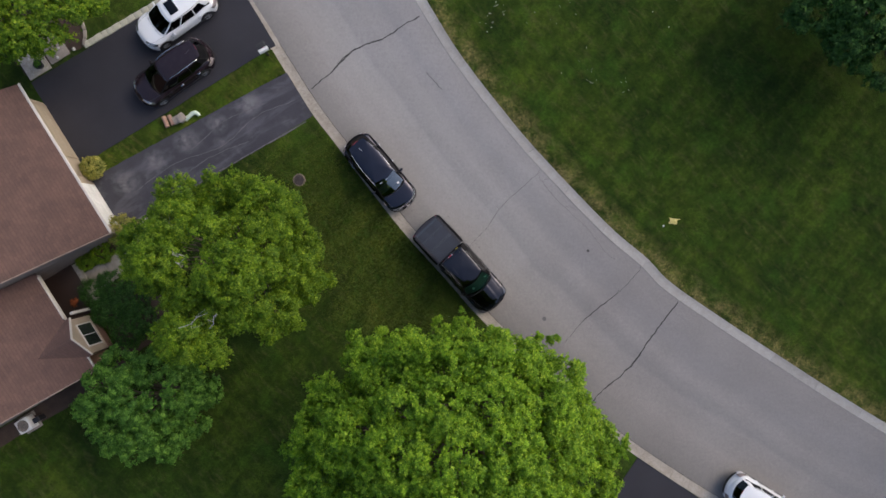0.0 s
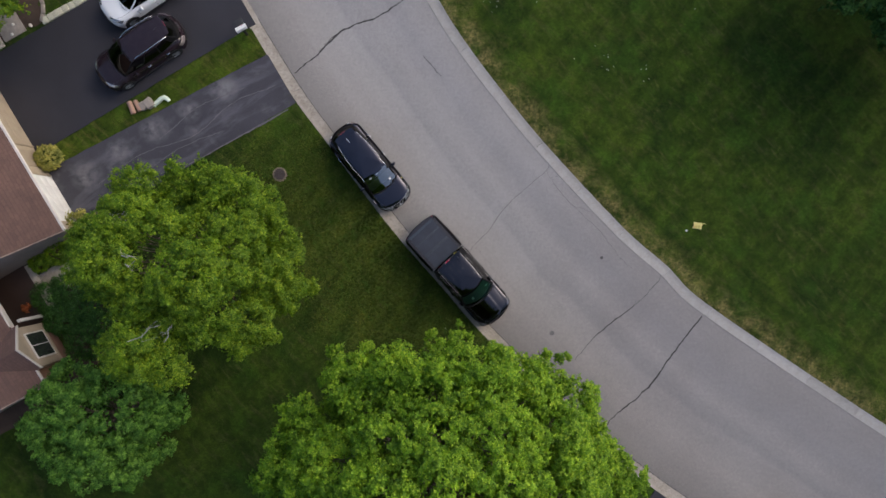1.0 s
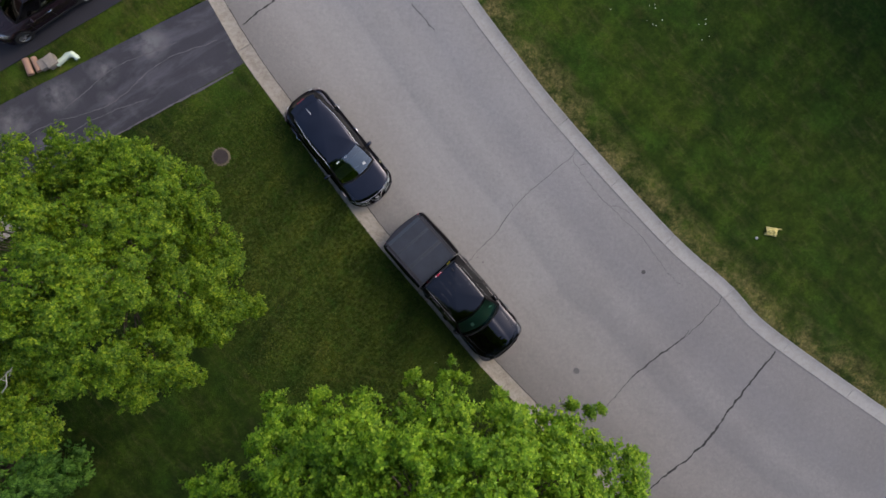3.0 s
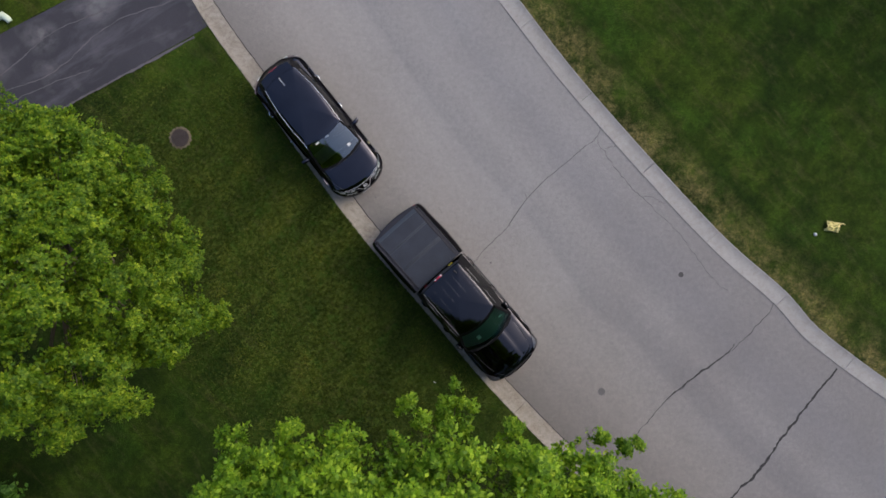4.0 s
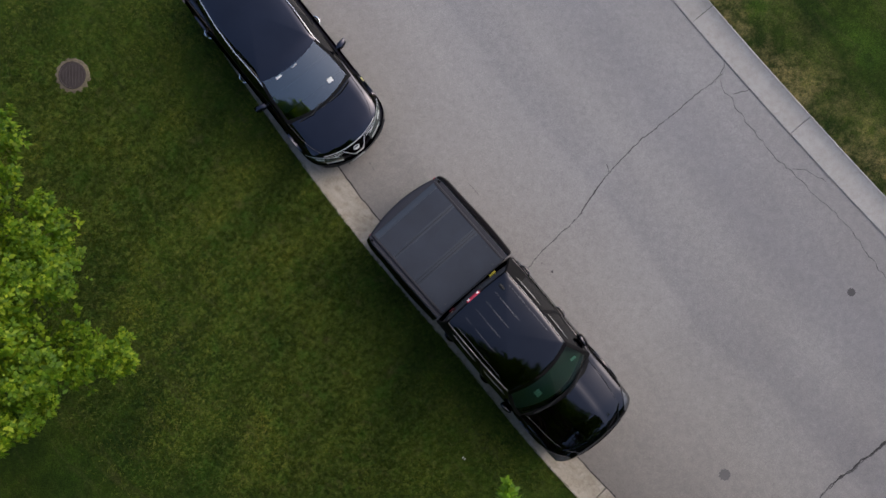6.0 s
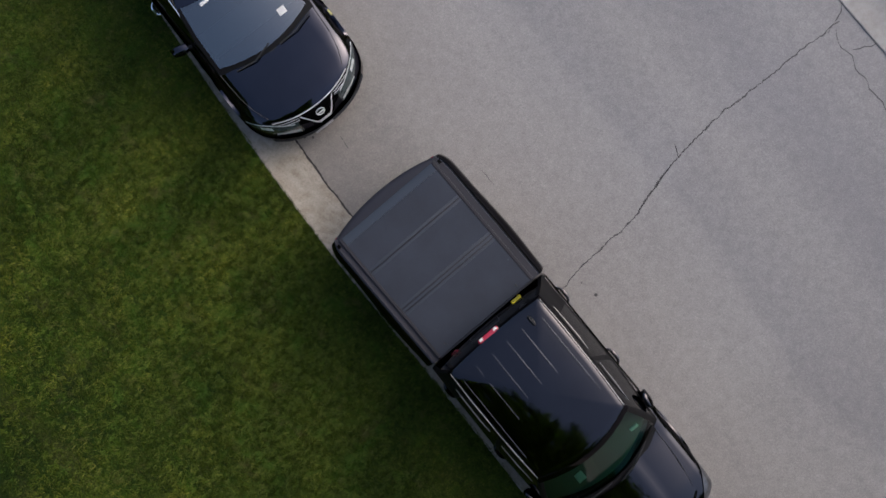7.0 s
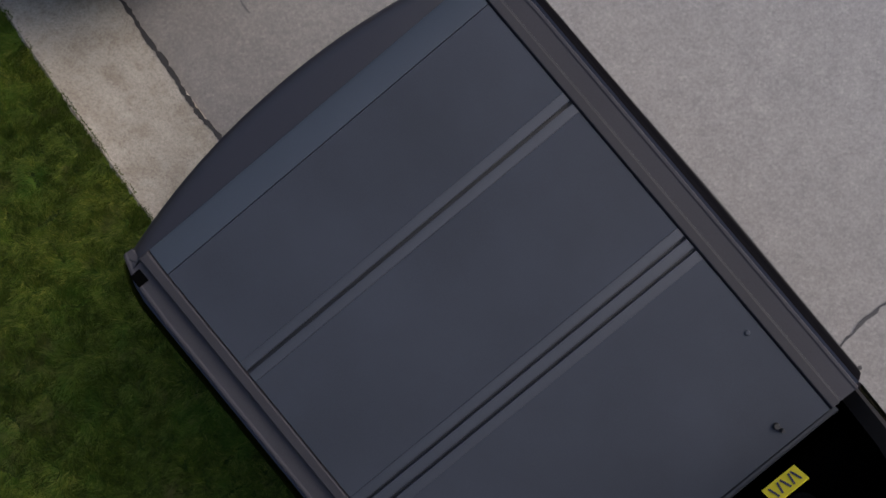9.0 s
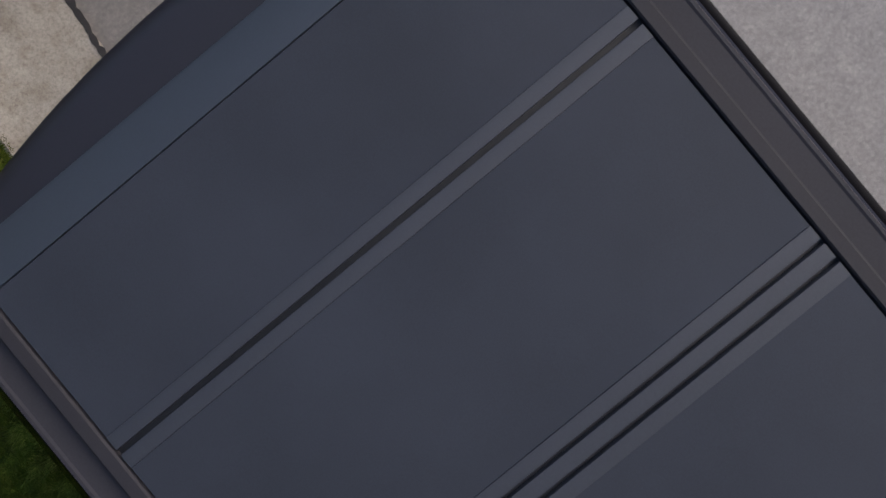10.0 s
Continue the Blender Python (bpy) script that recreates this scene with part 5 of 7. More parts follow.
    part("cowl", ring_loft(bm, rings), FRIT, car)
    for line in ([(3.22, -0.62, 1.275), (3.29, -0.34, 1.305), (3.28, -0.04, 1.33)], [(3.37, 0.05, 1.275), (3.30, 0.33, 1.31), (3.17, 0.62, 1.30)]):
        bm = bmesh.new()
        tube(bm, line, 0.010, 6)
        part("wiper", bm, TRIM, car)
    for s in (-1, 1):
        bm = bmesh.new()
        tube(bm, [(x, s * y, surface_z(spec, x, y) + 0.012) for x, y in ((3.14, 0.79), (3.4, 0.78), (3.7, 0.765), (4.0, 0.72), (4.25, 0.64), (4.42, 0.50))], 0.006, 5)
        part("bonnet_gap", bm, GROOVE, car)
        nose_band(spec, s * 0.70, s * 0.950, lambda t: 0.06, lambda t: 0.11 + 0.26 * t, "headlight", SMOKED, car)
        mirror(car, 2.76, s * 0.925, 1.25, s, BLACK_PAINT, (0.19, 0.085, 0.16))
        for x in (1.10, 2.14):
            handle(car, x, s * 0.972, 1.06, s, BLACK_PAINT, 0.25, 0.032)
        wheel(car, 3.52, s * 0.84, 0.40, 0.27, s)
        wheel(car, -0.05, s * 0.84, 0.40, 0.27, s)
        bm = bmesh.new()
        box(bm, 0.9, 2.9, s * 0.985 - 0.04, s * 0.985 + 0.04, 0.42, 0.50, 0.02)
        part("step_bar", bm, TRIM, car)
        # wheel-arch lips
        for xw, wd in ((3.52, 0.985), (-0.05, 0.985)):
            bm = bmesh.new()
            tube(bm, [(xw + 0.49 * math.cos(a), s * (wd + 0.005), 0.40 + 0.49 * math.sin(a)) for a in [math.pi * (0.02 + 0.96 * i / 18) for i in range(19)]], 0.026, 7)
            part("arch_lip", bm, BLACK_PAINT, car)
    for x in (1.62, 2.92):
        body_seam(car, spec, x)
    nose_patch(spec, -0.55, 0.55, 0.70, 1.03, 0.09, "grille", TRIM, car)
    for k in range(4):
        nose_patch(spec, -0.53, 0.53, 0.74 + 0.07 * k, 0.765 + 0.07 * k, 0.01, "grille_bar", BLACK_PAINT, car, proud=0.03 - 0.022 * k)
    nose_patch(spec, -0.93, 0.93, 0.42, 0.64, 0.05, "front_bumper", BLACK_PAINT, car, 16, proud=0.05)
    # bed sides
    for s in (-1, 1):
        rings = []
        for x in [-1.345, -1.33, -1.30, -1.25, -1.18, -1.08, *np.linspace(-0.98, 0.60, 36), 0.655]:
            pull = 0.06 * max(0.0, (-1.16 - x) / 0.205) ** 2
            zb = 0.50
            if abs(x + 0.05) < 0.48:
                zb = max(zb, 0.40 + math.sqrt(0.48 ** 2 - (x + 0.05) ** 2))
            flare = 0.030 * math.exp(-((x + 0.05) / 0.6) ** 2)
            outer = [(0.955, zb), (0.985 + flare, zb + 0.03), (1.000 + flare, max(0.85, zb + 0.05)), (1.002 + flare, max(1.02, zb + 0.07)), (0.988 + flare * 0.7, 1.12), (0.968 + flare * 0.4, 1.20), (0.950 + flare * 0.2, 1.26), (0.928, 1.312), (0.890, 1.346), (0.866, 1.344),
                     (0.805, 1.344), (0.800, 1.20), (0.80, 1.0)]
            rings.append([(x, s * (y - (pull if y > 0.81 else 0)), z) for y, z in outer])
        part("bed_side", ring_loft(bmesh.new(), rings), BLACK_PAINT, car)
        # moulded cap on the rail, with a black block for the stake pocket's shade
        rings = []
        for x in [-1.352, -1.33, -1.29, *np.linspace(-1.24, 0.64, 12), 0.652]:
            pull = 0.045 * max(0.0, (-1.14 - x) / 0.225) ** 2
            o = 0.876 - pull
            rings.append([(x, s * y, z) for y, z in ((0.790, 1.353), (0.790, 1.370), (0.793, 1.373), (o - 0.024, 1.375), (o - 0.018, 1.378), (o - 0.010, 1.3775), (o - 0.004, 1.370), (o, 1.358), (o - 0.004, 1.345), (0.82, 1.345))])
        cap = part("rail_cap", ring_loft(bmesh.new(), rings), RAIL_CAP, car, sharp=20)
        boxed("stake_pocket", (-1.277, -1.225, s * 0.836 - 0.021, s * 0.836 + 0.021, 1.350, 1.3795), HOLE_BLACK, cap, "black block painted as the shade in a square hole", 0.001)
        bm = bmesh.new()
        box(bm, -1.385, -1.335, s * 0.80 - 0.045, s * 0.80 + 0.045, 0.85, 1.22, 0.02)
        part("tail_light", bm, RED, car)
    # floor, front wall and tailgate
    boxed("bed_floor", (-1.33, 0.655, -0.80, 0.80, 0.72, 0.78), TRIM, car)
    boxed("bed_front", (0.62, 0.66, -0.80, 0.80, 0.78, 1.355), BLACK_PAINT, car)
    rings = []
    for k in range(25):
        q = -1 + 2 * k / 24
        y = 0.838 * q
        xr = -1.472 + 0.128 * abs(q) ** 2.1
        rings.append([(-1.302, y, 1.372), (xr + 0.055, y, 1.376), (xr + 0.022, y, 1.368), (xr, y, 1.345), (xr + 0.004, y, 1.30), (xr + 0.03, y, 1.22), (xr + 0.035, y, 0.62), (-1.31, y, 0.62)])
    part("tailgate", ring_loft(bmesh.new(), rings), DARK_CAP, car, "dark plastic-capped tailgate")
    for s in (-1, 1):
        bm = bmesh.new()
        tube(bm, [(-1.30, s * 0.806, 1.374), (-1.322, s * 0.818, 1.374), (-1.336, s * 0.826, 1.370)], 0.004, 5)
        part("tailgate_gap", bm, GROOVE, car)
    rings = []
    for k in range(17):
        q = -1 + 2 * k / 16
        x = -1.50 + 0.12 * q * q
        rings.append([(x, 0.9 * q, 0.48), (x - 0.03, 0.9 * q, 0.53), (x - 0.02, 0.9 * q, 0.62), (x + 0.12, 0.9 * q, 0.63), (x + 0.12, 0.9 * q, 0.48)])
    part("rear_bumper", ring_loft(bmesh.new(), rings), BLACK_PAINT, car)
    # folding cover: frame, three panels, hinges
    cover = part("bed_cover", box(bmesh.new(), -1.300, 0.640, -0.792, 0.792, 1.352, 1.386, 0.004), GROOVE, car, "grey vinyl folding bed cover with hinge seams")
    for s in (-1, 1):
        rings = []
        for x in [-1.304, -1.295, *np.linspace(-1.2, 0.60, 8), 0.634, 0.642]:
            e = 0.012 if x in (-1.304, 0.642) else 0.0
            rings.append([(x, s * y, z - e * (z > 1.37)) for y, z in ((0.744, 1.352), (0.744, 1.402), (0.748, 1.406), (0.777, 1.4055), (0.784, 1.400), (0.788, 1.386), (0.789, 1.352))])
        part("side_rail", ring_loft(bmesh.new(), rings), RAIL_BAR, cover, sharp=20)
    top = 1.402
    part("edge_band", ring_loft(bmesh.new(), [[(x, y, z) for x, z in ((-1.304, 1.36), (-1.304, 1.384), (-1.296, 1.3905), (-1.190, top - 0.001), (-1.1885, 1.36))] for y in np.linspace(-0.738, 0.738, 9)]), VINYL_BAND, cover)
    for a, b in ((-1.1865, -0.784), (-0.696, -0.172), (-0.034, 0.636)):
        bm = bmesh.new()
        nx, ny = 10, 18
        vs = []
        for i in range(nx + 1):
            row = []
            for k in range(ny + 1):
                u, v = i / nx, -1 + 2 * k / ny
                rise = 0.004 * math.sin(math.pi * u) * (1 - v ** 4)
                row.append(bm.verts.new((a + (b - a) * u, 0.738 * v, top - 0.002 + rise + 0.0012 * noise.noise(Vector((a + u * 3, v * 3, 1))))))
            vs.append(row)
        for r0, r1 in zip(vs, vs[1:]):
            for k in range(ny):
                bm.faces.new((r0[k], r0[k + 1], r1[k + 1], r1[k]))
        ext = bmesh.ops.extrude_face_region(bm, geom=bm.faces[:])
        for v in [e for e in ext["geom"] if isinstance(e, bmesh.types.BMVert)]:
            v.co.z = 1.384
        part("panel", bm, VINYL, cover)
    for a, b in ((-0.7835, -0.7475), (-0.7330, -0.6965), (-0.1715, -0.1355), (-0.1225, -0.0845), (-0.0710, -0.0345)):
        boxed("hinge_strip", (a, b, -0.738, 0.738, 1.384, 1.4030), VINYL_STRIP, cover, bevel=0.0012)
    for x, y in ((0.565, 0.56), (0.545, -0.60)):
        bm = bmesh.new()
        disc(bm, (x, y, top), 0.013, 0.010, 14, "z", 0.010)
        disc(bm, (x + 0.022, y + 0.006, top), 0.008, 0.016, 12, "z", 0.006)
        part("latch_bolt", bm, TRIM, cover)
    for x, y in ((0.257, 0.69), (0.26, -0.69)):
        bm = bmesh.new()
        disc(bm, (x, y, top - 0.001), 0.011, 0.006, 14, "z", 0.007)
        part("rivet", bm, VINYL_STRIP, cover)
    bm = bmesh.new()
    tube(bm, [(0.652, -0.76, 1.384), (0.655, 0.0, 1.388), (0.652, 0.76, 1.384)], 0.012, 8)
    part("front_seal", bm, GROOVE, cover)
    # cab vertices are skewed towards the kerb to fit the camera's view
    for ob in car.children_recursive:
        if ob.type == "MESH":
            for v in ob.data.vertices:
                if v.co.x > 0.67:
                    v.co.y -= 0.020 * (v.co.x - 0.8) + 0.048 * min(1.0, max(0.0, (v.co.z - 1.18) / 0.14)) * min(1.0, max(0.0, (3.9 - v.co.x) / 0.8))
    return car


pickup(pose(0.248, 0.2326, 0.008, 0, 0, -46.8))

# ---- the house ----
house = thing("house", "cream house with brown shingle roofs and a bay window", "house", HOUSE)


def shingled_slope(parent, name, u0, u1, v_eave, z_eave, v_ridge, z_ridge, label=""):
    """A roof slope: deck with rows of shingle tabs laid up it."""
    deck = bmesh.new()
    t = 0.09
    ring_loft(deck, [[(u, v_eave, z_eave - t), (u, v_eave, z_eave), (u, v_ridge, z_ridge), (u, v_ridge, z_ridge - t)] for u in (u0, u1)])
    slope = part(name, deck, SHINGLE, parent, label)
    return slope


GAR_U0, GAR_U1 = -18.44, -9.52
shingled_slope(house, "roof", GAR_U0, GAR_U1, -14.17, 2.72, -19.4, 5.55)
shingled_slope(house, "roof", GAR_U0, GAR_U1, -24.6, 2.72, -19.4, 5.55)
shingled_slope(house, "roof", -9.72, -3.80, -18.62, 2.70, -25.2, 6.0)
shingled_slope(house, "roof", -9.72, -3.80, -31.8, 2.70, -25.2, 6.0)
# walls
for u0, u1, v0, v1, mt in ((GAR_U0 + 0.25, GAR_U1 - 0.25, -14.80, -14.62, CREAM), (GAR_U0 + 0.25, GAR_U1 - 0.25, -24.3, -24.12, CREAM),
                           (-9.95, -9.77, -24.12, -14.80, TAN_SIDING), (GAR_U0 + 0.25, GAR_U0 + 0.43, -24.12, -14.80, TAN_SIDING),
                           (-9.77, -4.2, -20.4, -20.22, BRICK), (-6.9, -4.2, -19.12, -18.94, BRICK), (-4.2, -4.02, -31.4, -18.94, TAN_SIDING), (-9.77, -4.2, -31.58, -31.4, TAN_SIDING), (-9.77, -9.6, -31.4, -24.3, TAN_SIDING), (-6.9, -6.72, -20.22, -19.12, BRICK)):
    boxed("wall", (u0, u1, v0, v1, 0.0, 2.62), mt, house, bevel=0)
for u, ve, ze, vr, zr, vb in ((-9.86, -14.6, 2.60, -19.4, 5.42, -24.2), (GAR_U0 + 0.34, -14.6, 2.60, -19.4, 5.42, -24.2), (-4.11, -18.95, 2.60, -25.2, 5.85, -31.45), (-9.68, -24.3, 3.4, -25.2, 5.85, -31.45)):
    bm = bmesh.new()
    ring_loft(bm, [[(u + s, ve, ze), (u + s, vr, zr), (u + s, vb, ze)] for s in (-0.08, 0.08)])
    part("gable_wall", bm, TAN_SIDING, house)
# fascias and rakes
for dims in ((GAR_U0, GAR_U1, -14.19, -14.15, 2.56, 2.725), (-9.5, -6.95, -18.63, -18.58, 2.54, 2.705), (-4.7, -3.8, -18.63, -18.58, 2.54, 2.705)):
    boxed("fascia", dims, WHITE_TRIM, house, bevel=0.006)
bm = bmesh.new()
tube(bm, [(GAR_U0, -14.10, 2.69), (GAR_U1, -14.10, 2.69)], 0.055, 8)
part("gutter", bm, WHITE_TRIM, house)
for u, a, b in ((GAR_U1 + 0.02, (-14.17, 2.66), (-19.4, 5.49)), (-3.78, (-18.62, 2.64), (-25.2, 5.94))):
    bm = bmesh.new()
    ring_loft(bm, [[(u + s, a[0], a[1] - 0.14), (u + s, a[0], a[1] + 0.03), (u + s, b[0], b[1] + 0.03), (u + s, b[0], b[1] - 0.14)] for s in (-0.02, 0.02)])
    part("rake_board", bm, TAN_SIDING, house)
# soffit under the garage eave
boxed("soffit", (GAR_U0 + 0.02, GAR_U1 - 0.02, -14.62, -14.20, 2.53, 2.56), WHITE_TRIM, house, bevel=0)


def garage_door(u0, u1, material=CREAM, label="cream sectional garage door"):
    door = part("garage_door", box(bmesh.new(), u0, u1, -14.63, -14.595, LAWN_Z + 0.03, 2.22, 0.004), material, house, label)
    for r in range(4):
        for c in range(4):
            w = (u1 - u0) / 4
            boxed("panel", (u0 + w * c + 0.06, u0 + w * (c + 1) - 0.06, -14.60, -14.578, 0.20 + 0.51 * r, 0.60 + 0.51 * r), material, door, bevel=0.012)
    for dims in ((u0 - 0.12, u0 - 0.004, -14.64, -14.57, 0.1, 2.34), (u1 + 0.004, u1 + 0.12, -14.64, -14.57, 0.1, 2.34), (u0 - 0.12, u1 + 0.12, -14.64, -14.56, 2.345, 2.47)):
        boxed("door_casing", dims, BEIGE, door)


garage_door(-17.9, -14.7)
# the light on this door is put into its white colour
garage_door(-12.9, -10.3, WHITE, "sectional garage door, white to look lit")
boxed("corner_board", (-14.3, -13.4, -14.63, -14.58, 0.1, 2.5), BEIGE, house)
# bay with its small gable
BU0, BU1, BV = -6.75, -4.68, -18.40
boxed("bay_wall", (BU0, BU1, -18.96, BV, 0.75, 2.62), BEIGE, house, bevel=0.01)
boxed("bay_foot", (BU0 + 0.06, BU1 - 0.06, -18.95, BV - 0.06, 0.0, 0.745), BRICK, house, bevel=0)
bm = bmesh.new()
mid = (BU0 + BU1) / 2
ring_loft(bm, [[(BU0, v, 2.62), (mid, v, 3.42), (BU1, v, 2.62)] for v in (-19.2, BV - 0.01)])
part("bay_gable", bm, BEIGE, house)
for e, s in ((BU0 - 0.10, 1), (BU1 + 0.10, -1)):
    bm = bmesh.new()
    ring_loft(bm, [[(e, v, 2.60), (e, v, 2.68), (mid, v - (0.25 if v < -19 else 0), 3.56), (mid, v - (0.25 if v < -19 else 0), 3.47)] for v in (-20.9, BV + 0.04)])
    part("bay_roof", bm, SHINGLE, house)
    bm = bmesh.new()
    ring_loft(bm, [[(e, v, 2.56), (e, v, 2.70), (mid, v, 3.58), (mid, v, 3.43)] for v in (BV + 0.045, BV + 0.085)])
    part("rake_board", bm, WHITE_TRIM, house)
win = part("window", box(bmesh.new(), BU0 + 0.36, BU1 - 0.36, BV - 0.02, BV + 0.035, 1.05, 2.45, 0.008), WHITE_TRIM, house)
for k in range(2):
    a = BU0 + 0.43 + k * ((BU1 - BU0 - 0.86) / 2 + 0.02)
    p = part("pane", box(bmesh.new(), a, a + (BU1 - BU0 - 0.90) / 2, BV + 0.036, BV + 0.044, 1.13, 2.37, 0.0), plain("window_dark", (0.025, 0.03, 0.028), 0.08, coat=1.0) if k == 0 else bpy.data.materials["window_dark"], win)
boxed("sill", (BU0 + 0.28, BU1 - 0.28, BV, BV + 0.09, 0.98, 1.045), BEIGE, win)
# entrance recess
# slab is near-black: the recess's shade is put into its colour
boxed("porch_slab", (-9.77, -6.95, -20.2, -18.06, 0.05, 0.21), DOOR_AND_SHADE, house, bevel=0.01)
boxed("porch_step", (-9.7, -6.95, -18.055, -17.7, 0.05, 0.19), PALE_CONCRETE, house, bevel=0.01)
boxed("porch_beam", (-9.6, -6.9, -18.72, -18.62, 2.35, 2.62), WHITE_TRIM, house)
boxed("porch_post", (-7.1, -6.96, -18.30, -18.16, 0.21, 2.5), WHITE_TRIM, house)
door = part("front_door", box(bmesh.new(), -8.7, -7.75, -20.23, -20.17, 0.21, 2.26, 0.006), DOOR_AND_SHADE, house, "dark front door")
boxed("door_handle", (-7.9, -7.86, -20.18, -20.12, 1.10, 1.24), CHROME, door)
# chimney-free back; concrete path from the drive to the porch
path = thing("garden_path", "pale concrete garden path to the porch", "path", HOUSE, kind="structure")
for k, (u0, u1, v0, v1) in enumerate(((-9.0, -7.75, -17.68, -16.5), (-9.05, -7.8, -16.48, -15.3), (-9.1, -7.9, -15.28, -14.1), (-9.85, -8.6, -14.08, -12.9), (-9.86, -8.7, -12.88, -11.7))):
    boxed("path_slab", (u0, u1, v0, v1, 0.02, LAWN_Z + 0.045), PALE_CONCRETE, path, bevel=0.01)
bed = thing("flower_bed", "dark mulch planting bed along the house", "flower bed", kind="structure")


def mound(name, u0, u1, v0, v1, material, parent, lift=0.05, seed=1):
    bm = bmesh.new()
    n = 14
    rows = []
    for i in range(n + 1):
        row = []
        for k in range(n + 1):
            a, b = i / n, k / n
            e = min(a, 1 - a, b, 1 - b) * 4
            u, v = u0 + (u1 - u0) * a, v0 + (v1 - v0) * b
            p = uv_at(u + 0.12 * noise.noise(Vector((u, v, seed))), v + 0.12 * noise.noise(Vector((v, u, seed))))
            row.append(bm.verts.new((p.x, p.y, LAWN_Z - 0.03 + min(1, e) * lift + 0.03 + 0.02 * noise.noise(Vector((u * 3, v * 3, seed))))))
        rows.append(row)
    for r0, r1 in zip(rows, rows[1:]):
        for k in range(n):
            bm.faces.new((r0[k], r0[k + 1], r1[k + 1], r1[k]))
    return part(name, bm, material, parent, sharp=0)


mound("mulch", -7.7, -3.6, -18.4, -14.6, SOIL, bed, 0.06, 2)
mound("mulch", -9.75, -9.15, -17.5, -14.6, SOIL, bed, 0.05, 3)
mound("mulch", -4.0, -3.0, -30, -18.4, SOIL, bed, 0.05, 4)
mound("mulch", -23.4, -19.75, -14.8, -10.6, SOIL, bed, 0.05, 5)

# ---- trees and shrubs ----
LEAF = np.array([(0.0, 0.0), (0.42, 0.34), (1.0, 0.0), (0.42, -0.34)])


def leaf_cloud(rng, centres, outward, per, spread, size, up=0.75, flat=0.6):
    """Pointed leaves in small tufts round the given places."""
    c = np.repeat(centres, per, axis=0)
    o = np.repeat(outward, per, axis=0)
    n = len(c)
    off = rng.normal(size=(n, 3))
    off /= np.linalg.norm(off, axis=1)[:, None]
    off *= (rng.random((n, 1)) ** 0.45) * spread
    off[:, 2] *= flat
    p = c + off
    nrm = np.array([0, 0, 1.0]) * up + o * 0.4 + off / spread * 0.7 + rng.normal(size=(n, 3)) * 0.28
    nrm /= np.linalg.norm(nrm, axis=1)[:, None]
    a = rng.normal(size=(n, 3))
    a -= nrm * (a * nrm).sum(1)[:, None]
    a /= np.linalg.norm(a, axis=1)[:, None]
    b = np.cross(nrm, a)
    s = size * rng.uniform(0.6, 1.35, (n, 1))
    out = np.empty((n, 4, 3))
    for k, (u, v) in enumerate(LEAF):
        droop = -0.16 * (u - 0.3) ** 2 + 0.10 * abs(v)
        out[:, k] = p + a * (u - 0.5) * s + b * v * s + nrm * droop * s
    return out


def lobe_points(rng, lobes, gap, low=-0.35, rough=0.16):
    """Tuft places over the skins of overlapping lobes, kept clear of each lobe's inside."""
    pts, outs = [], []
    for cx, cy, cz, rx, ry, rz in lobes:
        area = 4 * math.pi * ((rx * ry) ** 1.6 / 3 + (rx * rz) ** 1.6 / 3 + (ry * rz) ** 1.6 / 3) ** (1 / 1.6)
        n = int(area / (gap * gap))
        d = rng.normal(size=(n, 3))
        d /= np.linalg.norm(d, axis=1)[:, None]
        d = d[d[:, 2] > low]
        wob = np.array([1 + rough * 1.6 * noise.noise(Vector(q * 2.3 + np.array([cx, cy, cz]))) for q in d])
        k = wob * rng.uniform(0.80, 1.03, len(d))
        p = np.array([cx, cy, cz]) + d * np.array([rx, ry, rz]) * k[:, None]
        keep = np.ones(len(p), bool)
        for ox, oy, oz, sx, sy, sz in lobes:
            if (ox, oy, oz) != (cx, cy, cz):
                q = (p - np.array([ox, oy, oz])) / np.array([sx, sy, sz])
                keep &= (q ** 2).sum(1) > 0.55
        pts.append(p[keep])
        outs.append(d[keep])
    return np.concatenate(pts), np.concatenate(outs)


def rosettes(rng, centres, axes, count, size, droop=0.25):
    """Leaves that stand out from a twig's end like the points of a star."""
    n = len(centres)
    t1 = np.cross(axes, rng.normal(size=(n, 3)))
    t1 /= np.linalg.norm(t1, axis=1)[:, None]
    t2 = np.cross(axes, t1)
    out = np.empty((n, count, 4, 3))
    first = rng.uniform(0, 2 * math.pi, n)
    for k in range(count):
        ang = (first + 2 * math.pi * k / count + rng.normal(size=n) * 0.35)[:, None]
        el = (rng.normal(size=n) * 0.32 + 0.30 - 0.25 * (k % 2))[:, None]
        radial = np.cos(ang) * t1 + np.sin(ang) * t2
        a = radial * np.cos(el) + axes * np.sin(el)
        nrm = axes * np.cos(el) - radial * np.sin(el) + rng.normal(size=(n, 3)) * 0.22
        b = np.cross(nrm, a)
        b /= np.linalg.norm(b, axis=1)[:, None]
        s = size * rng.uniform(0.65, 1.3, (n, 1))
        for c, (u, v) in enumerate(LEAF):
            out[:, k, c] = centres + a * (u + 0.10) * s + b * v * 0.88 * s
            out[:, k, c, 2] -= (droop * u * u * s)[:, 0]
    return out.reshape(-1, 3)


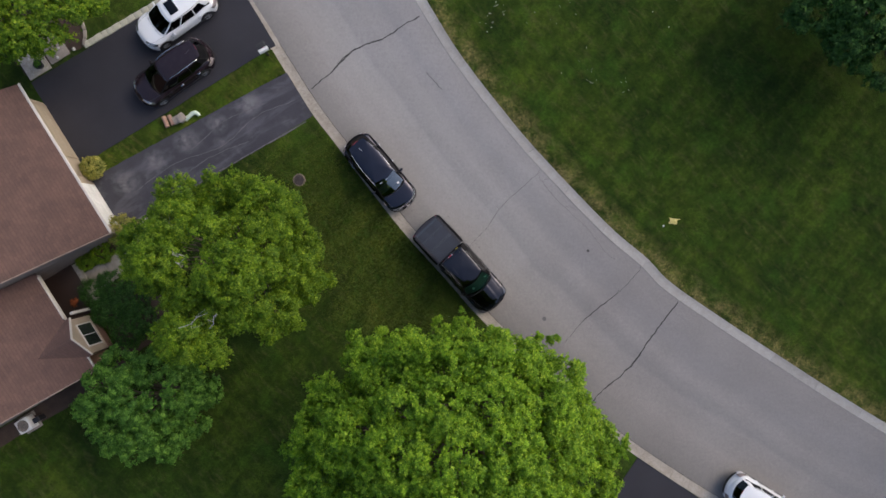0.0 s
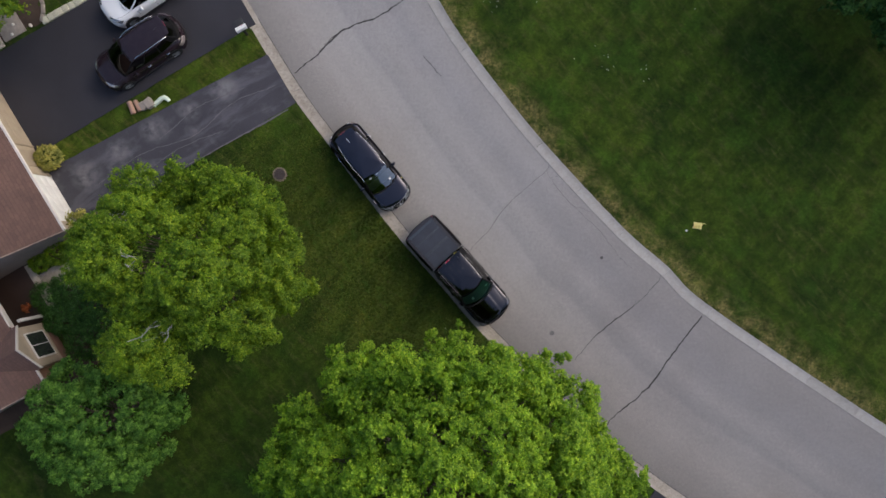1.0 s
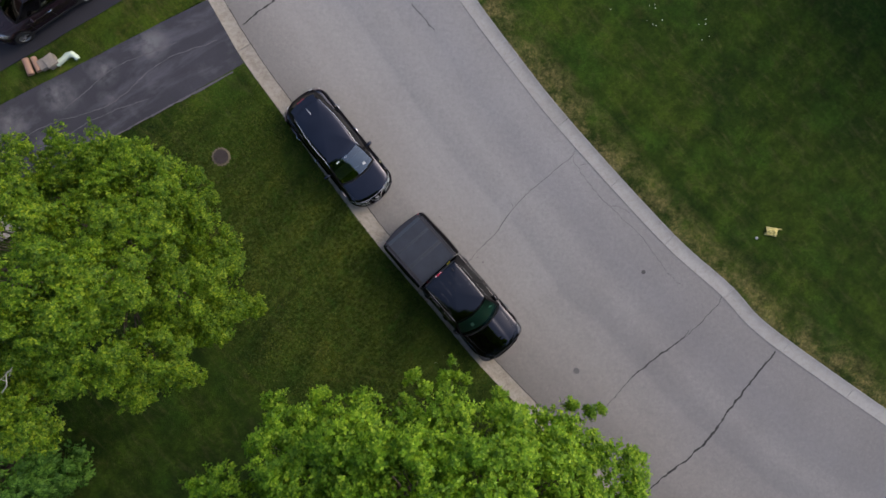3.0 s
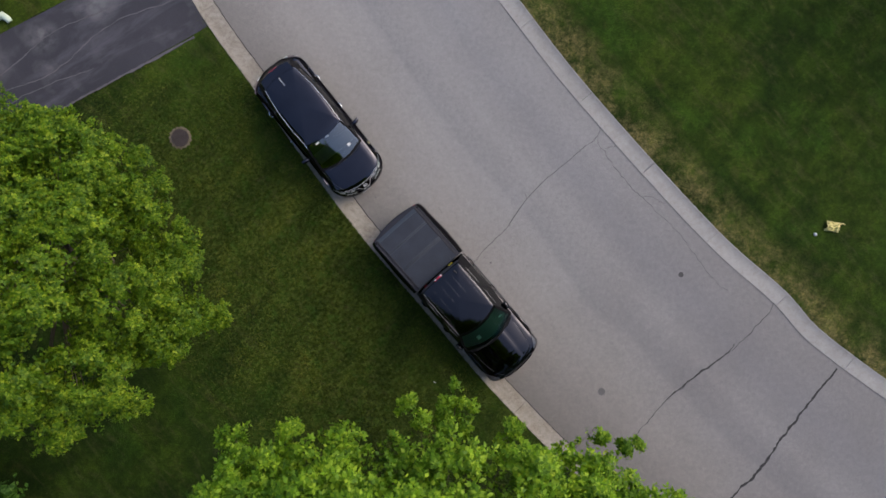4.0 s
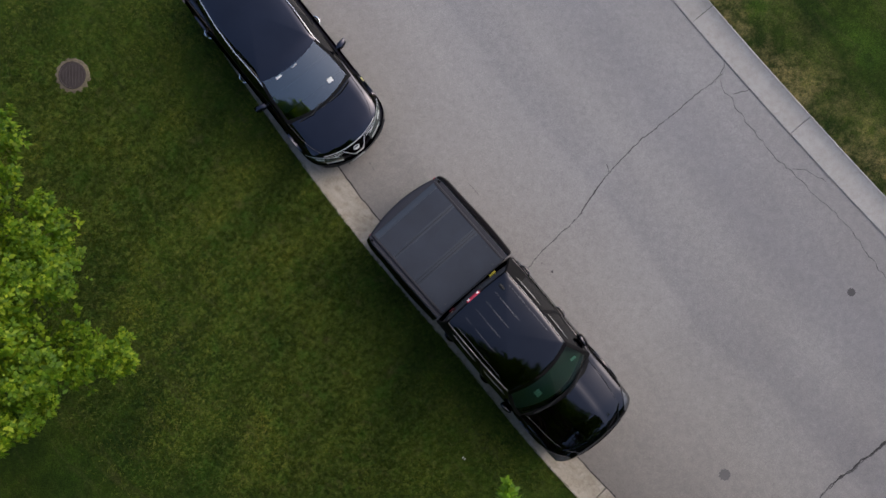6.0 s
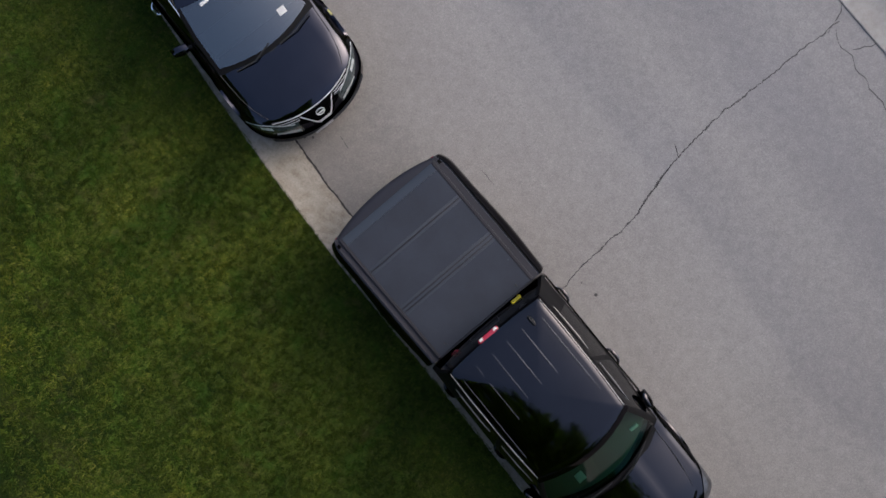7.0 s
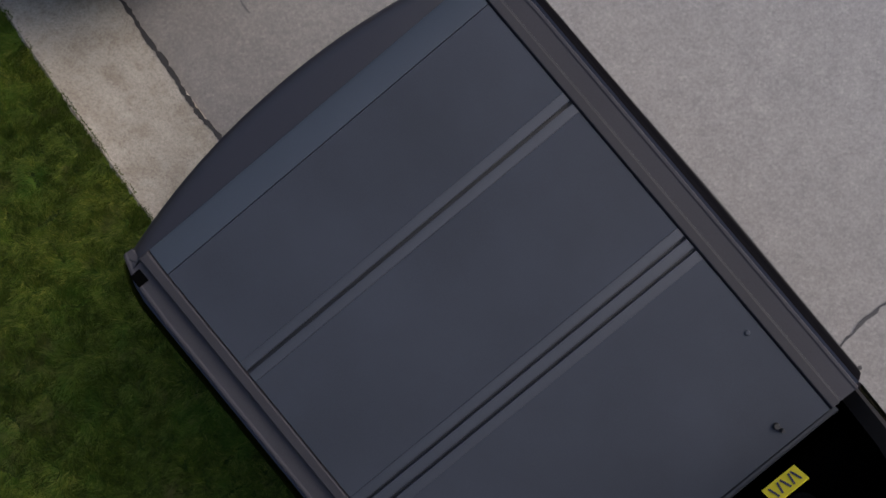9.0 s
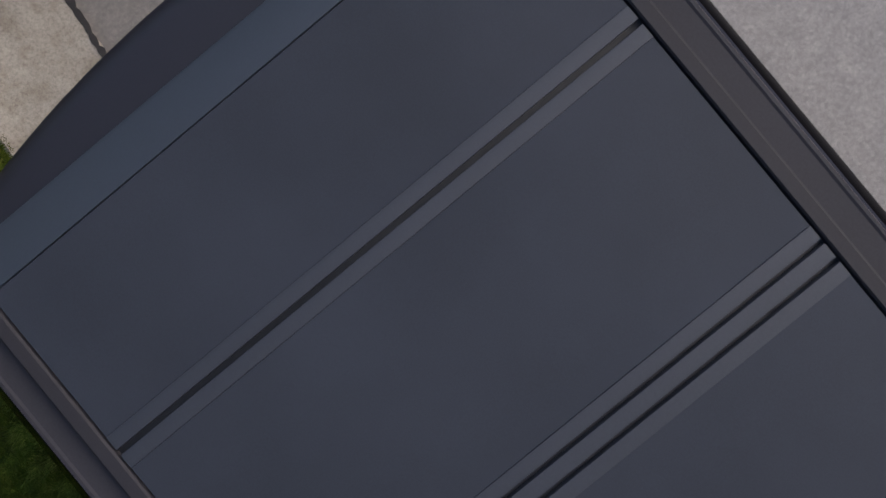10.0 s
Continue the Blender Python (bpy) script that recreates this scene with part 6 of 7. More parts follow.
def crown_tufts(rng, lobes, every, clump, tufts, low=-0.35):
    """Twig ends over small clumps, which stand over the skins of the lobes: places, the ways that they point, and how stout their lobe is."""
    pts, axes, wide = [], [], []
    for cx, cy, cz, rx, ry, rz in lobes:
        n = max(4, int(2.6 * math.pi * rx * (ry + rz) / 2 / (every * every)))
        d = rng.normal(size=(n * 2, 3))
        d /= np.linalg.norm(d, axis=1)[:, None]
        d = d[d[:, 2] > low][:n]
        c = np.array([cx, cy, cz]) + d * np.array([rx, ry, rz]) * rng.uniform(0.62, 1.0, (len(d), 1))
        keep = np.ones(len(c), bool)
        for ox, oy, oz, sx, sy, sz in lobes:
            if (ox, oy, oz) != (cx, cy, cz):
                q = (c - np.array([ox, oy, oz])) / np.array([sx, sy, sz])
                keep &= (q ** 2).sum(1) > 0.45
        c, d = c[keep], d[keep]
        size = clump * rng.uniform(0.6, 1.25, len(c)) * min(1.0, rx / (1.6 * clump))
        e = rng.normal(size=(len(c), tufts, 3)) + d[:, None] * 0.9 + np.array([0, 0, 0.75])
        e /= np.linalg.norm(e, axis=2)[:, :, None]
        p = c[:, None] + e * size[:, None, None] * rng.uniform(0.55, 1.1, (len(c), tufts, 1)) * np.array([1, 1, 0.8])
        w = e * 0.8 + np.array([0, 0, 0.6]) + rng.normal(size=e.shape) * 0.2
        w /= np.linalg.norm(w, axis=2)[:, :, None]
        pts.append(p.reshape(-1, 3))
        axes.append(w.reshape(-1, 3))
        wide.append(np.full(p.shape[0] * tufts, min(1.0, rx / 1.0)))
    return np.concatenate(pts), np.concatenate(axes), np.concatenate(wide)


def make_tree(name, label, x, y, height, lobes, leaf_mat, every=0.62, clump=0.46, tufts=16, leaves=7, size=0.15, trunk=0.22, seed=1, split=1, bare=(), droop=0.25):
    rng = np.random.default_rng(seed)
    rnd = random.Random(seed)
    base = LAWN_Z - 0.05
    twigs = []
    tree = thing(name, label, "tree", pose(x, y, 0))
    for k in range(split):
        bm = bmesh.new()
        lean = Vector((rnd.uniform(-1, 1), rnd.uniform(-1, 1), 0)) * (0.5 if split > 1 else 0.12)
        pts = [Vector((0.12 * k, 0.1 * k, base)) + lean * t * t * 1.2 + Vector((0.08 * math.sin(3 * t + k), 0.08 * math.cos(2.4 * t + k), height * 0.72 * t)) for t in np.linspace(0, 1, 8)]
        tube(bm, pts, [trunk * (1.35 if i == 0 else 1.0 - 0.82 * i / 7) for i in range(8)], 10)
        part("trunk", bm, BARK, tree)
        for i, (cx, cy, cz, rx, ry, rz) in enumerate(lobes):
            if i % split != k:
                continue
            stout = min(1.0, rx / 0.9) ** 2
            for j in range(3 if stout > 0.6 else 1):
                tip = Vector((cx + rnd.uniform(-0.5, 0.5) * rx, cy + rnd.uniform(-0.5, 0.5) * ry, cz + rnd.uniform(-0.2, 0.4) * rz))
                t0 = min(0.85, max(0.2, (tip.z - 1.5) / height * rnd.uniform(0.55, 0.85)))
                q = t0 * 7
                a = pts[int(q)].lerp(pts[min(int(q) + 1, 7)], q - int(q))
                mid = a.lerp(tip, 0.5) + Vector((rnd.uniform(-0.2, 0.2), rnd.uniform(-0.2, 0.2), 0.02 * height))
                bm = bmesh.new()
                tube(bm, [a, a.lerp(mid, 0.5), mid, mid.lerp(tip, 0.55), tip], [trunk * q * max(0.18, stout) for q in (0.42, 0.33, 0.24, 0.15)] + [0.008], 6)
                part("limb", bm, BARK, tree)
                if stout < 0.6:
                    twigs += [mid.lerp(tip, q) + Vector((rnd.gauss(0, 0.16), rnd.gauss(0, 0.16), rnd.gauss(0, 0.10))) for q in np.linspace(0.25, 1.0, 34)]
    for k, (p0, p1) in enumerate(bare):
        bm = bmesh.new()
        a, b = Vector(p0), Vector(p1)
        tube(bm, [a, a.lerp(b, 0.4) + Vector((0.05, -0.06, 0.05)), a.lerp(b, 0.7) + Vector((-0.04, 0.05, 0.06)), b], [0.019, 0.016, 0.012, 0.005], 6)
        for q in (0.45, 0.68):
            c = a.lerp(b, q)
            tube(bm, [c, c + Vector((rnd.uniform(-0.3, 0.3), rnd.uniform(-0.3, 0.3), 0.08)), c + (b - a) * 0.28 + Vector((rnd.uniform(-0.35, 0.35), rnd.uniform(-0.35, 0.35), 0.1))], [0.009, 0.007, 0.003], 5)
        part("bare_branch", bm, PALE_BARK, tree)
    pts, axes, wide = crown_tufts(rng, lobes, every, clump, tufts)
    sprays = [rosettes(rng, pts, axes, leaves, size, droop)]
    # a second whorl on the longer twigs, and leading shoots that break the outline
    long = rng.random(len(pts)) < 0.35
    sprays.append(rosettes(rng, pts[long] + axes[long] * size * 0.75, axes[long], max(4, leaves - 2), size * 0.8, droop))
    lead = rng.random(len(pts)) < 0.05
    way = axes[lead] + np.array([0, 0, 0.3])
    way /= np.linalg.norm(way, axis=1)[:, None]
    reach = rng.uniform(0.6, 1.2, (len(way), 1)) * wide[lead][:, None]
    for q in (0.06, 0.12, 0.18, 0.24, 0.30):
        sprays.append(rosettes(rng, pts[lead] + way * q * reach, way, max(4, leaves - 1), size * (1.0 - q), droop))
    # leaves along the slender limbs that reach out alone
    if twigs:
        along = np.array([tuple(p) for p in twigs])
        ways = rng.normal(size=along.shape) * 0.6 + np.array([0, 0, 0.9])
        ways /= np.linalg.norm(ways, axis=1)[:, None]
        sprays.append(rosettes(rng, along, ways, leaves, size * 0.95, droop))
    # the sparse, shaded inside
    inner = (rng.random(len(pts)) < 0.24) & (wide > 0.7)
    deep = pts[inner] - axes[inner] * rng.uniform(0.35, 0.8, (int(inner.sum()), 1))
    sprays.append(leaf_cloud(rng, deep, axes[inner], 9, 0.30, size).reshape(-1, 3))
    arrays("crown", np.concatenate(sprays), 4, leaf_mat, tree)
    return tree


def lobes_from(x, y, rows, squash=0.85, slim=0.9):
    """Crown lobes, round x, y, from rows of plan place, top height and radius."""
    return [(a - x, b - y, c - r * squash, r * slim, r * slim, r * squash) for a, b, c, r in rows]


# tall broad maple over the lawn by the street: dome, shoulders, skirt, and the twigs that lead towards the street
MAPLE_DOME = [(0.4, -8.0, 12.9, 2.0), (2.4, -8.0, 12.6, 2.0), (-1.4, -8.2, 12.2, 1.9), (0.6, -10.3, 13.2, 2.5), (3.2, -10.2, 12.0, 2.3), (-2.0, -10.8, 12.0, 2.3), (2.0, -13.5, 11.0, 3.0), (-2.0, -13.5, 10.5, 2.8), (5.5, -13.0, 9.0, 2.5)]
MAPLE_SHOULDER = [(0.2, -6.2, 12.0, 1.5), (2.2, -6.0, 12.0, 1.5), (-1.4, -6.2, 11.3, 1.4), (4.3, -6.6, 10.8, 1.6), (5.0, -8.6, 10.0, 1.8), (-3.5, -7.9, 10.6, 1.7), (0.2, -4.7, 11.0, 1.15), (1.9, -4.6, 11.0, 1.2),
                  (-1.1, -4.6, 9.8, 1.2), (3.5, -5.1, 9.6, 1.2), (-2.5, -5.6, 9.0, 1.3), (-3.3, -4.9, 8.1, 1.0), (-4.8, -6.9, 7.8, 1.4), (-5.3, -8.4, 8.4, 1.4), (-5.0, -10.3, 9.0, 1.8)]
MAPLE_SKIRT = [(-0.5, -4.35, 8.2, 0.95), (1.0, -4.25, 9.0, 0.95), (2.4, -4.35, 8.8, 0.95), (-1.8, -4.4, 7.4, 0.9), (-3.5, -4.75, 6.2, 0.75), (4.2, -5.2, 6.4, 1.0), (5.2, -5.6, 5.4, 0.9), (6.0, -6.2, 6.6, 1.1), (5.9, -7.6, 7.8, 1.3),
               (6.8, -8.6, 6.4, 1.3), (8.0, -10.0, 5.6, 1.4), (7.2, -11.5, 6.8, 1.8), (-6.1, -9.6, 6.6, 1.2)]
MAPLE_TIPS = [(1.2, -3.35, 4.2, 0.3), (1.3, -3.8, 4.2, 0.5), (0.2, -3.75, 4.6, 0.4), (5.1, -4.35, 3.8, 0.25), (5.9, -4.6, 4.3, 0.25), (-2.9, -4.05, 6.0, 0.42), (-3.9, -4.15, 6.2, 0.36), (2.7, -4.3, 5.0, 0.45), (6.9, -5.9, 5.0, 0.4), (9.0, -9.6, 5.0, 0.6)]
make_tree("maple_tree", "tall broad bright green maple on the lawn by the kerb", 0.8, -9.2, 12.6, lobes_from(0.8, -9.2, MAPLE_DOME + MAPLE_SHOULDER + MAPLE_SKIRT + MAPLE_TIPS), MAPLE, 0.50, 0.38, 17, 7, 0.112, 0.26, 11)
# many-stemmed tree with pale bark before the house
BIRCH_ROWS = [(-9.1, -0.8, 9.9, 1.45), (-8.3, -0.6, 8.6, 1.2), (-7.9, 0.6, 7.2, 1.1), (-7.2, -1.0, 6.2, 1.1), (-6.8, -1.9, 4.4, 0.9), (-7.3, 1.1, 5.0, 0.9), (-6.8, -0.4, 3.8, 0.85), (-6.9, 0.5, 3.0, 0.7), (-6.3, -1.6, 2.2, 0.7), (-7.1, -2.3, 3.0, 0.65),
              (-7.4, 1.6, 3.6, 0.75), (-10.8, 0.9, 8.5, 1.1), (-11.9, 1.2, 8.5, 1.25), (-12.4, -0.4, 9.2, 1.2), (-13.3, -0.9, 7.6, 1.0), (-14.4, 0.4, 6.0, 0.95), (-11.3, -2.0, 8.4, 1.1), (-10.0, -1.8, 8.4, 1.2), (-8.7, -2.6, 8.4, 1.2),
              (-7.6, -2.8, 6.6, 0.9), (-11.3, -3.6, 9.2, 1.1), (-10.4, -4.2, 8.3, 1.05), (-12.0, -4.1, 7.6, 0.95), (-8.2, -3.6, 6.3, 0.85), (-7.4, -3.3, 4.8, 0.7), (-12.4, 2.6, 6.0, 1.2), (-10.7, 2.9, 5.6, 1.1), (-9.3, 2.8, 6.0, 1.15), (-8.0, 2.2, 6.9, 1.2), (-9.0, 0.9, 7.6, 1.2), (-7.6, 2.6, 4.3, 0.65)]
make_tree("birch_tree", "leafy many-stemmed tree with pale branches on the lawn", -10.3, -0.4, 9.6, lobes_from(-10.3, -0.4, BIRCH_ROWS), LIME, 0.45, 0.35, 24, 7, 0.088, 0.14, 23, 3, [((-0.5, -2.65, 9.6), (0.8, -1.99, 9.85)), ((0.67, -2.7, 9.3), (1.08, -2.03, 9.55)), ((-0.8, 0.41, 9.4), (-0.2, 0.35, 9.65)), ((-0.76, 0.08, 9.2), (-0.43, -0.0, 9.45))])
LINDEN_ROWS = [(-14.3, -7.5, 4.5, 1.9), (-15.6, -7.6, 4.8, 1.6), (-16.7, -7.2, 4.9, 1.4), (-16.6, -6.3, 3.8, 1.2), (-14.8, -6.4, 4.0, 1.3), (-13.0, -7.3, 3.3, 1.4), (-17.8, -8.2, 3.6, 1.2), (-17.4, -9.8, 3.4, 1.2), (-16.0, -10.4, 3.2, 1.3),
               (-14.5, -10.4, 2.8, 1.3), (-13.4, -9.3, 2.2, 1.1), (-12.7, -7.9, 2.3, 1.0), (-15.2, -9.0, 4.2, 1.6)]
make_tree("linden_tree", "dense dark green tree beside the house corner", -14.9, -8.0, 5.2, lobes_from(-14.9, -8.0, LINDEN_ROWS), DEEP, 0.58, 0.30, 13, 7, 0.135, 0.16, 31, droop=0.6)
GARDEN_ROWS = [(-20.6, 10.7, 5.6, 1.35), (-19.4, 10.6, 5.0, 0.95), (-18.6, 11.6, 5.1, 1.1), (-20.2, 11.7, 5.9, 1.8), (-17.7, 12.3, 4.3, 0.9), (-20.5, 9.8, 4.7, 0.75), (-22.2, 11.0, 5.7, 1.8), (-21.8, 13.6, 6.0, 2.1), (-19.2, 13.8, 5.4, 1.5)]
make_tree("garden_tree", "bright green tree beside the driveway bed", -21.0, 12.2, 6.4, lobes_from(-21.0, 12.2, GARDEN_ROWS), LIME, 0.58, 0.42, 16, 7, 0.13, 0.15, 41)
DARK_ROWS = [(19.3, 12.2, 5.2, 1.6), (20.7, 10.8, 5.6, 1.6), (22.4, 9.7, 5.6, 1.6), (21.8, 12.0, 6.9, 2.8), (19.9, 13.9, 6.1, 2.1), (24.5, 11.1, 6.5, 2.5), (23.7, 14.3, 7.8, 3.0)]
make_tree("lawn_tree", "large dark green tree at the edge of the lawn", 23.0, 13.0, 8.0, lobes_from(23.0, 13.0, DARK_ROWS), DARK_LEAF, 0.62, 0.46, 16, 7, 0.14, 0.25, 51)


def far_woods():
    """Woods all round, far outside the walk, that close the horizon."""
    rng = np.random.default_rng(77)
    out = []
    for k in range(190):
        a = 2 * math.pi * k / 190 + rng.uniform(-0.02, 0.02)
        d, h = rng.uniform(48, 68), rng.uniform(12, 20)
        c = np.array([d * math.cos(a), d * math.sin(a), 0.0])
        n = 60
        t = rng.random(n) ** 0.7
        ang = rng.uniform(0, 2 * math.pi, n)
        r = (1.2 + 3.4 * np.sin(np.pi * (0.15 + 0.8 * t))) * rng.uniform(0.5, 1.0, n)
        p = c + np.stack([r * np.cos(ang), r * np.sin(ang), 0.6 + t * h], 1)
        o = np.stack([np.cos(ang), np.sin(ang), np.full(n, 0.4)], 1)
        out.append(leaf_cloud(rng, p, o, 8, 1.3, 1.25, 0.3, 0.9).reshape(-1, 3))
    ob = arrays("far_woods", np.concatenate(out), 4, DARK_LEAF)
    return tagged(ob, "distant dark green woods round the neighbourhood", "woods", kind="stuff")


far_woods()


def make_shrub(name, label, x, y, r, h, leaf_mat, seed, size=0.07, per=22):
    rng = np.random.default_rng(seed)
    sh = thing(name, label, "shrub", pose(x, y, LAWN_Z))
    bm = bmesh.new()
    for k in range(5):
        a = 2 * math.pi * k / 5
        tube(bm, [(0.05 * math.cos(a), 0.05 * math.sin(a), -0.05), (0.3 * r * math.cos(a), 0.3 * r * math.sin(a), h * 0.45), (0.6 * r * math.cos(a), 0.6 * r * math.sin(a), h * 0.75)], [0.011, 0.008, 0.004], 5)
    part("stem", bm, BARK, sh)
    pts, outs = lobe_points(rng, [(0, 0, h * 0.45, r, r, h * 0.55)], max(0.13, r * 0.22), -0.5, 0.14)
    arrays("foliage", leaf_cloud(rng, pts, outs, per, max(0.10, r * 0.2), size).reshape(-1, 3), 4, leaf_mat, sh)
    return sh


make_shrub("golden_shrub", "round golden-leaved shrub by the garage corner", -19.05, 4.45, 0.60, 1.0, GOLD, 61)
make_shrub("golden_shrub", "large golden-leaved shrub at the garage corner", -17.35, 0.95, 0.85, 1.3, GOLD, 62, 0.08)
make_shrub("low_shrub", "low green shrub along the garage wall", -18.7, -0.25, 0.62, 0.8, LIME, 63)
make_shrub("low_shrub", "low green shrub along the garage wall", -19.6, -0.75, 0.50, 0.7, LIME, 64)
for k, (x, y, r) in enumerate(((-19.0, -2.5, 0.80), (-18.0, -2.1, 0.85), (-17.9, -3.3, 1.0), (-17.0, -2.9, 0.9), (-16.6, -3.9, 0.9), (-17.2, -4.6, 0.95), (-18.5, -3.6, 0.7))):
    tagged(make_shrub("dark_shrub", "rounded dark green evergreen shrub in the bed", x, y, r, 1.1, DARK_LEAF, 70 + k, 0.07, 26), group="shrubs by the porch")
make_shrub("red_plant", "small orange-red potted plant on the porch", -20.3, -3.05, 0.22, 0.45, make_leaf("rust_leaf", (0.25, 0.06, 0.02), (0.42, 0.13, 0.05), (0.5, 0.2, 0.1)), 81, 0.06)

# ---- small things outside ----
def iron_cover(x, y, r):
    ob = thing("manhole_cover", "rusty round iron manhole cover set in the lawn", "manhole cover", pose(x, y, LAWN_Z))
    bm = bmesh.new()
    prof = [(r * 1.12, -0.08), (r * 1.12, 0.035), (r * 1.10, 0.045), (r * 1.02, 0.045), (r * 1.01, 0.028), (r * 1.01, -0.08)]
    n = 36
    vs = [[bm.verts.new((q * math.cos(2 * math.pi * i / n), q * math.sin(2 * math.pi * i / n), z)) for q, z in prof] for i in range(n)]
    for i in range(n):
        for k in range(len(prof) - 1):
            bm.faces.new((vs[i][k], vs[i][k + 1], vs[(i + 1) % n][k + 1], vs[(i + 1) % n][k]))
    part("frame_ring", bm, RUST, ob)
    lid = part("lid", disc(bmesh.new(), (0, 0, -0.05), r, 0.088, 36), RUST, ob)
    bm = bmesh.new()
    for k in range(-3, 4):
        w = math.sqrt(max(0, (r * 0.85) ** 2 - (k * r * 0.26) ** 2))
        box(bm, k * r * 0.26 - 0.012, k * r * 0.26 + 0.012, -w, w, 0.036, 0.044, 0.002)
    part("rib", bm, RUST, lid)


bm = bmesh.new()
ring_loft(bm, [[(-7.76 + r * (1 + 0.10 * math.sin(3.1 * k)) * math.cos(2 * math.pi * k / 30), 3.82 + r * (1 + 0.10 * math.sin(3.1 * k)) * math.sin(2 * math.pi * k / 30), LAWN_Z + z) for k in range(30)] for r, z in ((0.37, -0.02), (0.35, 0.026), (0.27, 0.034))])
tagged(part("bare_soil", bm, plain("dry_soil", (0.150, 0.125, 0.085), 0.95, 0, 3, 30, 0.35)), "ring of bare dry soil round the manhole cover", "soil", kind="structure")
iron_cover(-7.76, 3.82, 0.26)


def mailbox(x, y):
    m = pose(x, y, LAWN_Z, 0, 0, 28)
    ob = thing("mailbox", "white mailbox with a dark paper box on a post", "mailbox", m)
    boxed("post", (-0.05, 0.05, -0.05, 0.05, -0.1, 0.95), TRIM, ob)
    bm = bmesh.new()
    sec = [(-0.11, 0.92), (-0.11, 1.05)] + [(-0.11 * math.cos(a), 1.05 + 0.10 * math.sin(a)) for a in np.linspace(0.2, math.pi - 0.2, 9)] + [(0.11, 1.05), (0.11, 0.92)]
    ring_loft(bm, [[(xx, y0, z0) for y0, z0 in sec] for xx in (-0.28, 0.24)])
    b = part("box", bm, WHITE, ob)
    boxed("door", (0.241, 0.262, -0.10, 0.10, 0.93, 1.12), WHITE, b)
    boxed("flag", (-0.05, 0.12, 0.112, 0.122, 1.02, 1.07), RED, b)
    boxed("paper_box", (-0.28, 0.20, 0.15, 0.47, 0.78, 1.02), TRIM, ob, "dark newspaper box", 0.02)


mailbox(-9.42, 10.78)


def verge_bits():
    rot = pose(0, 0, 0, 0, 0, 31)
    for k, (x, y, ln, r) in enumerate(((-15.12, 7.02, 0.62, 0.13), (-14.82, 7.12, 0.56, 0.12))):
        bm = bmesh.new()
        tube(bm, [(0, -ln / 2, r), (0, -ln / 4, r * 1.02), (0.01, ln / 4, r), (0, ln / 2, r * 0.96)], r, 14)
        tagged(part("log", bm, TERRACOTTA), "short reddish-brown log lying on the verge", "log", "things on the verge").matrix_world = pose(x, y, LAWN_Z + 0.01, 0, 0, 31 - 8 + 6 * k)
    for k, (x, y, a, b) in enumerate(((-14.55, 7.12, 0.28, 0.40), (-14.22, 7.25, 0.40, 0.46))):
        bm = box(bmesh.new(), -a / 2, a / 2, -b / 2, b / 2, 0.0, 0.24 + 0.08 * k, 0.02, 2)
        tagged(part("stone_block", bm, STONE), "grey-brown stone block on the verge", "stone", "things on the verge").matrix_world = pose(x, y, LAWN_Z, 0, 0, 33 + 6 * k)
    ob = thing("downspout", "pale green bent plastic downspout lying on the verge", "drain pipe", pose(-13.72, 7.38, LAWN_Z + 0.10, 0, 0, 30))
    bm = bmesh.new()
    tube(bm, [(-0.36, -0.02, 0), (-0.05, 0.02, 0.02), (0.15, 0.06, 0.05), (0.30, 0.03, 0.04), (0.38, -0.12, 0.0), (0.39, -0.22, -0.03)], [0.11, 0.11, 0.12, 0.12, 0.10, 0.09], 12)
    part("pipe", bm, PALE_GREEN, ob)
    bm = bmesh.new()
    tube(bm, [(-0.38, -0.02, 0), (-0.33, -0.02, 0)], 0.125, 12)
    part("collar", bm, PALE_GREEN, ob)


verge_bits()


def clover(seed=19):
    """White clover heads in loose drifts over the green."""
    rng = np.random.default_rng(seed)
    out = []
    for x, y, n, spread in ((3.5, 13.5, 12, 0.35), (2.9, 12.6, 9, 0.3), (8.6, 9.8, 10, 0.5), (10.4, 9.2, 5, 0.4), (7.5, 13.7, 5, 0.6), (5.9, 12.6, 4, 0.5), (12.6, 13.6, 4, 0.8), (0.7, -3.87, 2, 0.03)):
        p = np.stack([x + rng.normal(size=n) * spread, y + rng.normal(size=n) * spread, np.full(n, LAWN_Z + 0.05)], 1)
        out.append(rosettes(rng, p, np.tile([0.0, 0.0, 1.0], (n, 1)), 6, 0.024, 0.5))
    ob = arrays("clover", np.concatenate(out), 4, WHITE)
    tagged(ob, "drifts of small white clover heads in the grass", "clover", kind="stuff")


clover()


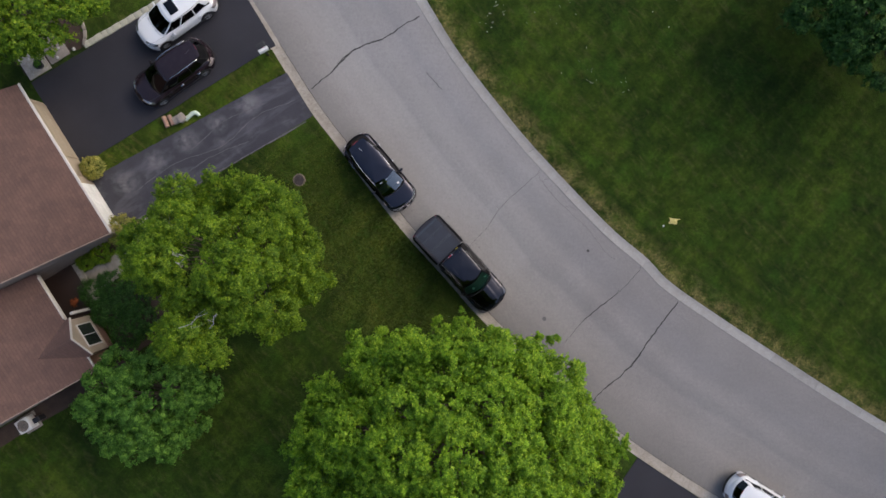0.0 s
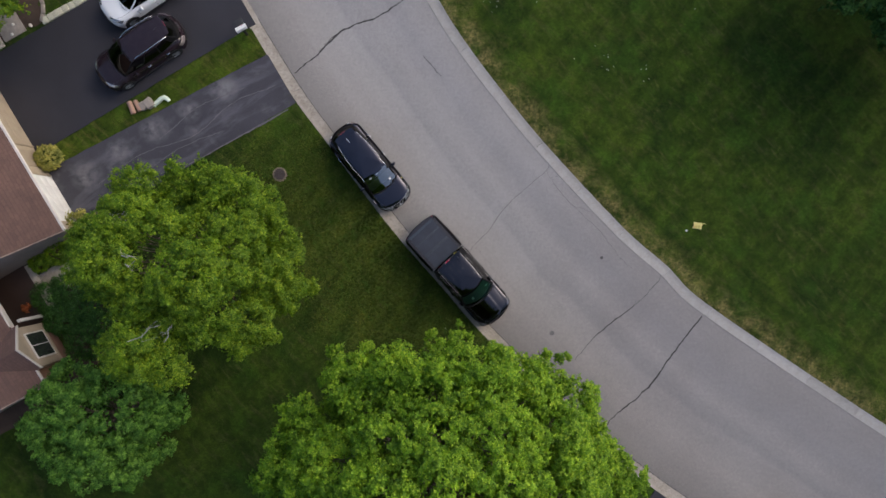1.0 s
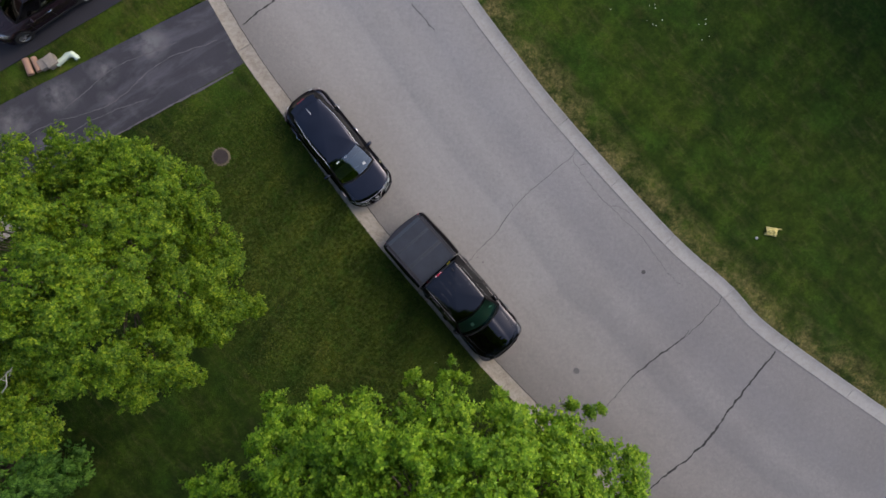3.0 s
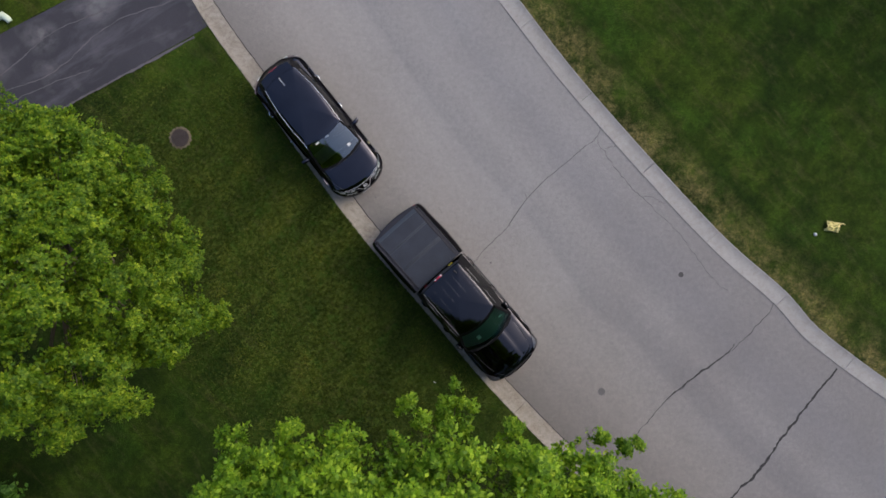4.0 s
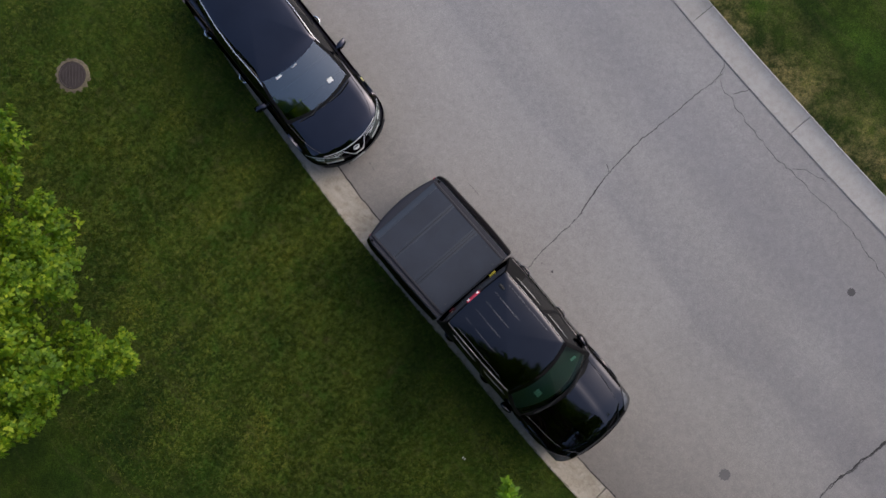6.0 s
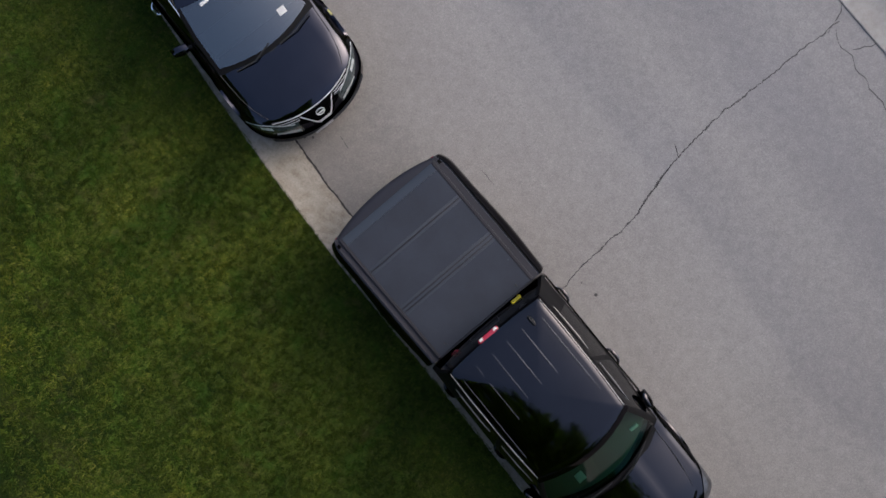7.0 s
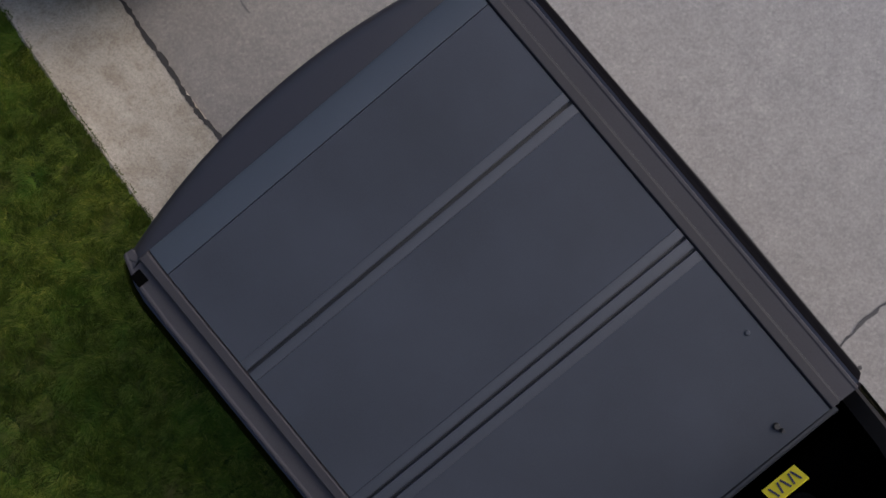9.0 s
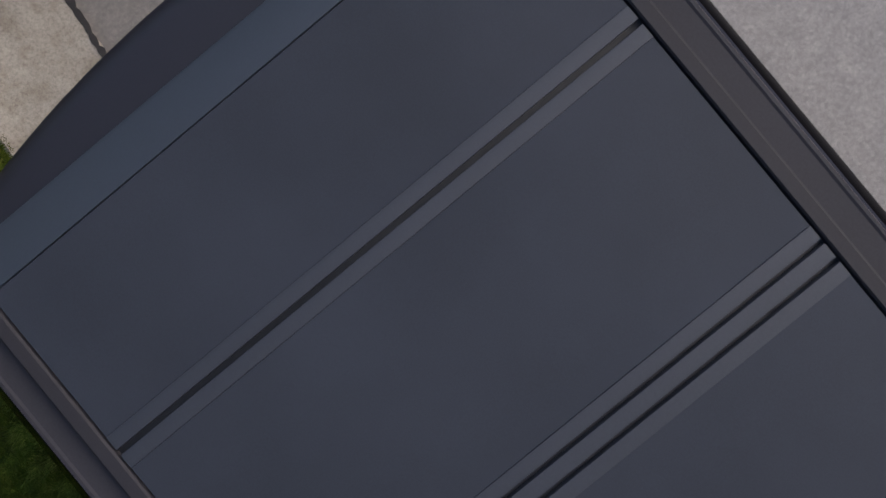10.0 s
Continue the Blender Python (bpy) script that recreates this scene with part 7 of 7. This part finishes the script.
def marker(x, y):
    ob = thing("yellow_sheet", "crumpled pale yellow plastic sheet on the lawn", "litter", pose(x, y, LAWN_Z, 0, 0, -8))
    bm = bmesh.new()
    n = 12
    rows = []
    for i in range(n + 1):
        row = []
        for k in range(n + 1):
            u, v = -0.5 + i / n, -0.5 + k / n
            ear = 1 + 0.12 * abs(u * v) * 4
            row.append(bm.verts.new((0.42 * u * ear, 0.30 * v * ear, 0.16 + 0.10 * noise.noise(Vector((u * 5, v * 5, 4))) - 0.25 * (u * u + v * v))))
        rows.append(row)
    for a, b in zip(rows, rows[1:]):
        for k in range(n):
            bm.faces.new((a[k], a[k + 1], b[k + 1], b[k]))
    part("sheet", bm, FOIL, ob, sharp=0)
    bm = bmesh.new()
    tube(bm, [(0.2, 0.1, 0.05), (0.32, 0.16, 0.06), (0.42, 0.13, 0.03)], [0.03, 0.02, 0.008], 6)
    part("tail", bm, FOIL, ob)
    bm = bmesh.new()
    bmesh.ops.create_icosphere(bm, subdivisions=2, radius=0.055)
    tagged(part("ball", bm, WHITE), "small white ball on the lawn", "ball").matrix_world = pose(x - 0.55, y - 0.26, LAWN_Z + 0.055)


marker(13.42, 1.52)


def ac_unit(u, v):
    ob = thing("air_conditioner", "white outdoor air-conditioning unit beside the wall", "air conditioner", pose(u, v, LAWN_Z, 0, 0, 31))
    boxed("pad", (-0.5, 0.5, -0.5, 0.5, -0.05, 0.05), STONE, ob)
    boxed("case", (-0.38, 0.38, -0.38, 0.38, 0.05, 0.72), WHITE, ob, bevel=0.05)
    bm = bmesh.new()
    for r in (0.10, 0.17, 0.24, 0.31):
        tube(bm, [(r * math.cos(a), r * math.sin(a), 0.735) for a in [2 * math.pi * i / 28 for i in range(29)]], 0.008, 5)
    for k in range(4):
        a = math.pi * k / 4
        tube(bm, [(0.31 * math.cos(a), 0.31 * math.sin(a), 0.73), (-0.31 * math.cos(a), -0.31 * math.sin(a), 0.73)], 0.007, 5)
    part("grille", bm, TRIM, ob)
    part("fan_well", disc(bmesh.new(), (0, 0, 0.715), 0.30, 0.008, 28), STONE, ob)


ac_unit(-22.95, -9.85)
boxed("meter_box", (-0.2, 0.2, -0.15, 0.15, 0.0, 0.6), TRIM, None, "", 0.02).matrix_world = pose(-22.3, -9.55, LAWN_Z, 0, 0, 31)
tagged(bpy.data.objects["meter_box"], "dark utility box beside the air conditioner", "utility box")

# beside the upper drive: step, plinth with a pot, slab, stone edging
tagged(boxed("entry_step", (-20.9, -19.6, -14.55, -13.2, 0.02, LAWN_Z + 0.10), PALE_CONCRETE, None, "", 0.015), "pale concrete entry step beside the driveway", "step").matrix_world = HOUSE
tagged(boxed("paving_slab", (-21.3, -19.75, -13.1, -11.9, 0.02, LAWN_Z + 0.075), STONE, None, "", 0.02), "brown stone paving slab in the planting bed", "paving").matrix_world = HOUSE
pot = thing("flower_pot", "dark round flower pot with greenery on the step", "flower pot", Matrix.Translation(uv_at(-19.95, -13.6, LAWN_Z + 0.10)))
bm = bmesh.new()
ring_loft(bm, [[(r * math.cos(a), r * math.sin(a), z) for a in [2 * math.pi * i / 20 for i in range(20)]] for r, z in ((0.16, 0.0), (0.24, 0.30), (0.26, 0.32), (0.26, 0.36), (0.22, 0.36), (0.20, 0.28))])
part("pot", bm, TRIM, pot)
rng = np.random.default_rng(5)
arrays("greenery", leaf_cloud(rng, rng.normal(size=(24, 3)) * np.array([0.09, 0.09, 0.05]) + np.array([0, 0, 0.40]), np.tile([0, 0, 1.0], (24, 1)), 10, 0.1, 0.07).reshape(-1, 3), 4, DEEP, pot)
for k, (u, v) in enumerate(((-19.9, -12.6), (-20.3, -12.3), (-19.85, -11.6), (-20.6, -14.0))):
    bm = bmesh.new()
    bmesh.ops.create_icosphere(bm, subdivisions=2, radius=0.09)
    for vv in bm.verts:
        vv.co *= 1 + 0.2 * noise.noise(vv.co * 9 + Vector((k, 0, 0)))
    tagged(part("pale_rock", bm, WHITE_TRIM), "small whitish rock in the planting bed", "rock", "rocks in the bed").matrix_world = Matrix.Translation(uv_at(u, v, LAWN_Z + 0.05))


def edging(pts, wide, material, name, label, seed):
    """A row of rough edging stones."""
    rnd = random.Random(seed)
    row = thing(name, label, "edging", kind="structure")
    line = smooth_line(pts, 8)
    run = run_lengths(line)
    s = 0.0
    while s < run[-1]:
        ln = rnd.uniform(0.30, 0.50)
        p, side = at_run(line, run, min(s + ln / 2, run[-1]))
        ang = math.degrees(math.atan2(-side.x, side.y))
        bm = box(bmesh.new(), -ln / 2 + 0.01, ln / 2 - 0.01, -wide / 2, wide / 2, -0.04, 0.12 + rnd.uniform(-0.02, 0.02), 0.03, 2)
        part("edging_stone", bm, material, row).matrix_world = pose(p.x, p.y, LAWN_Z, 0, 0, ang + rnd.uniform(-5, 5))
        s += ln


a, b, c = uv_at(-19.72, -11.0), uv_at(-19.66, -8.0), uv_at(-19.64, -3.2)
edging([(a.x, a.y), (b.x, b.y), (c.x, c.y)], 0.34, PALE_STONE, "stone_edging", "pale mossy stone edging along the driveway", 4)
d, e = uv_at(-20.6, -10.5), uv_at(-22.5, -10.3)
edging([(a.x, a.y), (d.x, d.y), (e.x, e.y)], 0.18, STONE, "bed_edging", "narrow stone edging round the planting bed", 9)


# ---- grass blades: short lawn by the kerb, where the camera comes close ----
def grass_blades(count, seed):
    rng = np.random.default_rng(seed)
    run = RUN_L
    s0, s1 = run_near(KERB_L, run, -5.6, 6.6), run_near(KERB_L, run, 4.3, -5.0)
    ss = np.clip(s0 + (s1 - s0) * (rng.random(count) * 1.06 - 0.05) + rng.uniform(-1.6, 1.6, count), s0 - 6.0, s1 + 2.0)
    dd = 0.005 + 7.6 * rng.random(count) ** 1.25 * rng.uniform(0.55, 1.0, count)
    # thickest beside the pickup's bed, thinning out softly from there
    close = rng.random(count) < 0.5
    n = int(close.sum())
    ss[close] = np.clip(run_near(KERB_L, run, -1.2, 1.0) + rng.normal(size=n) * 1.9, s0, s1)
    dd[close] = 0.005 + np.abs(rng.normal(size=n)) * 1.35
    # plan places by table, along the kerb and out from it
    tab = np.linspace(s0 - 6.0, s1 + 2.0, 400)
    P = np.array([[*at_run(KERB_L, run, s)[0][:2], *at_run(KERB_L, run, s)[1][:2]] for s in tab])
    px, py, nx, ny = (np.interp(ss, tab, P[:, k]) for k in range(4))
    off = KERB_WIDE["L"] + dd - 0.035
    x, y = px - nx * off, py - ny * off
    # neighbours in a tuft lie much the same way
    ways = rng.uniform(0, 2 * math.pi, (257, 257))
    a = ways[np.floor(x * 13 + 0.4 * np.sin(y * 31)).astype(int) % 257, np.floor(y * 13 + 0.4 * np.sin(x * 27)).astype(int) % 257] + rng.normal(size=count) * 0.55
    ln = rng.uniform(0.026, 0.075, count) * (1 + 0.10 * dd)
    ln *= np.clip(0.30 + dd / 0.16, 0.0, 1.0)
    w = rng.uniform(0.0022, 0.0046, count) * (1 + 0.25 * dd)
    lean = rng.uniform(0.86, 1.0, count)
    z0 = np.full(count, LAWN_Z - 0.004) + 0.004
    cx, cy = np.cos(a), np.sin(a)
    out = np.empty((count, 3, 3))
    tipz = z0 + ln * np.sqrt(np.maximum(0, 1 - lean ** 2 * 0.96)) + 0.004
    out[:, 0] = np.stack([x - cy * w, y + cx * w, z0], 1)
    out[:, 1] = np.stack([x + cy * w, y - cx * w, z0], 1)
    out[:, 2] = np.stack([x + cx * ln * lean, y + cy * ln * lean, tipz], 1)
    ob = arrays("grass", out.reshape(-1, 3), 3, BLADE)
    return tagged(ob, "short mown grass blades along the kerb", "grass", kind="stuff")


grass_blades(640000, 8)
